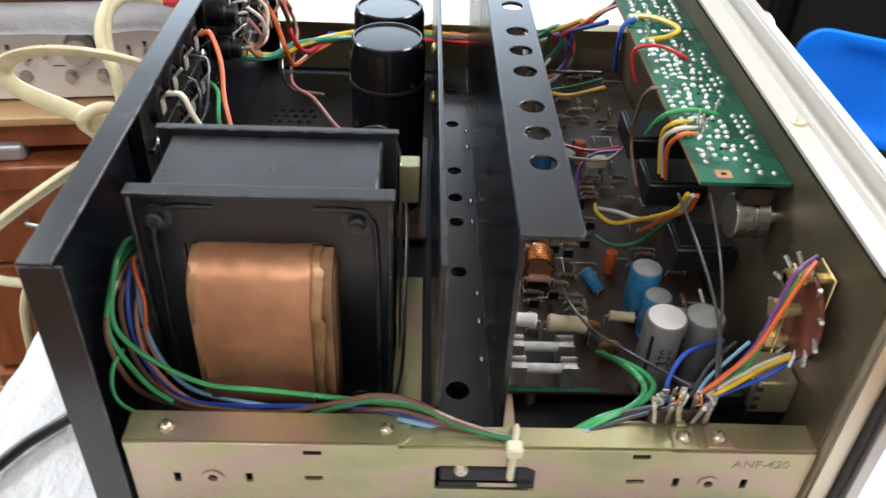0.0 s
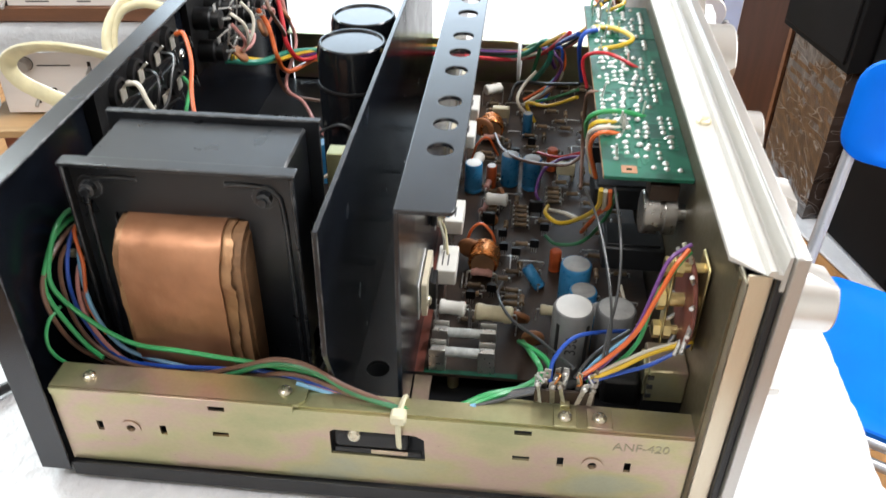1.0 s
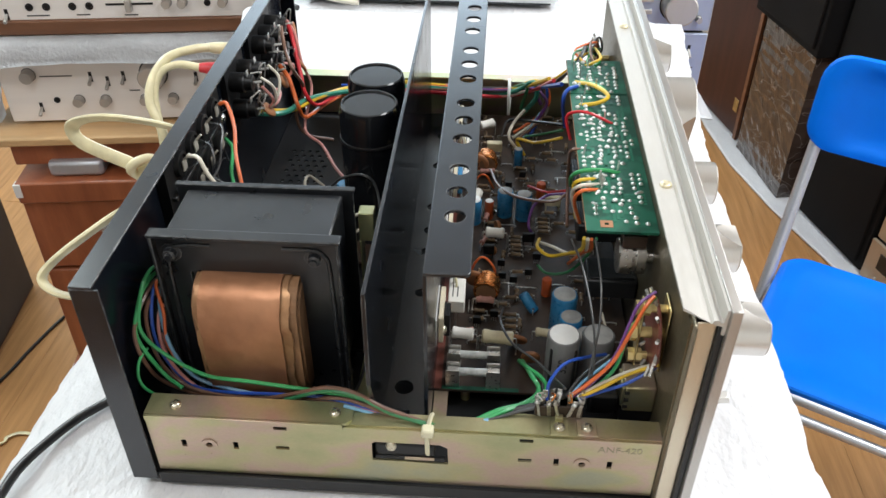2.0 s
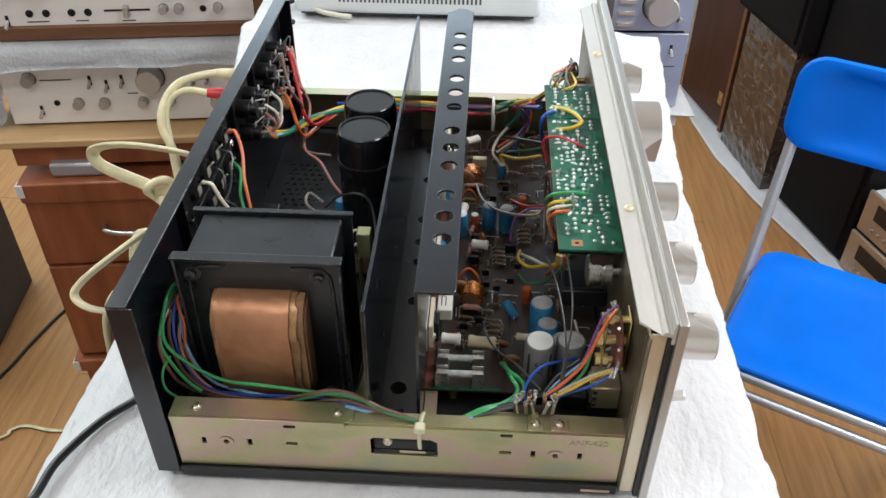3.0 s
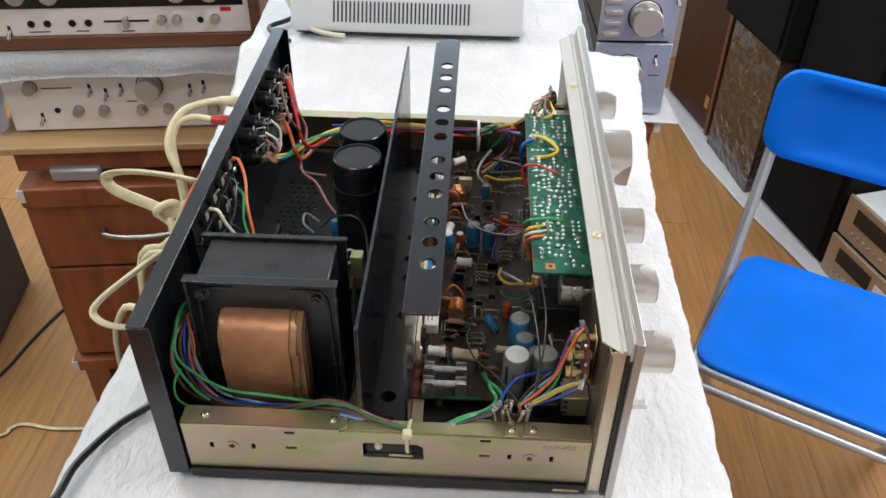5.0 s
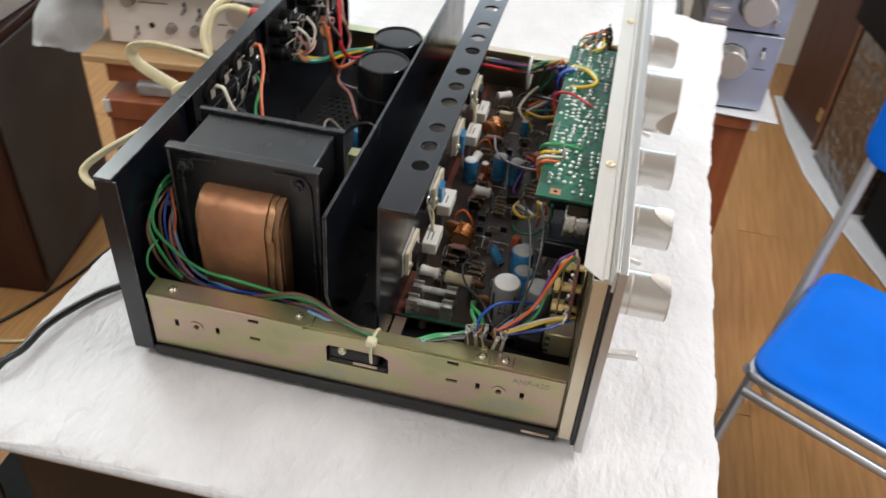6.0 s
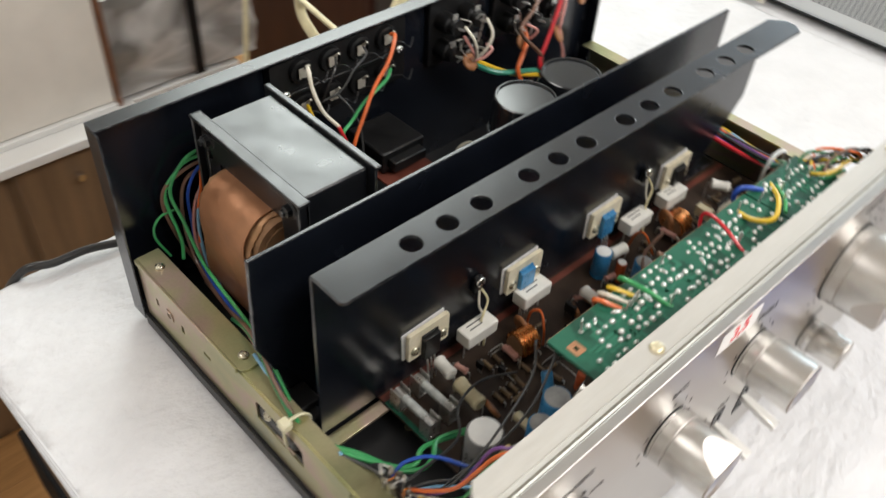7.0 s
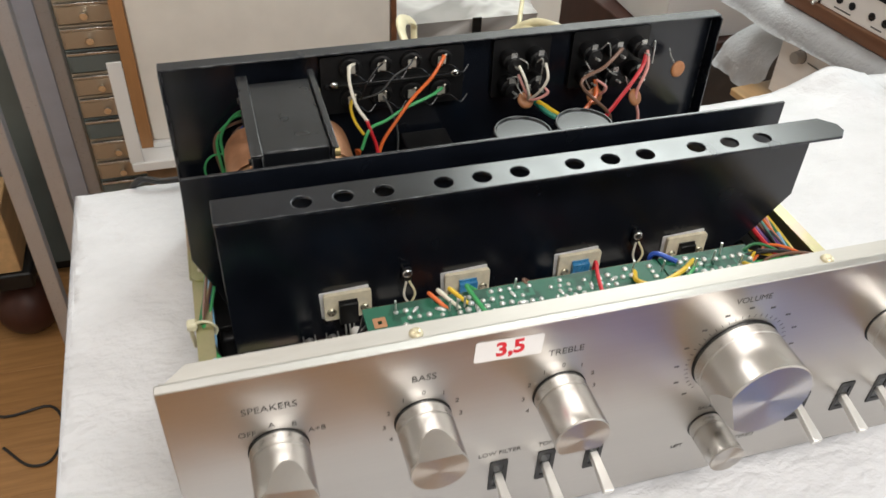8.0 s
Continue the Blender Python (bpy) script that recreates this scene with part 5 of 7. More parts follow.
rng = random.Random(5)
for owner, y0, y1 in ((sock, 0.247, 0.282), (sock_b, 0.311, 0.367)):
    for k in range(5):
        y, z = rng.uniform(y0, y1), rng.uniform(0.100, 0.135)
        part("lead", tube([(0.019, y, z), (0.026, y + rng.uniform(-0.006, 0.006), z + rng.uniform(-0.002, 0.008)), (0.022, y + rng.uniform(-0.010, 0.010), z - rng.uniform(0.006, 0.016))], 0.0006, 5, 4), "solder", owner)
for k in range(8):
    y, z = 0.128 + 0.0235 * (k % 4), 0.131 - 0.0245 * (k // 4)
    part("link_wire", tube([(0.0135, y, z), (0.018, y + 0.006, z + 0.001), (0.017, y + 0.014, z - 0.006), (0.0135, y + 0.020, z - 0.002)], 0.0005, 5, 4), "black_wire", blk)
for ob_ in (blk, sock, sock_b):
    ob_.location.x = -0.0036
fh = part("fuse_holder", join(box(0.0016, 0.0400, 0.168, 0.205, 0.0560, 0.0720, 0.0015, 2), box(0.040, 0.048, 0.172, 0.200, 0.060, 0.068, 0.001)), "black_plastic", amp, "black fuse holder on a small brown board")
part("tag_board", box(0.0300, 0.0560, 0.164, 0.204, 0.0540, 0.0556, 0.0002), "board_red", fh)

# ---- wiring
loom = part("grommet", lathe([(0.0045, 0), (0.0050, 0.001), (0.0050, 0.003), (0.0045, 0.004)], (0.0016, 0.0700, 0.0300), (1, 0, 0), 16), "black_plastic", amp)


def wire(key, r, *pts):
    part("wire", tube(pts, r, 7, 5), key, amp)


wire('green', 0.00114, (0.009, 0.095, 0.080), (0.0075, 0.068, 0.106), (0.0065, 0.053, 0.1095), (0.0055, 0.042, 0.102), (0.006, 0.034, 0.088), (0.015, 0.035, 0.071), (0.037, 0.031, 0.06), (0.062, 0.027, 0.061), (0.093, 0.024, 0.0605), (0.11, 0.021, 0.0615), (0.128, 0.0175, 0.061), (0.145, 0.0135, 0.057), (0.162, 0.010, 0.0545))
wire('green', 0.00114, (0.009, 0.097, 0.076), (0.007, 0.070, 0.101), (0.0060, 0.050, 0.1055), (0.0045, 0.040, 0.099), (0.0045, 0.031, 0.086), (0.013, 0.032, 0.059), (0.025, 0.026, 0.054))
wire('brown_wire', 0.00114, (0.009, 0.090, 0.078), (0.0075, 0.062, 0.101), (0.0042, 0.038, 0.0955), (0.0042, 0.029, 0.083), (0.008, 0.032, 0.057), (0.02, 0.035, 0.043), (0.04, 0.031, 0.043), (0.069, 0.026, 0.049), (0.091, 0.0215, 0.060), (0.108, 0.0175, 0.0695), (0.123, 0.0145, 0.070), (0.139, 0.011, 0.0635), (0.16, 0.0075, 0.058))
wire('blue', 0.00101, (0.008, 0.085, 0.075), (0.0085, 0.060, 0.101), (0.008, 0.045, 0.088), (0.01, 0.042, 0.064), (0.026, 0.036, 0.046), (0.049, 0.031, 0.047), (0.076, 0.026, 0.053), (0.104, 0.021, 0.058), (0.13, 0.015, 0.058), (0.156, 0.01, 0.054))
wire('light_blue', 0.00107, (0.008, 0.088, 0.070), (0.0095, 0.060, 0.097), (0.013, 0.046, 0.073), (0.026, 0.039, 0.051), (0.052, 0.033, 0.047), (0.09, 0.026, 0.049), (0.115, 0.02, 0.055), (0.139, 0.013, 0.054), (0.159, 0.007, 0.056))
wire('pink', 0.00101, (0.009, 0.05, 0.072), (0.012, 0.044, 0.052), (0.027, 0.038, 0.041), (0.057, 0.032, 0.042), (0.078, 0.026, 0.049))
wire('orange_red', 0.00095, (0.009, 0.085, 0.080), (0.0095, 0.058, 0.103), (0.013, 0.05, 0.088), (0.013, 0.045, 0.069), (0.021, 0.04, 0.056))
wire('green', 0.00083, (0.007, 0.034, 0.076), (0.005, 0.026, 0.074), (0.005, 0.0205, 0.068), (0.007, 0.0195, 0.060), (0.012, 0.024, 0.048))
wire('dark_green', 0.00127, (0.083, 0.022, 0.053), (0.105, 0.018, 0.066), (0.123, 0.014, 0.069), (0.142, 0.01, 0.061), (0.162, 0.006, 0.058))
wire('light_blue', 0.00099, (0.117, 0.014, 0.06), (0.133, 0.013, 0.056), (0.15, 0.013, 0.051), (0.172, 0.013, 0.049), (0.194, 0.012, 0.057))
wire('green', 0.00134, (0.162, 0.008, 0.056), (0.183, 0.012, 0.054), (0.199, 0.018, 0.058), (0.217, 0.028, 0.055), (0.225, 0.036, 0.057), (0.223, 0.045, 0.056), (0.216, 0.055, 0.053), (0.212, 0.082, 0.032))
wire('green', 0.00134, (0.163, 0.007, 0.056), (0.184, 0.011, 0.054), (0.201, 0.017, 0.058), (0.216, 0.028, 0.056), (0.221, 0.036, 0.057), (0.217, 0.045, 0.058), (0.214, 0.082, 0.032))
wire('black_wire', 0.00169, (0.162, 0.008, 0.055), (0.186, 0.014, 0.052), (0.205, 0.02, 0.056), (0.222, 0.022, 0.06))
wire('grey_wire', 0.00095, (0.164, 0.008, 0.054), (0.191, 0.012, 0.056), (0.21, 0.017, 0.059), (0.226, 0.02, 0.062))
wire('blue', 0.00095, (0.224, 0.018, 0.068), (0.225, 0.024, 0.075), (0.233, 0.034, 0.079), (0.246, 0.045, 0.074), (0.258, 0.055, 0.067))
wire('orange_red', 0.00102, (0.235, 0.018, 0.071), (0.245, 0.022, 0.078), (0.256, 0.025, 0.091), (0.263, 0.029, 0.108), (0.268, 0.032, 0.121), (0.273, 0.036, 0.127))
wire('purple', 0.00088, (0.238, 0.02, 0.069), (0.248, 0.024, 0.078), (0.257, 0.027, 0.093), (0.262, 0.031, 0.111), (0.266, 0.034, 0.123), (0.274, 0.038, 0.128))
wire('green', 0.00095, (0.239, 0.022, 0.066), (0.25, 0.026, 0.072), (0.259, 0.029, 0.084), (0.263, 0.033, 0.103), (0.27, 0.036, 0.119), (0.275, 0.04, 0.123))
wire('grey_wire', 0.00082, (0.234, 0.02, 0.069), (0.24, 0.028, 0.073), (0.248, 0.037, 0.074), (0.258, 0.045, 0.076))
wire('light_blue', 0.00082, (0.236, 0.02, 0.069), (0.242, 0.027, 0.072), (0.251, 0.033, 0.077), (0.261, 0.04, 0.081))
wire('yellow', 0.00102, (0.24, 0.018, 0.071), (0.252, 0.023, 0.074), (0.265, 0.029, 0.078), (0.282, 0.034, 0.082))
wire('white_wire', 0.00088, (0.24, 0.019, 0.071), (0.252, 0.025, 0.075), (0.265, 0.03, 0.079), (0.282, 0.036, 0.081))
wire('blue', 0.00095, (0.24, 0.017, 0.071), (0.252, 0.023, 0.071), (0.266, 0.028, 0.073), (0.281, 0.034, 0.08))
wire('grey_wire', 0.00068, (0.236, 0.093, 0.118), (0.243, 0.085, 0.105), (0.248, 0.06, 0.092), (0.249, 0.04, 0.081), (0.246, 0.025, 0.072), (0.242, 0.018, 0.068))
wire('grey_wire', 0.00068, (0.249, 0.091, 0.12), (0.253, 0.075, 0.102), (0.252, 0.055, 0.089), (0.247, 0.035, 0.078), (0.244, 0.018, 0.069))
wire('grey_wire', 0.0008, (0.202, 0.132, 0.03), (0.2, 0.102, 0.045), (0.207, 0.078, 0.05), (0.221, 0.064, 0.05), (0.233, 0.02, 0.075))
wire('white_wire', 0.0008, (0.26, 0.098, 0.06), (0.264, 0.091, 0.05), (0.268, 0.088, 0.04))
wire('teal', 0.00216, (0.008, 0.275, 0.09), (0.028, 0.287, 0.085), (0.037, 0.329, 0.075), (0.057, 0.374, 0.06), (0.087, 0.392, 0.055), (0.119, 0.404, 0.052), (0.165, 0.4, 0.052), (0.204, 0.393, 0.055), (0.223, 0.374, 0.075), (0.227, 0.376, 0.06), (0.216, 0.399, 0.03))
wire('yellow', 0.002, (0.012, 0.276, 0.092), (0.03, 0.301, 0.08), (0.042, 0.341, 0.07), (0.059, 0.38, 0.06), (0.097, 0.407, 0.055), (0.141, 0.412, 0.05), (0.193, 0.406, 0.05), (0.22, 0.378, 0.07), (0.235, 0.35, 0.09))
wire('blue', 0.00176, (0.051, 0.406, 0.05), (0.107, 0.411, 0.048), (0.153, 0.401, 0.05), (0.193, 0.401, 0.05), (0.221, 0.392, 0.06), (0.241, 0.3, 0.11))
wire('red_wire', 0.00176, (0.064, 0.395, 0.05), (0.12, 0.399, 0.05), (0.16, 0.392, 0.052), (0.196, 0.395, 0.05), (0.221, 0.386, 0.06), (0.237, 0.327, 0.1))
wire('purple', 0.0016, (0.03, 0.354, 0.06), (0.055, 0.382, 0.055), (0.108, 0.401, 0.05), (0.154, 0.397, 0.05), (0.193, 0.397, 0.05), (0.221, 0.383, 0.065), (0.232, 0.382, 0.05))
wire('dark_green', 0.0016, (0.057, 0.4, 0.05), (0.119, 0.412, 0.05), (0.164, 0.408, 0.05), (0.198, 0.406, 0.05), (0.218, 0.379, 0.07), (0.215, 0.393, 0.04))
wire('brown_wire', 0.00144, (0.02, 0.338, 0.134), (0.025, 0.323, 0.123), (0.035, 0.3, 0.116), (0.035, 0.329, 0.085), (0.026, 0.33, 0.06), (0.032, 0.333, 0.04), (0.055, 0.334, 0.035))
wire('orange_red', 0.0017, (0.020, 0.3190, 0.110), (0.026, 0.3185, 0.100), (0.031, 0.310, 0.093), (0.036, 0.3010, 0.084), (0.038, 0.316, 0.066), (0.048, 0.358, 0.058), (0.070, 0.392, 0.054), (0.110, 0.404, 0.050))
wire('red_wire', 0.0017, (0.020, 0.3590, 0.127), (0.023, 0.356, 0.118), (0.028, 0.345, 0.1055), (0.033, 0.333, 0.094), (0.037, 0.3245, 0.083), (0.044, 0.335, 0.067), (0.056, 0.378, 0.056), (0.090, 0.398, 0.052), (0.130, 0.402, 0.050))
wire('pink', 0.0013, (0.019, 0.3600, 0.130), (0.025, 0.3595, 0.118), (0.030, 0.3510, 0.098), (0.036, 0.352, 0.074), (0.035, 0.318, 0.054), (0.052, 0.300, 0.050), (0.068, 0.268, 0.050), (0.078, 0.252, 0.050))
wire('grey_wire', 0.00096, (0.068, 0.231, 0.05), (0.083, 0.22, 0.07), (0.103, 0.2, 0.086), (0.112, 0.198, 0.074), (0.1175, 0.168, 0.052), (0.1180, 0.120, 0.036), (0.1175, 0.075, 0.026), (0.1120, 0.045, 0.024))
wire('white_wire', 0.00112, (0.063, 0.223, 0.05), (0.055, 0.223, 0.06), (0.055, 0.237, 0.06), (0.065, 0.239, 0.05))
wire('white_wire', 0.00112, (0.093, 0.183, 0.06), (0.103, 0.176, 0.07), (0.106, 0.178, 0.06), (0.095, 0.179, 0.05))
wire('red_wire', 0.00104, (0.243, 0.217, 0.11), (0.239, 0.219, 0.125), (0.244, 0.217, 0.131), (0.255, 0.213, 0.132), (0.272, 0.212, 0.124))
wire('green', 0.00128, (0.242, 0.175, 0.1), (0.239, 0.151, 0.122), (0.244, 0.145, 0.13), (0.256, 0.147, 0.13), (0.268, 0.152, 0.125))
wire('yellow', 0.00112, (0.244, 0.146, 0.095), (0.24, 0.143, 0.118), (0.242, 0.136, 0.129), (0.254, 0.145, 0.125))
wire('white_wire', 0.00112, (0.245, 0.143, 0.095), (0.239, 0.137, 0.118), (0.242, 0.13, 0.129), (0.255, 0.139, 0.125))
wire('orange_red', 0.00112, (0.246, 0.141, 0.095), (0.24, 0.131, 0.118), (0.243, 0.125, 0.129), (0.254, 0.133, 0.125))
wire('yellow', 0.00144, (0.248, 0.274, 0.125), (0.26, 0.259, 0.13), (0.268, 0.24, 0.132), (0.261, 0.233, 0.13), (0.249, 0.238, 0.125))
wire('blue', 0.00144, (0.249, 0.263, 0.127), (0.241, 0.254, 0.128), (0.239, 0.254, 0.118), (0.244, 0.271, 0.09))
wire('green', 0.00112, (0.252, 0.274, 0.126), (0.262, 0.263, 0.129), (0.268, 0.253, 0.129))
wire('brown_wire', 0.00112, (0.247, 0.178, 0.125), (0.241, 0.178, 0.125), (0.241, 0.192, 0.11), (0.243, 0.201, 0.08), (0.242, 0.171, 0.07))
wire('yellow', 0.00112, (0.267, 0.331, 0.126), (0.268, 0.301, 0.132), (0.262, 0.296, 0.13), (0.257, 0.301, 0.125))
wire('green', 0.00112, (0.27, 0.317, 0.127), (0.267, 0.301, 0.128), (0.263, 0.301, 0.125))
wire('yellow', 0.0012, (0.245, 0.105, 0.11), (0.246, 0.12, 0.09), (0.24, 0.154, 0.06), (0.231, 0.165, 0.05), (0.224, 0.174, 0.05), (0.226, 0.19, 0.045))
wire('white_wire', 0.00112, (0.247, 0.104, 0.11), (0.249, 0.124, 0.085), (0.243, 0.155, 0.06), (0.234, 0.168, 0.055), (0.226, 0.186, 0.045))
wire('orange_red', 0.00112, (0.249, 0.104, 0.11), (0.251, 0.114, 0.095), (0.248, 0.124, 0.085), (0.244, 0.157, 0.05))
wire('dark_green', 0.00104, (0.254, 0.118, 0.1), (0.254, 0.142, 0.07), (0.245, 0.155, 0.045), (0.231, 0.158, 0.04), (0.225, 0.173, 0.035))
wire('purple', 0.00104, (0.245, 0.226, 0.06), (0.233, 0.238, 0.05), (0.223, 0.231, 0.045), (0.219, 0.213, 0.04), (0.224, 0.214, 0.03))
wire('red_wire', 0.00104, (0.245, 0.23, 0.06), (0.233, 0.25, 0.045), (0.22, 0.273, 0.035))
wire('brown_wire', 0.0012, (0.19, 0.287, 0.04), (0.197, 0.255, 0.045), (0.213, 0.233, 0.05), (0.236, 0.223, 0.055), (0.246, 0.227, 0.06))
wire('white_wire', 0.00128, (0.217, 0.352, 0.06), (0.208, 0.347, 0.05), (0.204, 0.332, 0.045), (0.211, 0.33, 0.035))
wire('yellow', 0.00128, (0.244, 0.289, 0.07), (0.226, 0.315, 0.05), (0.211, 0.328, 0.045), (0.218, 0.328, 0.03))
wire('dark_green', 0.00112, (0.245, 0.301, 0.07), (0.231, 0.329, 0.05), (0.218, 0.342, 0.04))
wire('black_wire', 0.00128, (0.246, 0.31, 0.07), (0.226, 0.341, 0.055), (0.204, 0.351, 0.05), (0.198, 0.341, 0.04))
wire('orange_red', 0.0008, (0.175, 0.273, 0.026), (0.179, 0.272, 0.04), (0.186, 0.271, 0.045), (0.193, 0.275, 0.03))
wire('orange_red', 0.00088, (0.178, 0.167, 0.026), (0.182, 0.164, 0.042), (0.188, 0.165, 0.046), (0.195, 0.161, 0.04), (0.196, 0.162, 0.026))
wire('orange_red', 0.0013, (0.0105, 0.1985, 0.1380), (0.016, 0.1970, 0.1390), (0.022, 0.187, 0.128), (0.025, 0.1725, 0.1150), (0.031, 0.158, 0.100), (0.036, 0.1465, 0.086), (0.042, 0.140, 0.066))
wire('green', 0.0012, (0.0105, 0.1985, 0.1120), (0.018, 0.188, 0.1110), (0.022, 0.1675, 0.1055), (0.029, 0.151, 0.1010), (0.036, 0.138, 0.1000), (0.043, 0.130, 0.088))
wire('white_wire', 0.0013, (0.0105, 0.1320, 0.1385), (0.018, 0.1280, 0.140), (0.022, 0.1272, 0.130), (0.028, 0.1300, 0.116), (0.035, 0.1364, 0.106))
wire('red_wire', 0.0013, (0.0345, 0.1358, 0.107), (0.037, 0.139, 0.097), (0.038, 0.1425, 0.084), (0.042, 0.144, 0.066))
wire('yellow', 0.0012, (0.0105, 0.1310, 0.1110), (0.020, 0.1275, 0.110), (0.026, 0.129, 0.102), (0.033, 0.134, 0.094))
wire('grey_wire', 0.0008, (0.0105, 0.1535, 0.1110), (0.020, 0.158, 0.102), (0.026, 0.161, 0.086), (0.032, 0.158, 0.062))
wire('grey_wire', 0.0007, (0.0105, 0.1755, 0.1370), (0.020, 0.170, 0.1375), (0.022, 0.159, 0.1320), (0.021, 0.149, 0.1200), (0.014, 0.1350, 0.1120))
wire('black_wire', 0.0007, (0.0105, 0.1535, 0.1370), (0.020, 0.146, 0.1370), (0.022, 0.139, 0.1280), (0.018, 0.136, 0.1150))
wire('pink', 0.0011, (0.024, 0.253, 0.124), (0.029, 0.257, 0.114), (0.028, 0.261, 0.107), (0.024, 0.262, 0.103))
wire('pink', 0.0011, (0.026, 0.274, 0.112), (0.030, 0.276, 0.109), (0.030, 0.268, 0.105), (0.025, 0.262, 0.102))
wire('white_wire', 0.0011, (0.024, 0.253, 0.131), (0.031, 0.256, 0.123), (0.031, 0.260, 0.111), (0.026, 0.262, 0.103))
wire('white_wire', 0.0011, (0.024, 0.274, 0.131), (0.031, 0.274, 0.122), (0.031, 0.269, 0.112), (0.026, 0.264, 0.103))
wire('pink', 0.0011, (0.024, 0.318, 0.112), (0.030, 0.324, 0.108), (0.028, 0.322, 0.102), (0.024, 0.321, 0.098))
wire('brown_wire', 0.00110, (0.008, 0.085, 0.070), (0.008, 0.058, 0.096), (0.006, 0.043, 0.090), (0.010, 0.037, 0.064), (0.024, 0.034, 0.047), (0.050, 0.030, 0.045), (0.085, 0.024, 0.051), (0.115, 0.018, 0.061), (0.140, 0.012, 0.058), (0.160, 0.008, 0.055))
wire('pink', 0.00100, (0.009, 0.082, 0.066), (0.009, 0.055, 0.086), (0.011, 0.043, 0.066), (0.028, 0.036, 0.045), (0.056, 0.031, 0.044), (0.090, 0.0245, 0.050), (0.120, 0.017, 0.057), (0.150, 0.010, 0.054))

for y, z in ((0.1334, 0.0680), (0.2915, 0.0690)):
    wire("white_wire", 0.0008, (0.166, y - 0.001, z), (0.169, y - 0.003, z - 0.009), (0.169, y + 0.002, z - 0.020), (0.169, y + 0.001, z - 0.028), (0.170, y, BT))
    wire("cream_cable", 0.0008, (0.166, y + 0.001, z), (0.169, y + 0.004, z - 0.009), (0.171, y - 0.002, z - 0.020), (0.171, y + 0.003, z - 0.028), (0.172, y + 0.002, BT))
rng = random.Random(21)
for k, key in enumerate(("purple", "blue", "grey_wire", "brown_wire", "orange_red", "white_wire", "light_blue", "pink", "black_wire", "yellow")):
    j = lambda s: rng.uniform(-s, s)
    run = [(0.150 + j(0.02), 0.404 + j(0.004), 0.050 + j(0.004)), (0.202 + j(0.002), 0.397 + j(0.004), 0.054 + j(0.004)), (0.222 + j(0.003), 0.391 + j(0.005), 0.064 + j(0.004))]
    if k < 7:  # most of the loom bends down to the main board
        run += [(0.2335 + j(0.003), 0.388 + j(0.005), 0.061 + j(0.005)), (0.2365 + j(0.003), 0.385 + j(0.005), 0.049 + j(0.003)), (0.229 + j(0.004), 0.380 + j(0.005), 0.036 + j(0.003)), (0.216 + j(0.008), 0.368 + j(0.008), BT + 0.002)]
    else:
        run += [(0.240 + j(0.003), 0.386 + j(0.004), 0.070 + j(0.004)), (0.252 + j(0.003), 0.372 + j(0.006), 0.088 + j(0.004)), (0.255 + j(0.004), 0.330 + j(0.008), 0.112)]
    wire(key, 0.0013, *run)
for k, key in enumerate(("black_wire", "yellow", "black_wire", "brown_wire", "dark_green", "black_wire", "white_wire", "yellow", "grey_wire", "orange_red", "black_wire", "green")):
    wire(key, 0.0009, (0.256 + j(0.012), 0.302 + j(0.005), 0.1240), (0.258 + j(0.009), 0.316 + j(0.006), 0.128 + j(0.003)), (0.266 + j(0.007), 0.336 + j(0.010), 0.127 + j(0.004)),
         (0.270 + j(0.005), 0.356 + j(0.010), 0.116 + j(0.005)), (0.272 + j(0.003), 0.370 + j(0.012), 0.100 + j(0.012)))
sel = part("selector_switch", lathe([(0.0150, 0), (0.0155, 0.0004), (0.0155, 0.0014), (0.0150, 0.0018)], (0.2720, 0.3680, 0.1010), (1, 0, 0), 24), "board_red", amp, "input selector switch wafer")
part("shaft", rod((0.2660, 0.3680, 0.1010), (0.2834, 0.3680, 0.1010), 0.003, 12), "brass", sel)
for k in range(11):
    a = 2 * math.pi * k / 11
    part("lug", rod((0.2725, 0.3680 + 0.0135 * math.cos(a), 0.1010 + 0.0135 * math.sin(a)), (0.2700, 0.3680 + 0.0200 * math.cos(a), 0.1010 + 0.0200 * math.sin(a)), 0.0010, 6), "solder", sel)
rng = random.Random(31)
for k in range(34):  # bare links across the board
    x, y, l_ = rng.uniform(0.178, 0.268), rng.uniform(0.10, 0.39), rng.uniform(0.008, 0.016)
    d = (l_, 0) if k % 3 else (0, l_)
    part("link_wire", tube([(x, y, BT), (x, y, BT + 0.0016), (x + d[0] * 0.5, y + d[1] * 0.5, BT + 0.002), (x + d[0], y + d[1], BT + 0.0016), (x + d[0], y + d[1], BT)], 0.00045, 5, 2), "solder", board)
part("cable_tie", tube([(0.204, 0.388, 0.036), (0.2035, 0.3865, 0.050), (0.2035, 0.394, 0.0615), (0.204, 0.410, 0.059), (0.205, 0.412, 0.045), (0.2045, 0.400, 0.036), (0.204, 0.388, 0.036)], 0.0014, 6, 4), "white_sleeve", amp, "white cable tie round the far wires")

# no piece lies deeper than thing, part, sub-part
bpy.context.view_layer.update()
for ob in list(scene.objects):
    if ob.parent and ob.parent.parent and ob.parent.parent.parent:
        owner, m = ob.parent.parent, ob.matrix_world.copy()
        ob.parent = owner
        ob.matrix_local = owner.matrix_world.inverted() @ m

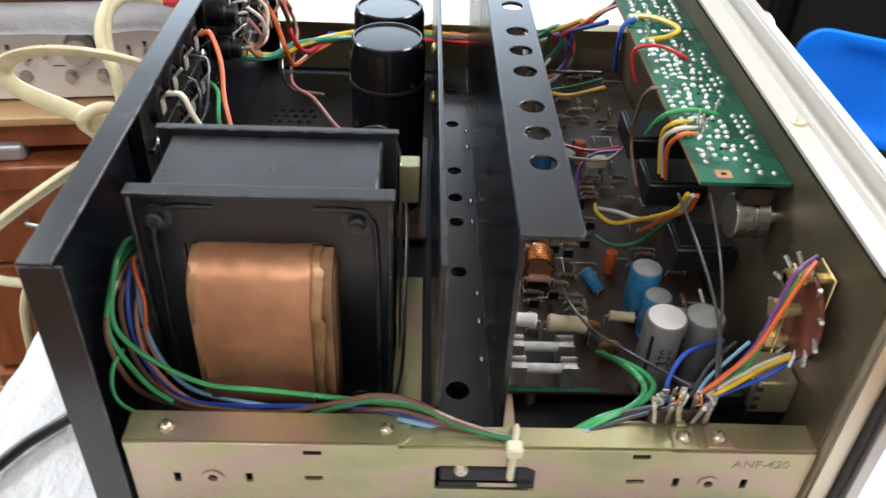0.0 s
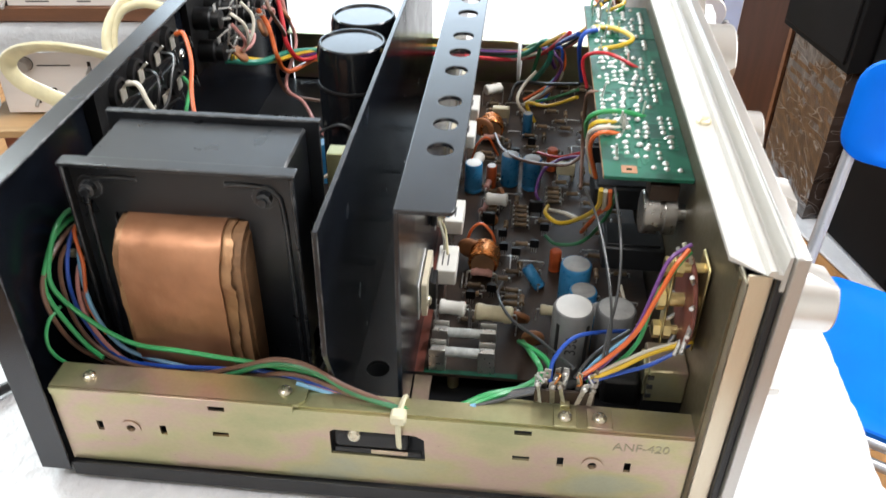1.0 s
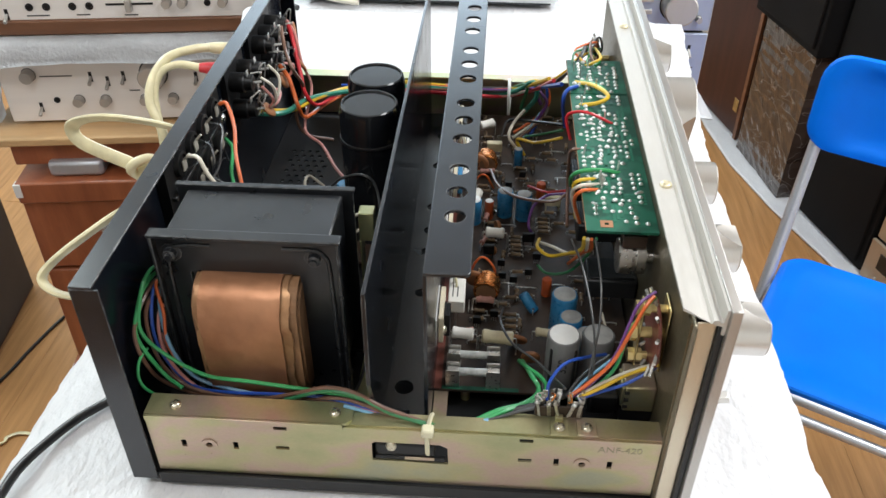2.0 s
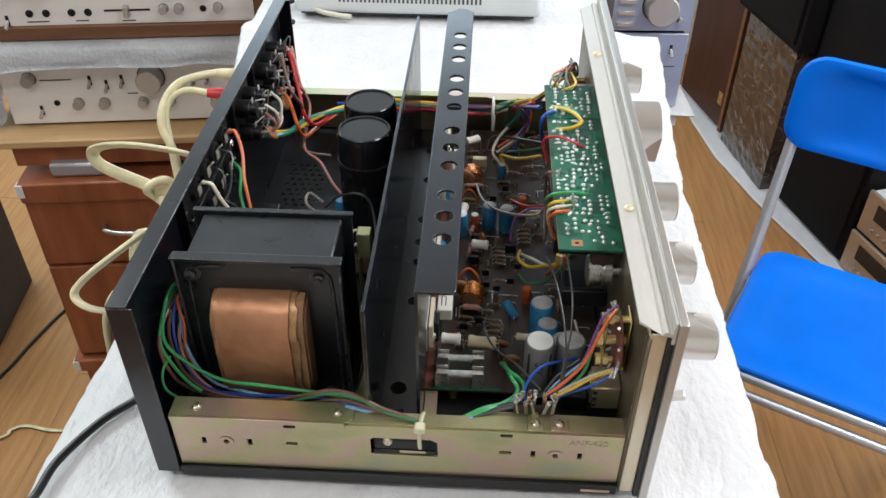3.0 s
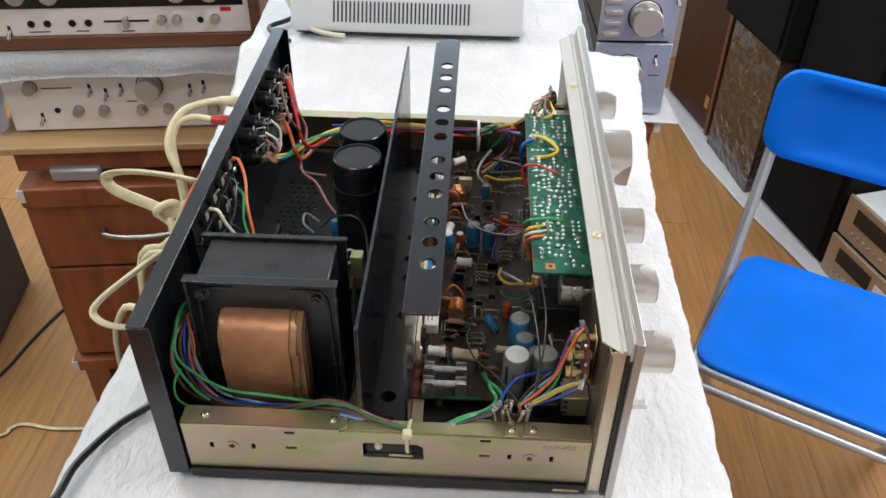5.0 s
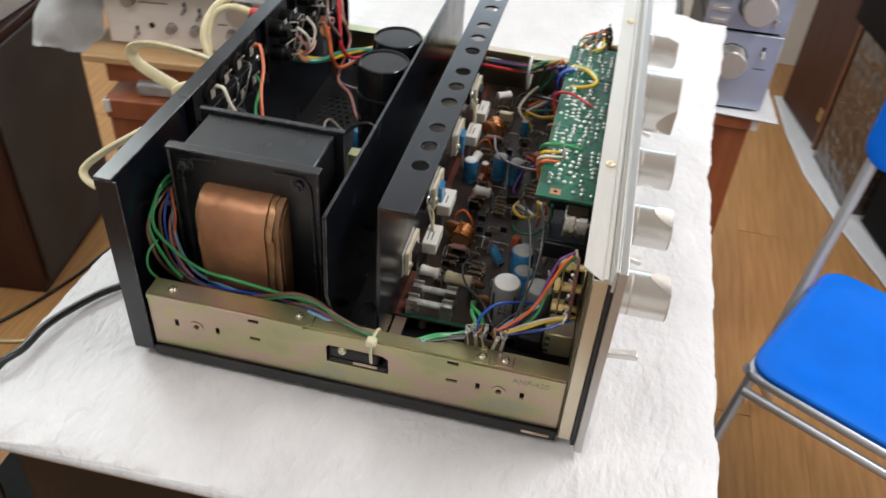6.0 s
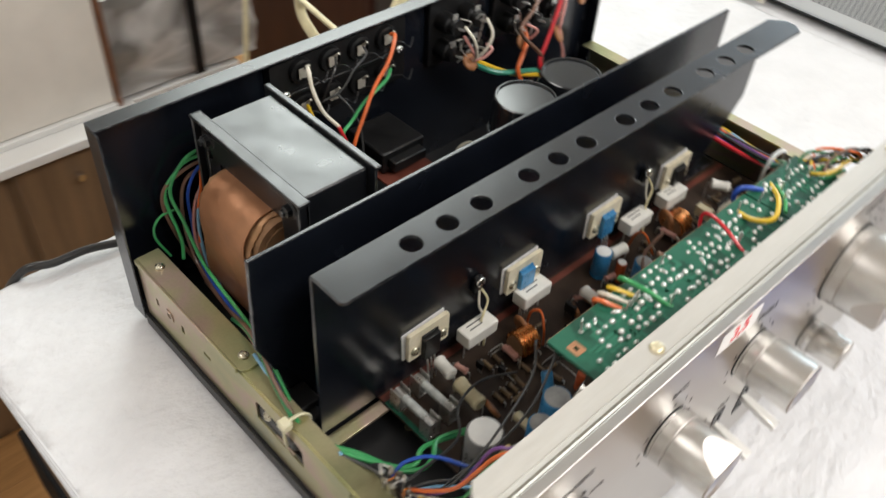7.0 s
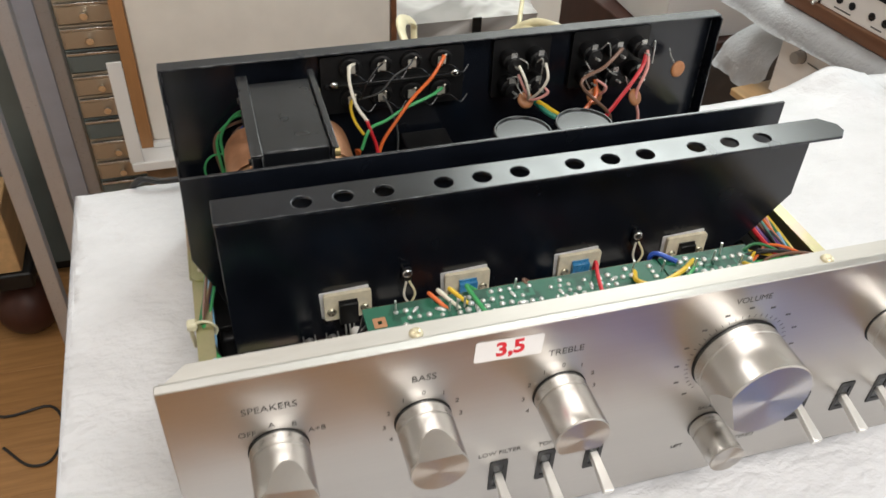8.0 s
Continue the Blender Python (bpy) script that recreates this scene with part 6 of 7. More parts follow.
# ---- leads plugged in behind the amplifier
tagged(part("speaker_lead", tube([(-0.001, 0.190, 0.118), (-0.030, 0.180, 0.133), (-0.066, 0.186, 0.132), (-0.096, 0.203, 0.116), (-0.094, 0.204, 0.102), (-0.064, 0.200, 0.090), (-0.046, 0.196, 0.086), (-0.030, 0.196, 0.096)], 0.0050, 10, 6, 0.42), "cream_cable"),
       "flat cream speaker lead looped behind the amplifier", "cable", "speaker leads")
tagged(part("speaker_lead", tube([(-0.001, 0.118, 0.116), (-0.018, 0.101, 0.121), (-0.036, 0.083, 0.115), (-0.055, 0.070, 0.103), (-0.060, 0.064, 0.095), (-0.050, 0.060, 0.089), (-0.030, 0.061, 0.086), (-0.001, 0.068, 0.080)], 0.0050, 10, 6, 0.42), "cream_cable"),
       "flat cream speaker lead looped behind the amplifier", "cable", "speaker leads")
knot = thing("cable_knot", "cream and orange leads tied in a knot", "cable", place=(-0.048, 0.194, 0.086))
part("loop", tube([(0.010 * math.cos(a), 0.004 * math.sin(2 * a), 0.010 * math.sin(a)) for a in [2 * math.pi * k / 10 for k in range(11)]], 0.0036, 8, 4), "cream_cable", knot)
part("tail", tube([(0, 0, -0.004), (0.006, -0.016, -0.020), (0.012, -0.030, -0.044), (0.000, -0.036, -0.070), (-0.020, -0.034, -0.0805), (-0.052, -0.024, -0.090), (-0.078, -0.01, -0.20), (-0.085, 0.0, -0.6)], 0.0034, 8, 6), "cream_cable", knot)
part("orange_lead", tube([(0.030, 0.020, 0.030), (0.018, 0.004, 0.012), (0.014, -0.020, -0.010), (0.020, -0.040, -0.026), (0.046, -0.060, -0.030)], 0.0036, 8, 6), "orange_red", knot, "orange lead")
pl = thing("phono_lead", "cream phono lead with a red and a cream plug", "cable")
part("red_plug", lathe([(0.0050, 0), (0.0054, 0.004), (0.0048, 0.010), (0.0052, 0.016), (0.0046, 0.026), (0.0034, 0.032)], (-0.0045, 0.3000, 0.1130), (-1, -0.10, 0.1), 16), "red_wire", pl, "red plug")
part("cream_plug", lathe([(0.0050, 0), (0.0054, 0.004), (0.0048, 0.010), (0.0052, 0.016), (0.0046, 0.026), (0.0034, 0.032)], (-0.0045, 0.3250, 0.1185), (-1, -0.10, 0.1), 16), "cream_cable", pl, "cream plug")
part("cord", tube([(-0.036, 0.2965, 0.1165), (-0.052, 0.2950, 0.1190), (-0.064, 0.2880, 0.1150), (-0.068, 0.2780, 0.1020), (-0.063, 0.2640, 0.0800), (-0.058, 0.250, 0.050), (-0.060, 0.244, 0.020), (-0.080, 0.246, 0.005), (-0.118, 0.25, -0.06), (-0.125, 0.26, -0.5)], 0.0031, 8, 6), "cream_cable", pl)
part("cord", tube([(-0.034, 0.3220, 0.1215), (-0.0445, 0.3135, 0.1235), (-0.060, 0.2995, 0.1228), (-0.0690, 0.2845, 0.1128), (-0.0700, 0.2715, 0.0985), (-0.0610, 0.2615, 0.0790), (-0.056, 0.250, 0.040), (-0.066, 0.246, 0.020), (-0.086, 0.252, 0.006), (-0.122, 0.256, -0.06), (-0.130, 0.27, -0.5)], 0.0036, 8, 6), "cream_cable", pl)
tagged(part("power_cord", tube([(-0.001, 0.075, 0.022), (-0.020, 0.073, 0.012), (-0.040, 0.058, 0.0050), (-0.055, 0.042, 0.0042), (-0.066, 0.022, 0.0042), (-0.0735, 0.002, 0.0042), (-0.076, -0.020, 0.0035), (-0.084, -0.040, 0.0005), (-0.098, -0.055, -0.040), (-0.104, -0.06, -0.14), (-0.11, -0.06, -0.5)], 0.0029, 8, 6), "black_wire"),
       "black mains cord running off the table", "cable")

# ---------------------------------------------------------------- things round the table


def hifi(name, x0, x1, y, z0, z1, depth, key, label, group="", wood=0.0, parts=()):
    """A hi-fi unit whose front faces -y; parts: (kind, x, z, radius)."""
    t = thing(name, label, "hi-fi", group, place=(x0, y, z0))
    w, h = x1 - x0, z1 - z0
    if wood:
        part("top_board", box(0, w, 0, depth, h - wood * 0.6, h, 0.003), "walnut", t, "walnut board")
        part("bottom_board", box(0, w, 0, depth, 0, wood, 0.003), "walnut", t, "walnut board")
        part("side_board", box(0, wood * 0.8, 0, depth, wood, h - wood * 0.6, 0.003), "walnut", t, "walnut board")
        part("side_board", box(w - wood * 0.8, w, 0, depth, wood, h - wood * 0.6, 0.003), "walnut", t, "walnut board")
        part("back", box(wood, w - wood, depth - 0.01, depth, wood, h - wood), "black_satin", t)
        part("front", box(wood * 0.8, w - wood * 0.8, 0.006, 0.012, wood, h - wood * 0.6, 0.001), key, t)
    else:
        part("case", box(0.004, w - 0.004, 0.008, depth, 0.008, h - 0.004, 0.002), "black_satin", t)
        part("front", box(0, w, 0, 0.0078, 0.004, h, 0.0015), key, t)
    f = 0.006 if wood else 0.0
    for kind, x, z, r in parts:
        p = (x - x0, f, z - z0)
        if kind == "knob":
            part("knob", lathe([(r * 1.05, 0), (r, 0.002), (r, r * 0.9 + 0.006), (r * 0.92, r * 0.9 + 0.008), (r * 0.05, r * 0.9 + 0.008)], p, (0, -1, 0), 24), "knob_metal", t)
            part("gap", lathe([(r * 1.12, 0), (r * 1.12, 0.0005)], p, (0, -1, 0), 24), "black_plastic", t)
        elif kind == "jack":
            part("jack", lathe([(r, 0), (r, 0.002), (r * 0.6, 0.0022), (r * 0.5, 0.0008)], p, (0, -1, 0), 16), "black_plastic", t)
        elif kind == "lever":
            part("slot", box(p[0] - 0.003, p[0] + 0.003, f - 0.0006, f + 0.001, p[2] - 0.010, p[2] + 0.010), "black_plastic", t)
            part("lever", lathe([(0.0024, 0), (0.0036, 0.018), (0.003, 0.020)], (p[0], f, p[2]), (0, -1, -0.5), 10), "knob_metal", t)
        elif kind == "slider":
            part("track", box(p[0] - r, p[0] + r, f - 0.0006, f + 0.001, p[2] - 0.002, p[2] + 0.002), "black_plastic", t)
            part("slider", box(p[0] - 0.005, p[0] + 0.005, f - 0.014, f - 0.0007, p[2] - 0.011, p[2] + 0.011, 0.001), "knob_metal", t)
        elif kind == "button":
            part("button", box(p[0] - r, p[0] + r, f - 0.006, f - 0.0002, p[2] - 0.004, p[2] + 0.004, 0.0008), "knob_metal", t)
        elif kind == "print":
            part("print", box(p[0] - r, p[0] + r, f - 0.0005, f - 0.0001, p[2] - 0.0012, p[2] + 0.0012), "ink_grey", t)
        elif kind == "dark_panel":
            part("dark_panel", box(p[0] - r, p[0] + r, f - 0.0015, f - 0.0002, p[2] - 0.042, p[2] + 0.042, 0.0004), "black_gloss", t, "black glossy upper panel")
        elif kind == "red_print":
            part("print", box(p[0] - r, p[0] + r, f - 0.0005, f - 0.0001, p[2] - 0.004, p[2] + 0.004), "ink_red", t)
    return t


# the furniture further off is drawn at 1 / FAR of its size round the point HUB and brought to full size below
FAR, HUB = 1.15, Vector((0.223, -0.348, 0.487))
F0 = HUB.z - (HUB.z - FLOOR) / FAR
before = set(scene.objects)

# low desk with hi-fi on it
LEG = -0.0917  # the desk stands that much lower than its own origin
desk = thing("desk", "low reddish wooden desk with a pale wooden top", "desk", place=(-0.8, 0.94, F0))
part("desktop", box(0.055, 0.78, 0.0, 0.46, 0.651, 0.668, 0.003), "light_wood", desk, "pale beech desktop")
part("back_panel", box(0.10, 0.76, 0.36, 0.38, LEG, 0.651), "red_wood", desk)
part("apron", box(0.09, 0.77, 0.02, 0.04, 0.60, 0.651, 0.002), "red_wood", desk)
part("side_panel", box(0.74, 0.76, 0.02, 0.36, LEG, 0.60), "red_wood", desk)
ped = thing("drawer_unit", "reddish wooden drawer unit with a bowed metal handle under the desk", "drawer unit", place=(-0.8, 0.94, F0))
part("top", box(0.088, 0.50, -0.015, 0.34, 0.530, 0.578, 0.004), "red_wood", ped)
part("body", box(0.082, 0.48, 0.012, 0.34, 0.078, 0.530, 0.002), "red_wood", ped)
dr = part("drawer", box(0.086, 0.474, 0.0, 0.0118, 0.36, 0.526, 0.003), "red_wood", ped)
part("handle", tube([(0.235, 0.0, 0.461), (0.24, -0.018, 0.459), (0.28, -0.026, 0.456), (0.34, -0.026, 0.456), (0.385, -0.018, 0.459), (0.39, 0.0, 0.461)], 0.006, 8, 6), "steel", dr, "bowed metal handle")
part("drawer", box(0.086, 0.474, 0.0, 0.0118, 0.086, 0.352, 0.003), "red_wood", ped)
part("plinth", box(0.070, 0.50, -0.015, 0.34, 0.040, 0.078, 0.004), "red_wood", ped)
part("foot", box(0.085, 0.145, 0.0, 0.06, LEG, 0.040, 0.003), "red_wood", ped)
part("foot", box(0.42, 0.48, 0.0, 0.06, LEG, 0.040, 0.003), "red_wood", ped)
part("foot", box(0.085, 0.48, 0.28, 0.34, LEG, 0.040, 0.003), "red_wood", ped)
for x, z in ((0.087, 0.546), (0.069, 0.045)):
    part("tape", box(x, x + 0.014, -0.0165, 0.002, z, z + 0.030, 0.001), "white_board", ped, "scrap of white tape on the corner")
tagged(part("plastic_tray", join(box(-0.645, -0.540, 0.945, 1.05, F0 + 0.5785, F0 + 0.612, 0.008, 2)), "tube_grey"), "grey plastic tray on the drawer unit", "tray")
hifi("silver_amplifier", -0.705, -0.235, 1.0, -0.330, -0.164, 0.33, "silver_panel", "silver stereo amplifier with round knobs on the desk",
     parts=[("knob", -0.649, -0.228, 0.012), ("lever", -0.643, -0.296, 0), ("jack", -0.610, -0.281, 0.006), ("knob", -0.568, -0.282, 0.0095), ("knob", -0.518, -0.283, 0.0095), ("knob", -0.443, -0.283, 0.0090),
            ("knob", -0.390, -0.282, 0.0090), ("knob", -0.418, -0.231, 0.024), ("lever", -0.536, -0.235, 0), ("lever", -0.506, -0.245, 0), ("lever", -0.475, -0.235, 0), ("lever", -0.340, -0.240, 0), ("lever", -0.312, -0.233, 0),
            ("knob", -0.300, -0.286, 0.011), ("print", -0.60, -0.232, 0.03), ("print", -0.46, -0.265, 0.01)])
cover = bmesh.new()
nx = 60
rows = [(1.36, -0.1528), (1.02, -0.1528), (0.990, -0.1529), (0.976, -0.1545), (0.967, -0.160), (0.961, -0.169), (0.957, -0.180), (0.955, -0.190)]
grid = []
for j, (yy, zz) in enumerate(rows):
    line = []
    for i in range(nx + 1):
        xx = -0.86 + 0.80 * i / nx
        low = max(0.0, (j - 2) / 5)
        dip = (0.007 * noise.noise(Vector((xx * 5, j * 0.3, 1))) + 0.004 * noise.noise(Vector((xx * 14, j * 0.3, 4)))) * low
        line.append(cover.verts.new((xx, yy + 0.014 * noise.noise(Vector((xx * 9, 2, j * 0.3))) * low, zz + dip - max(0.0, xx + 0.190) * (0.55 + 0.25 * low))))
    grid.append(line)
for a, b in zip(grid, grid[1:]):
    for i in range(nx):
        cover.faces.new((a[i], a[i + 1], b[i + 1], b[i]))
bmesh.ops.solidify(cover, geom=cover.faces[:], thickness=0.003)
for f in cover.faces:
    f.smooth = True
tagged(part("foam_cover", cover, "foam_sheet"), "white foam sheet hanging over the silver amplifier", "foam sheet")
hifi("wooden_receiver", -0.735, -0.180, 1.0, -0.152, 0.060, 0.36, "silver_panel", "silver receiver in a walnut case standing on white foam", wood=0.028,
     parts=[(k_, x_, z_ + 0.022, r_) for k_, x_, z_, r_ in (("lever", -0.655, -0.135, 0), ("jack", -0.612, -0.122, 0.007), ("jack", -0.582, -0.122, 0.007), ("jack", -0.536, -0.122, 0.007), ("jack", -0.506, -0.122, 0.007), ("slider", -0.435, -0.120, 0.042), ("knob", -0.368, -0.118, 0.008),
            ("knob", -0.340, -0.118, 0.008), ("jack", -0.296, -0.120, 0.006), ("knob", -0.268, -0.118, 0.008), ("red_print", -0.246, -0.100, 0.010), ("print", -0.60, -0.138, 0.02), ("print", -0.52, -0.138, 0.012), ("print", -0.435, -0.140, 0.012),
            ("dark_panel", -0.457, -0.050, 0.245), ("knob", -0.62, -0.06, 0.018), ("knob", -0.56, -0.06, 0.018), ("knob", -0.33, -0.06, 0.018), ("knob", -0.27, -0.06, 0.018))])

# bluish silver amplifiers on a reddish cabinet
cab = thing("low_cabinet", "reddish wooden cabinet with taped corners", "cabinet", place=(0.40, 1.18, F0))
part("top", box(0.0, 0.160, 0.0, 0.40, 0.568, 0.598, 0.003), "red_wood", cab)
part("body", box(0.01, 0.148, 0.012, 0.40, 0.0, 0.568, 0.002), "red_wood", cab)
part("tape", box(0.146, 0.1615, -0.0015, 0.012, 0.570, 0.5985, 0.001), "white_board", cab, "scrap of white tape on the corner")
foam("foam_sheet", [(0.395, 1.175), (0.596, 1.165), (0.588, 1.50), (0.395, 1.50)], -0.3985, "white foam sheet on the reddish cabinet", cell=0.02)
blue_parts = [("knob", 0.491, -0.168, 0.032), ("knob", 0.535, -0.197, 0.006)] + [("button", 0.425, -0.135 - 0.024 * k, 0.017) for k in range(4)] + [("lever", 0.553, -0.13, 0)]
hifi("bluish_amplifier", 0.40, 0.560, 1.2, -0.226, -0.06, 0.26, "blue_silver", "bluish silver amplifier with a large knob", "bluish amplifiers", parts=blue_parts)
hifi("bluish_amplifier", 0.40, 0.560, 1.2, -0.3965, -0.228, 0.26, "blue_silver", "bluish silver amplifier under another one", "bluish amplifiers", parts=[("knob", 0.468, -0.285, 0.030), ("lever", 0.528, -0.262, 0), ("print", 0.53, -0.30, 0.012)])


def speaker(name, x0, x1, y0, y1, z0, z1, body, cloth, label, face="x-", group=""):
    """A loudspeaker with a set-in cloth front."""
    t = thing(name, label, "loudspeaker", group, place=((x0 + x1) / 2, (y0 + y1) / 2, z0))
    w, d, h = (x1 - x0) / 2, (y1 - y0) / 2, z1 - z0
    part("cabinet", box(-w, w, -d, d, 0, h, 0.004), body, t)
    m = 0.022
    if face == "x-":
        part("grille", box(-w - 0.010, -w - 0.0005, -d + m, d - m, m, h - m, 0.004), cloth, t)
    elif face == "x+":
        part("grille", box(w + 0.0005, w + 0.010, -d + m, d - m, m, h - m, 0.004), cloth, t)
    else:
        part("grille", box(-w + m, w - m, -d - 0.010, -d - 0.0005, m, h - m, 0.004), cloth, t)
    return t


# folding chair
chair = thing("folding_chair", "bright blue plastic folding chair with grey metal tubes", "chair", place=(0.537, 0.690, F0))
chair.rotation_euler = (0, 0, radians(-30))
SEAT = 0.45


def seat_mesh(w, d):
    outline = rrect(0, 0, w, d, 0.045, 6)
    cx, cy = w / 2, d / 2
    bm = bmesh.new()
    rings = []
    for s, dz in ((1.0, -0.014), (1.0, -0.003), (0.985, 0.0), (0.93, 0.001), (0.80, 0.0), (0.74, -0.004), (0.5, -0.007), (0.1, -0.008)):
        rings.append([bm.verts.new((cx + (x - cx) * s, cy + (y - cy) * s, dz)) for x, y in outline])
    for a, b in zip(rings, rings[1:]):
        for k in range(len(a)):
            bm.faces.new((a[k], a[(k + 1) % len(a)], b[(k + 1) % len(b)], b[k]))
    bm.faces.new(rings[-1])
    bm.faces.new(rings[0][::-1])
    bmesh.ops.recalc_face_normals(bm, faces=bm.faces[:])
    return shade(bm, 40)


seat = part("seat", seat_mesh(0.40, 0.34), "blue_plastic", chair)
seat.location = (0, 0, SEAT)
back = part("backrest", moved(seat_mesh(0.42, 0.165), pose(0, 0, 0, 84, 0, 0)), "blue_plastic", chair)
back.location = (-0.034, 0.362, SEAT + 0.202)
for x in (-0.012, 0.386):
    part("frame_tube", tube([(x, 0.390, SEAT + 0.35), (x, 0.372, SEAT + 0.20), (x, 0.21, SEAT - 0.08), (x, -0.02, 0.10), (x, -0.06, 0.011)], 0.0105, 10, 5), "tube_grey", chair)
    part("rear_leg", tube([(x * 0.94 + 0.012, 0.02, SEAT - 0.025), (x * 0.94 + 0.012, 0.22, 0.22), (x * 0.94 + 0.012, 0.40, 0.011)], 0.0095, 10, 4), "tube_grey", chair)
part("seat_rail", tube([(0.004, 0.28, SEAT - 0.018), (0.004, 0.06, SEAT - 0.018), (0.012, 0.012, SEAT - 0.018), (0.05, 0.002, SEAT - 0.018), (0.35, 0.002, SEAT - 0.018), (0.388, 0.012, SEAT - 0.018), (0.396, 0.06, SEAT - 0.018), (0.396, 0.28, SEAT - 0.018)], 0.0085, 10, 5), "tube_grey", chair)
part("cross_bar", rod((0.012, -0.012, SEAT - 0.042), (0.388, -0.012, SEAT - 0.042), 0.008), "tube_grey", chair)
part("cross_bar", rod((0.012, -0.052, 0.04), (0.388, -0.052, 0.04), 0.008), "tube_grey", chair)
for x in (0.02, 0.38):
    part("pivot", rod((x - 0.022, 0.20, SEAT - 0.045), (x + 0.022, 0.20, SEAT - 0.045), 0.005, 10), "chrome", chair)

grow = Matrix.Translation(HUB) @ Matrix.Scale(FAR, 4) @ Matrix.Translation(-HUB)


def settled(centre, dx, dy, turn, size):
    """A group of furniture turned and sized round a point of the floor."""
    c = Vector((*centre, FLOOR))
    return Matrix.Translation(c + Vector((dx, dy, 0))) @ Matrix.Rotation(radians(turn), 4, "Z") @ Matrix.Scale(size, 4) @ Matrix.Translation(-c)


NEARER = Vector((0.195, -0.328, 0.473))
DESK, CABINET, CHAIR = Matrix.Translation(NEARER) @ Matrix.Scale(0.944, 4) @ Matrix.Translation(-NEARER) @ settled((-0.643, 1.174), 0.0065, 0.0642, 7.22, 0.956), settled((0.583, 1.418), 0.053, 0.090, 2.3, 0.9774), settled((0.723, 1.125), 0.0531, -0.0074, 1.63, 1.02)
GROUPS = dict(desk=DESK, drawer_unit=DESK, plastic_tray=DESK, silver_amplifier=DESK, foam_cover=DESK, wooden_receiver=DESK, low_cabinet=CABINET, foam_sheet=CABINET,
              bluish_amplifier=CABINET, folding_chair=CHAIR)
for ob in [o for o in scene.objects if o not in before and o.parent is None]:
    ob.matrix_basis = GROUPS[ob.name.split(".")[0]] @ grow @ ob.matrix_basis

# dark loudspeaker by the desk with a white carton on it, and a foam flap
box_speaker = speaker("dark_speaker", -1.634, -1.134, 1.068, 1.536, FLOOR, -0.503, "dark_vinyl", "dark_cloth", "dark brown loudspeaker with a brown cloth front", "x+")
box_speaker.rotation_euler = (0, 0, radians(6.8))
tagged(part("white_carton", box(-1.48, -1.155, 1.115, 1.480, -0.5025, -0.300, 0.003), "white_board"), "plain white carton on the dark loudspeaker", "carton")
flap = bmesh.new()
sheet = []
for i in range(25):
    x = -0.775 - 0.185 * i / 24
    top_, low_ = -0.300 - 0.40 * max(0.0, -0.80 - x), -0.405 - 0.058 * min(1.0, (-0.775 - x) / 0.06) - 0.006 * noise.noise(Vector((x * 40, 0, 3)))
    sheet.append([flap.verts.new((x, 1.142 + 0.10 * (1 - j / 8) ** 3 + 0.012 * noise.noise(Vector((x * 22, j * 0.3, 1))), top_ + (low_ - top_) * j / 8)) for j in range(9)])
for p, q in zip(sheet, sheet[1:]):
    for j in range(8):
        flap.faces.new((p[j], p[j + 1], q[j + 1], q[j]))
bmesh.ops.solidify(flap, geom=flap.faces[:], thickness=0.003)
shade(flap, 60)
tagged(part("foam_flap", flap, "foam_sheet"), "white foam hanging down beside the silver amplifier", "foam sheet")

# loudspeakers and tape decks in a row along a strip of foam
foam("foam_sheet", [(1.385, 1.47), (1.595, 1.50), (1.30, 2.97), (1.005, 2.97), (1.028, 2.66), (1.067, 2.398), (1.148, 2.110), (1.255, 1.820)], FLOOR + 0.010, "white foam strip on the floor under the loudspeakers", cell=0.02, thick=0.006)


def row_speaker(name, corner, turn, length, depth, h, body, cloth, label):
    """A loudspeaker that faces the aisle; corner is its near bottom corner there."""
    t = thing(name, label, "loudspeaker", place=corner)
    t.rotation_euler = (0, 0, radians(turn))
    part("cabinet", box(0.010, depth, 0, length, 0, h, 0.004), body, t)
    part("grille", box(0.0, 0.0095, 0.020, length - 0.020, 0.022, h - 0.022, 0.004), cloth, t)
    return t


ROWZ = FLOOR + 0.0115
sp = row_speaker("tall_speaker", (1.117, 2.570, ROWZ), 14, 0.385, 0.36, 1.42, "dark_vinyl", "dark_vinyl", "tall dark brown wooden loudspeaker")
part("badge", box(-0.003, -0.0002, 0.030, 0.060, 0.100, 0.150, 0.001), "brass", sp)
part("edge_strip", box(-0.002, 0.0098, 0.0, 0.0195, 0.0, 1.42, 0.001), "walnut", sp, "reddish edge strip")
wrapped = thing("wrapped_speaker", "brown loudspeaker wrapped in creased clear plastic film", "loudspeaker", place=(1.176, 2.177, ROWZ))
wrapped.rotation_euler = (0, 0, radians(10.5))
part("cabinet", box(0.008, 0.34, 0.008, 0.340, 0, 0.512, 0.003), "dark_vinyl", wrapped)
wrap = bmesh.new()
bmesh.ops.create_cube(wrap, size=1, matrix=Matrix.Translation((0.174, 0.174, 0.261)) @ Matrix.Diagonal((0.348, 0.348, 0.520, 1)))
bmesh.ops.subdivide_edges(wrap, edges=wrap.edges[:], cuts=26, use_grid_fill=True)
for v in wrap.verts:
    q = v.co.copy()
    k = noise.noise(Vector((q.x * 8, q.y * 9, q.z * 34))) * 0.004 + noise.noise(Vector((q.x * 25 + 3, q.y * 30, q.z * 60))) * 0.0025
    if abs(q.x - 0.174) > 0.17:
        v.co.x += k
    if abs(q.y - 0.174) > 0.17:
        v.co.y += k
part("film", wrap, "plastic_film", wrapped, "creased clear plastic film")
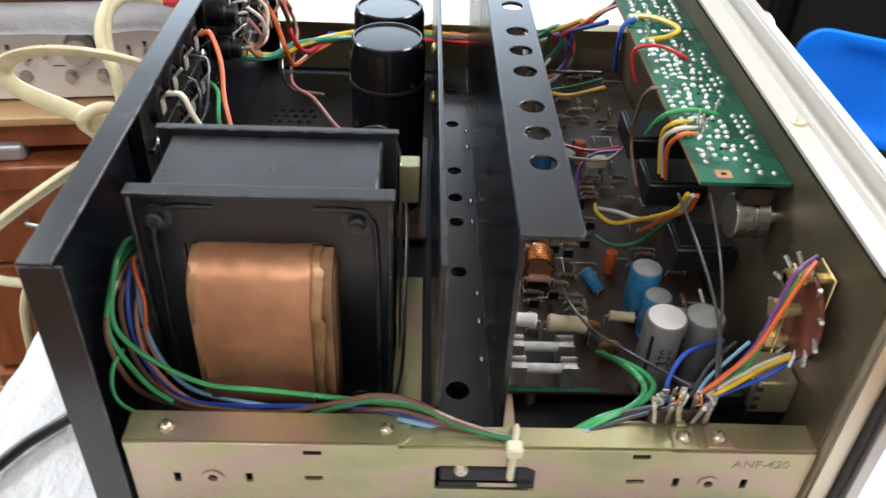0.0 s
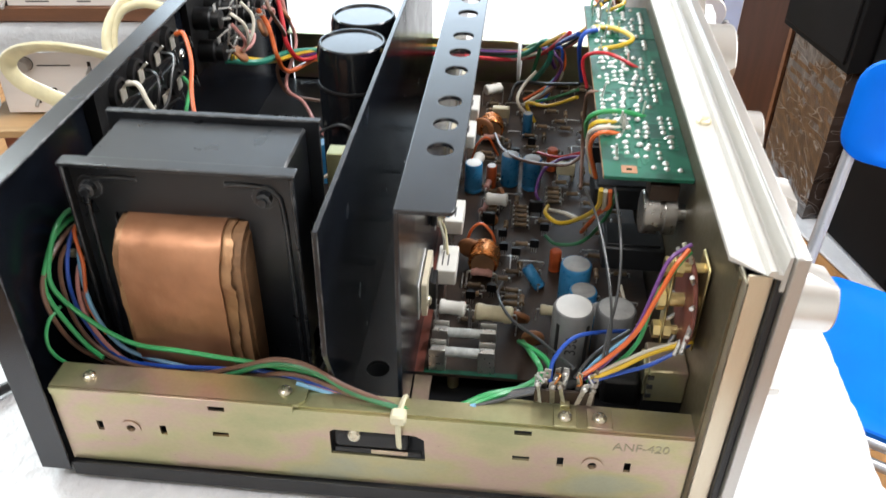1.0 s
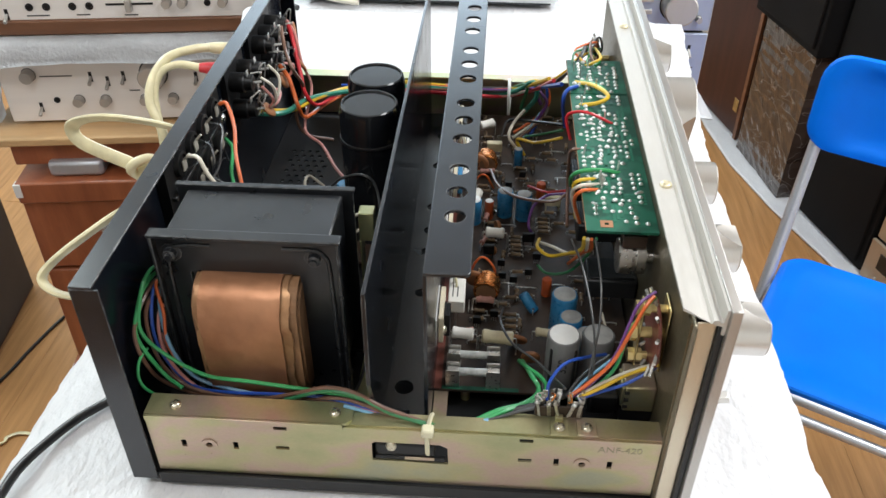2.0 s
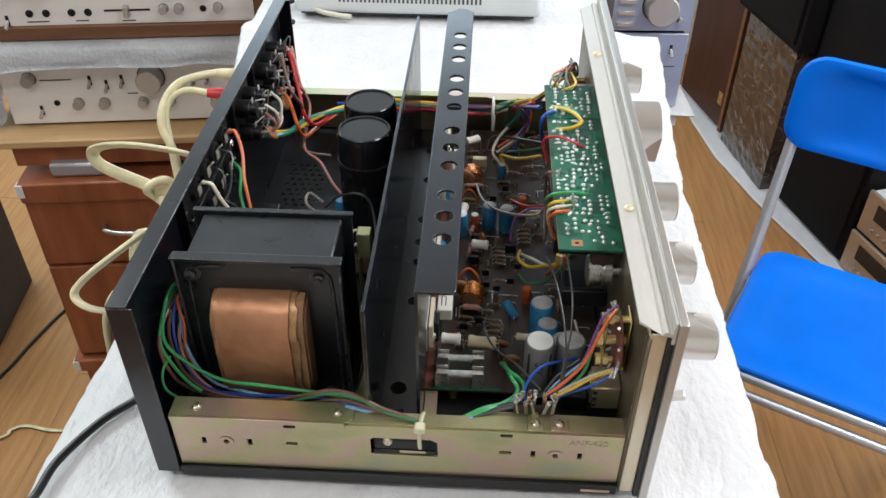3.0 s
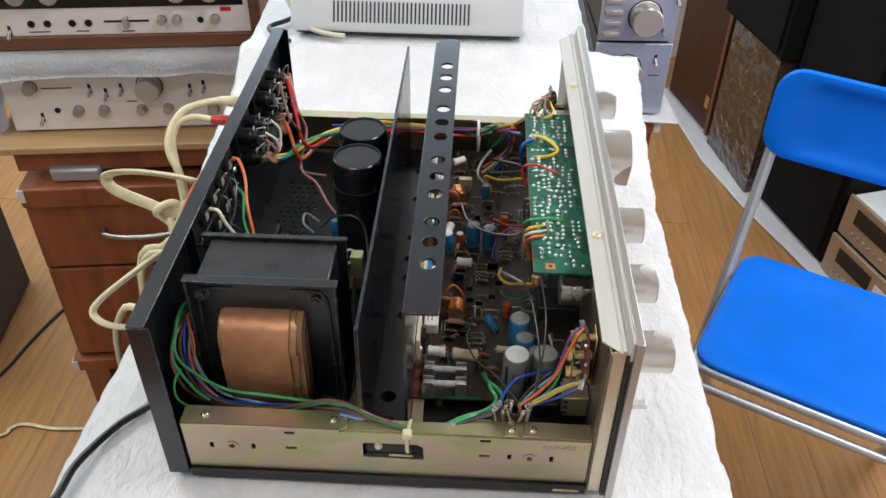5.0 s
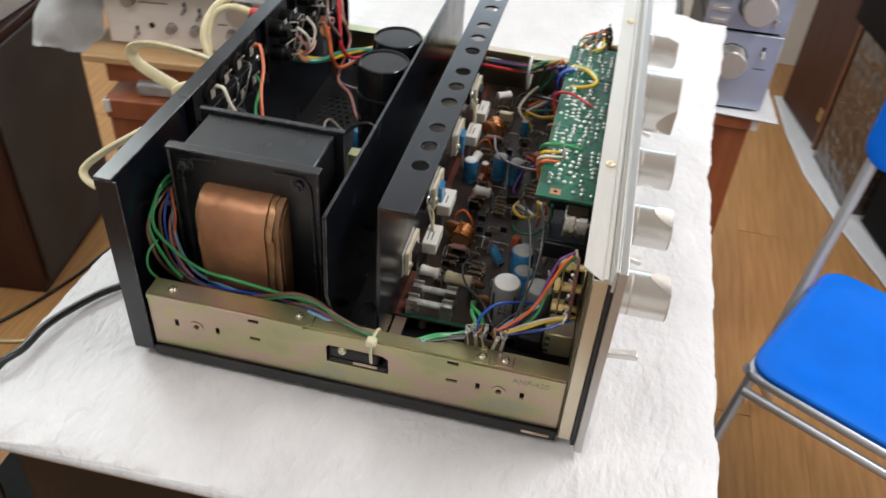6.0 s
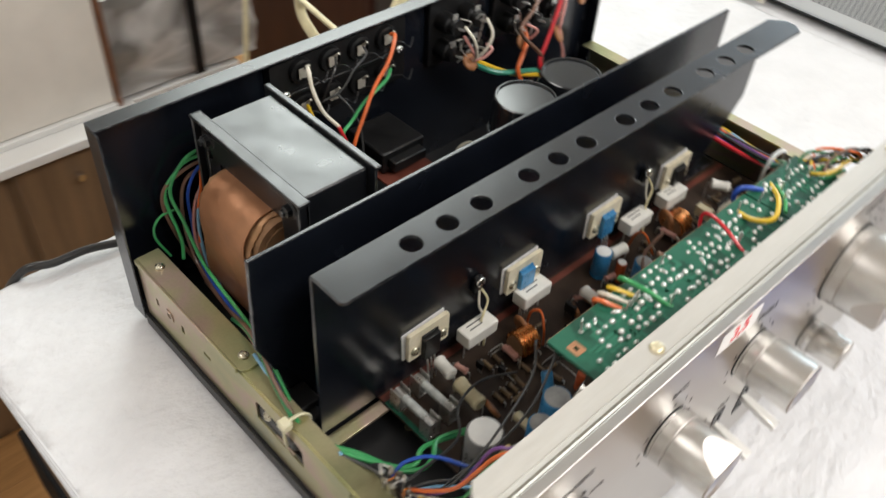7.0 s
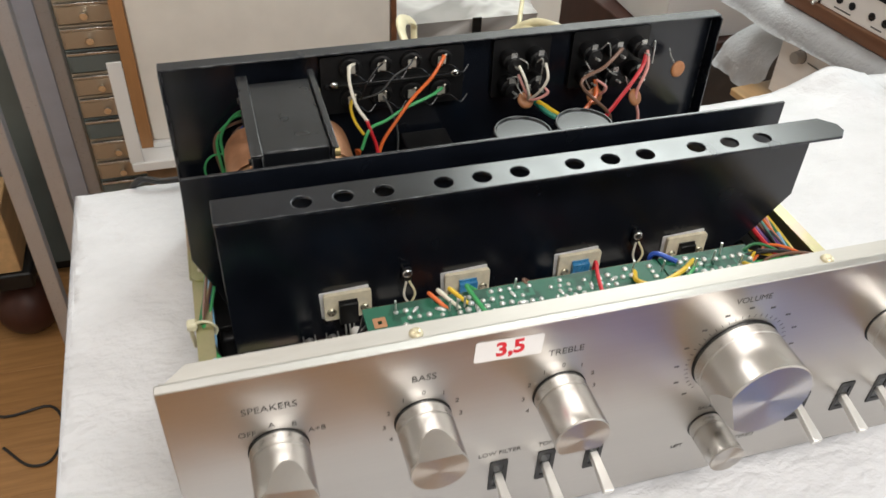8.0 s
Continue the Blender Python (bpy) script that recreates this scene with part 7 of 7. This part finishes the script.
row_speaker("black_speaker", (1.156, 2.150, ROWZ + 0.5225), 12, 0.42, 0.38, 0.80, "black_cloth", "black_cloth", "black loudspeaker standing on a wrapped one")
row_speaker("black_speaker", (1.320, 1.785, ROWZ), 16, 0.38, 0.40, 1.40, "black_cloth", "black_cloth", "tall black loudspeaker beside the chair")
for k, dx in enumerate((0.0, 0.018)):
    u = thing("tape_deck", "champagne metal tape deck stacked on the floor", "hi-fi", "tape decks", place=(1.324 + dx * 0.7, 1.770 + dx * 0.2, ROWZ + 0.142 * k))
    u.rotation_euler = (0, 0, radians(-72.5))
    part("case", box(0.002, 0.418, 0.012, 0.29, 0.004, 0.137, 0.003), "black_satin" if k == 0 else "appliance_white", u)
    part("front", box(0.0, 0.42, 0.0, 0.0118, 0.002, 0.140, 0.002), "champagne", u)
    part("window", box(0.05, 0.20, -0.003, -0.0002, 0.065, 0.118, 0.001), "black_gloss", u)
    for b in range(6):
        part("button", lathe([(0.006, 0), (0.006, 0.008)], (0.06 + 0.026 * b, 0, 0.032), (0, -1, 0), 12), "knob_metal", u)
    part("knob", lathe([(0.016, 0), (0.015, 0.014), (0.013, 0.016)], (0.30, 0, 0.040), (0, -1, 0), 20), "knob_metal", u)
    part("strip", box(0.22, 0.37, -0.002, -0.0002, 0.082, 0.108, 0.0005), "white_board", u)

# white appliance with vents
ap = thing("appliance", "pale grey-white plastic appliance with a row of vent slots", "appliance", place=(0.102, 0.735, 0.0))
prof = [(0.0, 0.004), (0.0, 0.018), (0.030, 0.075), (0.055, 0.11), (0.30, 0.13), (0.30, 0.004)]
soften(part("body", shade(join(plate(prof, [], 0.325, Matrix(((0, 0, 1, -0.162), (1, 0, 0, 0), (0, 1, 0, 0), (0, 0, 0, 1))))), 30), "appliance_white", ap), 0.006)
part("base", box(-0.155, 0.155, 0.008, 0.29, 0.0005, 0.004), "slot_dark", ap)
slope = math.atan2(0.057, 0.030)
for k in range(34):
    sx = -0.101 + 0.0056 * k
    o = part("vent_slot", moved(box(-0.0013, 0.0013, 0, 0.028, -0.001, 0.0004), Matrix.Translation((sx, 0.0, 0.018)) @ Matrix.Rotation(slope, 4, "X") @ Matrix.Translation((0, 0.002, 0))), "slot_dark", ap)
tagged(part("appliance_lead", tube([(-0.075, 0.86, 0.10), (-0.085, 0.80, 0.075), (-0.062, 0.755, 0.035), (-0.034, 0.738, 0.010), (-0.005, 0.727, 0.006), (0.017, 0.724, 0.005)], 0.0034, 8, 6), "white_wire"), "off-white lead of the white appliance", "cable")
tagged(part("black_lead", tube([(-0.02, 0.90, 0.004), (-0.045, 0.82, 0.0035), (-0.072, 0.775, 0.0035), (-0.092, 0.748, 0.0045), (-0.080, 0.722, 0.0050), (-0.055, 0.700, 0.0060)], 0.0035, 8, 6), "black_wire"), "black lead lying on the foam behind the amplifier", "cable")

# pale grille loudspeaker on a brown cabinet
base = thing("brown_cabinet", "dark brown cabinet with a white top and small knobs", "cabinet", place=(-1.0, 0.15, FLOOR))
part("body", box(-0.40, 0.0, -0.28, 0.27, 0, 0.663, 0.002), "drab_wood", base)
part("top", box(-0.40, 0.045, -0.30, 0.28, 0.663, 0.685, 0.003), "white_board", base, "white top board")
for y in (-0.10, 0.12):
    part("door", box(0.0003, 0.012, y - 0.10, y + 0.10, 0.03, 0.64, 0.002), "drab_wood", base)
    part("knob", lathe([(0.006, 0), (0.010, 0.012), (0.008, 0.020)], (0.012, y + 0.01, 0.595), (1, 0, 0), 16), "chrome", base)
gs = thing("pale_speaker", "large loudspeaker with a pale linen front in a wooden frame", "loudspeaker", place=(-1.02, 0.145, FLOOR + 0.6855))
part("cabinet", box(-0.33, -0.006, -0.262, 0.262, 0, 0.80, 0.003), "walnut", gs)
part("grille", box(-0.0055, 0.006, -0.250, 0.250, 0.012, 0.79, 0.003), "light_cloth", gs)
part("frame_strip", box(-0.0055, 0.010, 0.2505, 0.262, 0, 0.80, 0.001), "walnut", gs)
part("frame_strip", box(-0.0055, 0.012, -0.275, -0.2505, 0, 0.80, 0.001), "oak", gs)
part("sill", box(-0.0055, 0.016, -0.2505, 0.2500, 0, 0.0115, 0.001), "white_board", gs)

tagged(part("white_card", moved(box(-0.004, 0.0, -0.026, 0.0, 0, 0.22, 0.001), pose(-0.957, -0.126, FLOOR + 0.6855, 0, 0, 0)), "white_board"), "strip of white card standing beside the pale loudspeaker", "card")

# carton and film-wrapped parcels between them
crt = thing("carton", "white carton with blue and pale printing", "carton", place=(-1.02, 0.535, FLOOR))
part("box", box(-0.22, 0.0, -0.14, 0.14, 0, 0.683, 0.002), "white_board", crt)
part("print", box(0.0002, 0.0012, -0.13, 0.110, 0.455, 0.625), "carton_blue", crt)
part("print", box(0.0013, 0.0020, -0.06, 0.085, 0.475, 0.492), "yellow", crt)
pb = bmesh.new()
bmesh.ops.create_cube(pb, size=1, matrix=Matrix.Translation((-0.12, 0, 0.10)) @ Matrix.Diagonal((0.23, 0.33, 0.20, 1)))
bmesh.ops.subdivide_edges(pb, edges=pb.edges[:], cuts=20, use_grid_fill=True)
for v in pb.verts:
    v.co += Vector((1, 0.8, 0.5)) * (0.010 * noise.noise(v.co * 14) + 0.006 * abs(noise.noise(v.co * 38)))
prc = thing("wrapped_parcel", "parcel in crumpled clear plastic on a carton", "parcel")
part("strap", box(0.0125, 0.0165, 0.012, 0.032, 0.004, 0.212, 0.001), "black_plastic", prc, "black strap down the front")
part("contents", box(-0.215, -0.025, -0.130, 0.130, 0.015, 0.182, 0.004), "dark_vinyl", prc)
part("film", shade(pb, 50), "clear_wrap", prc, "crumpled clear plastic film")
cord = tagged(part("hanging_cord", join(tube([(-0.96, 0.62, -0.262), (-0.88, 0.585, -0.275), (-0.852, 0.5698, -0.3207), (-0.85, 0.5554, -0.4374), (-0.85, 0.5368, -0.5356), (-0.85, 0.5035, -0.591), (-0.85, 0.477, -0.653), (-0.85, 0.4726, -0.7538), (-0.84, 0.480, -1.0), (-0.85, 0.47, FLOOR + 0.008), (-0.93, 0.42, FLOOR + 0.0065), (-1.02, 0.37, FLOOR + 0.0065)], 0.0045, 8, 6),
    tube([(-0.846, 0.5368, -0.53), (-0.847, 0.5495, -0.5762), (-0.85, 0.49, -0.615), (-0.85, 0.4231, -0.639), (-0.86, 0.36, -0.66), (-0.87, 0.30, -0.72), (-0.88, 0.27, -0.95), (-0.90, 0.26, FLOOR + 0.008), (-0.98, 0.24, FLOOR + 0.0065)], 0.0045, 8, 6)), "cream_cable"), "cream cord hanging in loops from the carton to the floor", "cable")
cord.location.y = 0.035
prc.location = (-1.02, 0.555, FLOOR + 0.693)

# stack of small metal drawers, grey stand and ball foot
for k in range(22):
    z, plain = -0.1165 - 0.0505 * k - 0.0245, k % 3 == 2
    d = thing("metal_drawer", "narrow grey metal tray in a stack of drawers" if plain else "dull metal drawer with a small round knob and a bright rim", "drawer", "metal drawers", place=(-1.30, -0.175, z))
    part("body", box(-0.22, 0.22, -0.060, 0.045, 0.0005, 0.0500, 0.001), "cabinet_grey" if plain else "champagne", d)
    part("front", box(0.2203, 0.228, -0.056, 0.041, 0.004, 0.0400, 0.002), "cabinet_grey" if plain else "champagne", d)
    part("rim", box(0.2203, 0.231, -0.058, 0.043, 0.0410, 0.0465, 0.001), "steel", d, "bright metal rim")
    if not plain:
        part("knob", lathe([(0.005, 0), (0.008, 0.010), (0.007, 0.014)], (0.228, -0.008, 0.0230), (1, 0, 0), 14), "chrome", d)
lk = thing("steel_cabinet", "dull grey-green steel cabinet behind the stand", "cabinet", place=(-1.70, -0.46, FLOOR))
part("body", box(-0.20, 0.20, -0.30, 0.20, 0.04, 1.60, 0.004), "cabinet_grey", lk)
part("plinth", box(-0.19, 0.18, -0.29, 0.19, 0.0, 0.04), "black_satin", lk)
part("door", box(0.2005, 0.214, -0.295, -0.05, 0.05, 1.59, 0.002), "cabinet_grey", lk)
part("door", box(0.2005, 0.214, -0.045, 0.195, 0.05, 1.59, 0.002), "cabinet_grey", lk)
st = thing("equipment_stand", "grey metal stand with square posts", "stand", place=(-0.95, -0.345, FLOOR))
for x, y in ((0.0, -0.020), (-0.03, 0.045), (-0.40, -0.035), (-0.40, 0.045)):
    part("post", box(x - 0.014, x + 0.014, y - 0.016, y + 0.016, 0.0, 1.7, 0.002), "tube_grey", st)
part("panel", box(-0.39, -0.38, -0.030, 0.030, 0.3, 1.6), "blue_silver", st)
part("shelf", box(-0.42, 0.02, -0.055, 0.065, 1.7, 1.72, 0.002), "tube_grey", st)
bf = thing("ball_foot_stool", "low stool on a dark brown turned ball foot", "stool", place=(-1.29, -0.530, FLOOR))
part("ball", lathe([(0.012, 0.0)] + [(0.080 * math.sin(a), 0.080 - 0.080 * math.cos(a)) for a in [0.3 + 0.2 * k for k in range(13)]] + [(0.02, 0.162)], (0, 0, 0.0), (0, 0, 1), 28, 60), "dark_vinyl", bf)
part("neck", lathe([(0.020, 0), (0.028, 0.01), (0.020, 0.02)], (0, 0, 0.161), (0, 0, 1), 18), "chrome", bf)
part("seat", box(-0.10, 0.06, -0.35, 0.05, 0.181, 0.230, 0.006, 2), "black_plastic", bf)
part("board", box(-0.10, 0.05, -0.35, 0.03, 0.2305, 0.420, 0.003), "light_wood", bf)

# dark unit low beside the table
lo = thing("black_unit", "black hi-fi unit stacked low beside the table", "hi-fi", place=(-0.24, 0.03, FLOOR))
part("case", box(-0.13, 0.15, -0.09, 0.22, 0.62, 0.745, 0.003), "black_cloth", lo)
part("plinth", box(-0.12, 0.14, -0.08, 0.21, 0.0, 0.6195, 0.003), "black_cloth", lo)

# cables on the floor
tagged(part("floor_cable", tube([(-1.45, 0.86, FLOOR + 0.005), (-1.12, 0.90, FLOOR + 0.005), (-0.975, 0.965, FLOOR + 0.005), (-0.963, 0.989, FLOOR + 0.005), (-0.931, 1.005, FLOOR + 0.005), (-0.858, 0.995, FLOOR + 0.005), (-0.78, 0.998, FLOOR + 0.005), (-0.62, 1.00, FLOOR + 0.005), (-0.45, 0.98, FLOOR + 0.005)], 0.006, 8, 6, 0.6), "cream_cable"), "flat cream cable lying on the floor", "cable")
tagged(part("floor_cable", tube([(-0.93, 1.60, FLOOR + 0.005), (-1.008, 1.431, FLOOR + 0.005), (-1.046, 1.29, FLOOR + 0.005), (-1.072, 1.17, FLOOR + 0.005), (-1.15, 0.98, FLOOR + 0.005), (-1.30, 0.75, FLOOR + 0.005)], 0.0045, 8, 6), "black_wire"), "black cable lying on the floor", "cable")
tagged(part("floor_cable", tube([(-1.15, -0.72, FLOOR + 0.004), (-0.985, -0.60, FLOOR + 0.004), (-0.985, -0.475, FLOOR + 0.004), (-0.90, -0.44, FLOOR + 0.004), (-0.82, -0.46, FLOOR + 0.004), (-0.815, -0.51, FLOOR + 0.004), (-0.88, -0.57, FLOOR + 0.004)], 0.0035, 8, 6), "black_wire"), "thin black cable curled on the floor", "cable")

# ---------------------------------------------------------------- floor planks
PLANK = make_mesh(box(-0.0648, 0.0648, -0.598, 0.598, -0.010, 0.0, 0.0005), "plank", "floor_plank")
cols = int((W1 - W0) / 0.13) - 1
for i in range(cols + 1):
    for j in range(6):
        y = D0 - 0.3 + 1.198 * j - 0.40 * (i % 3)
        y0, y1 = max(y - 0.598, D0), min(y + 0.598, D1)
        if y1 - y0 > 0.05:
            put("plank", PLANK, Matrix.Translation((W0 + 0.065 + 0.13 * i, (y0 + y1) / 2, FLOOR)) @ Matrix.Diagonal((1, (y1 - y0) / 1.196, 1, 1)), floor)
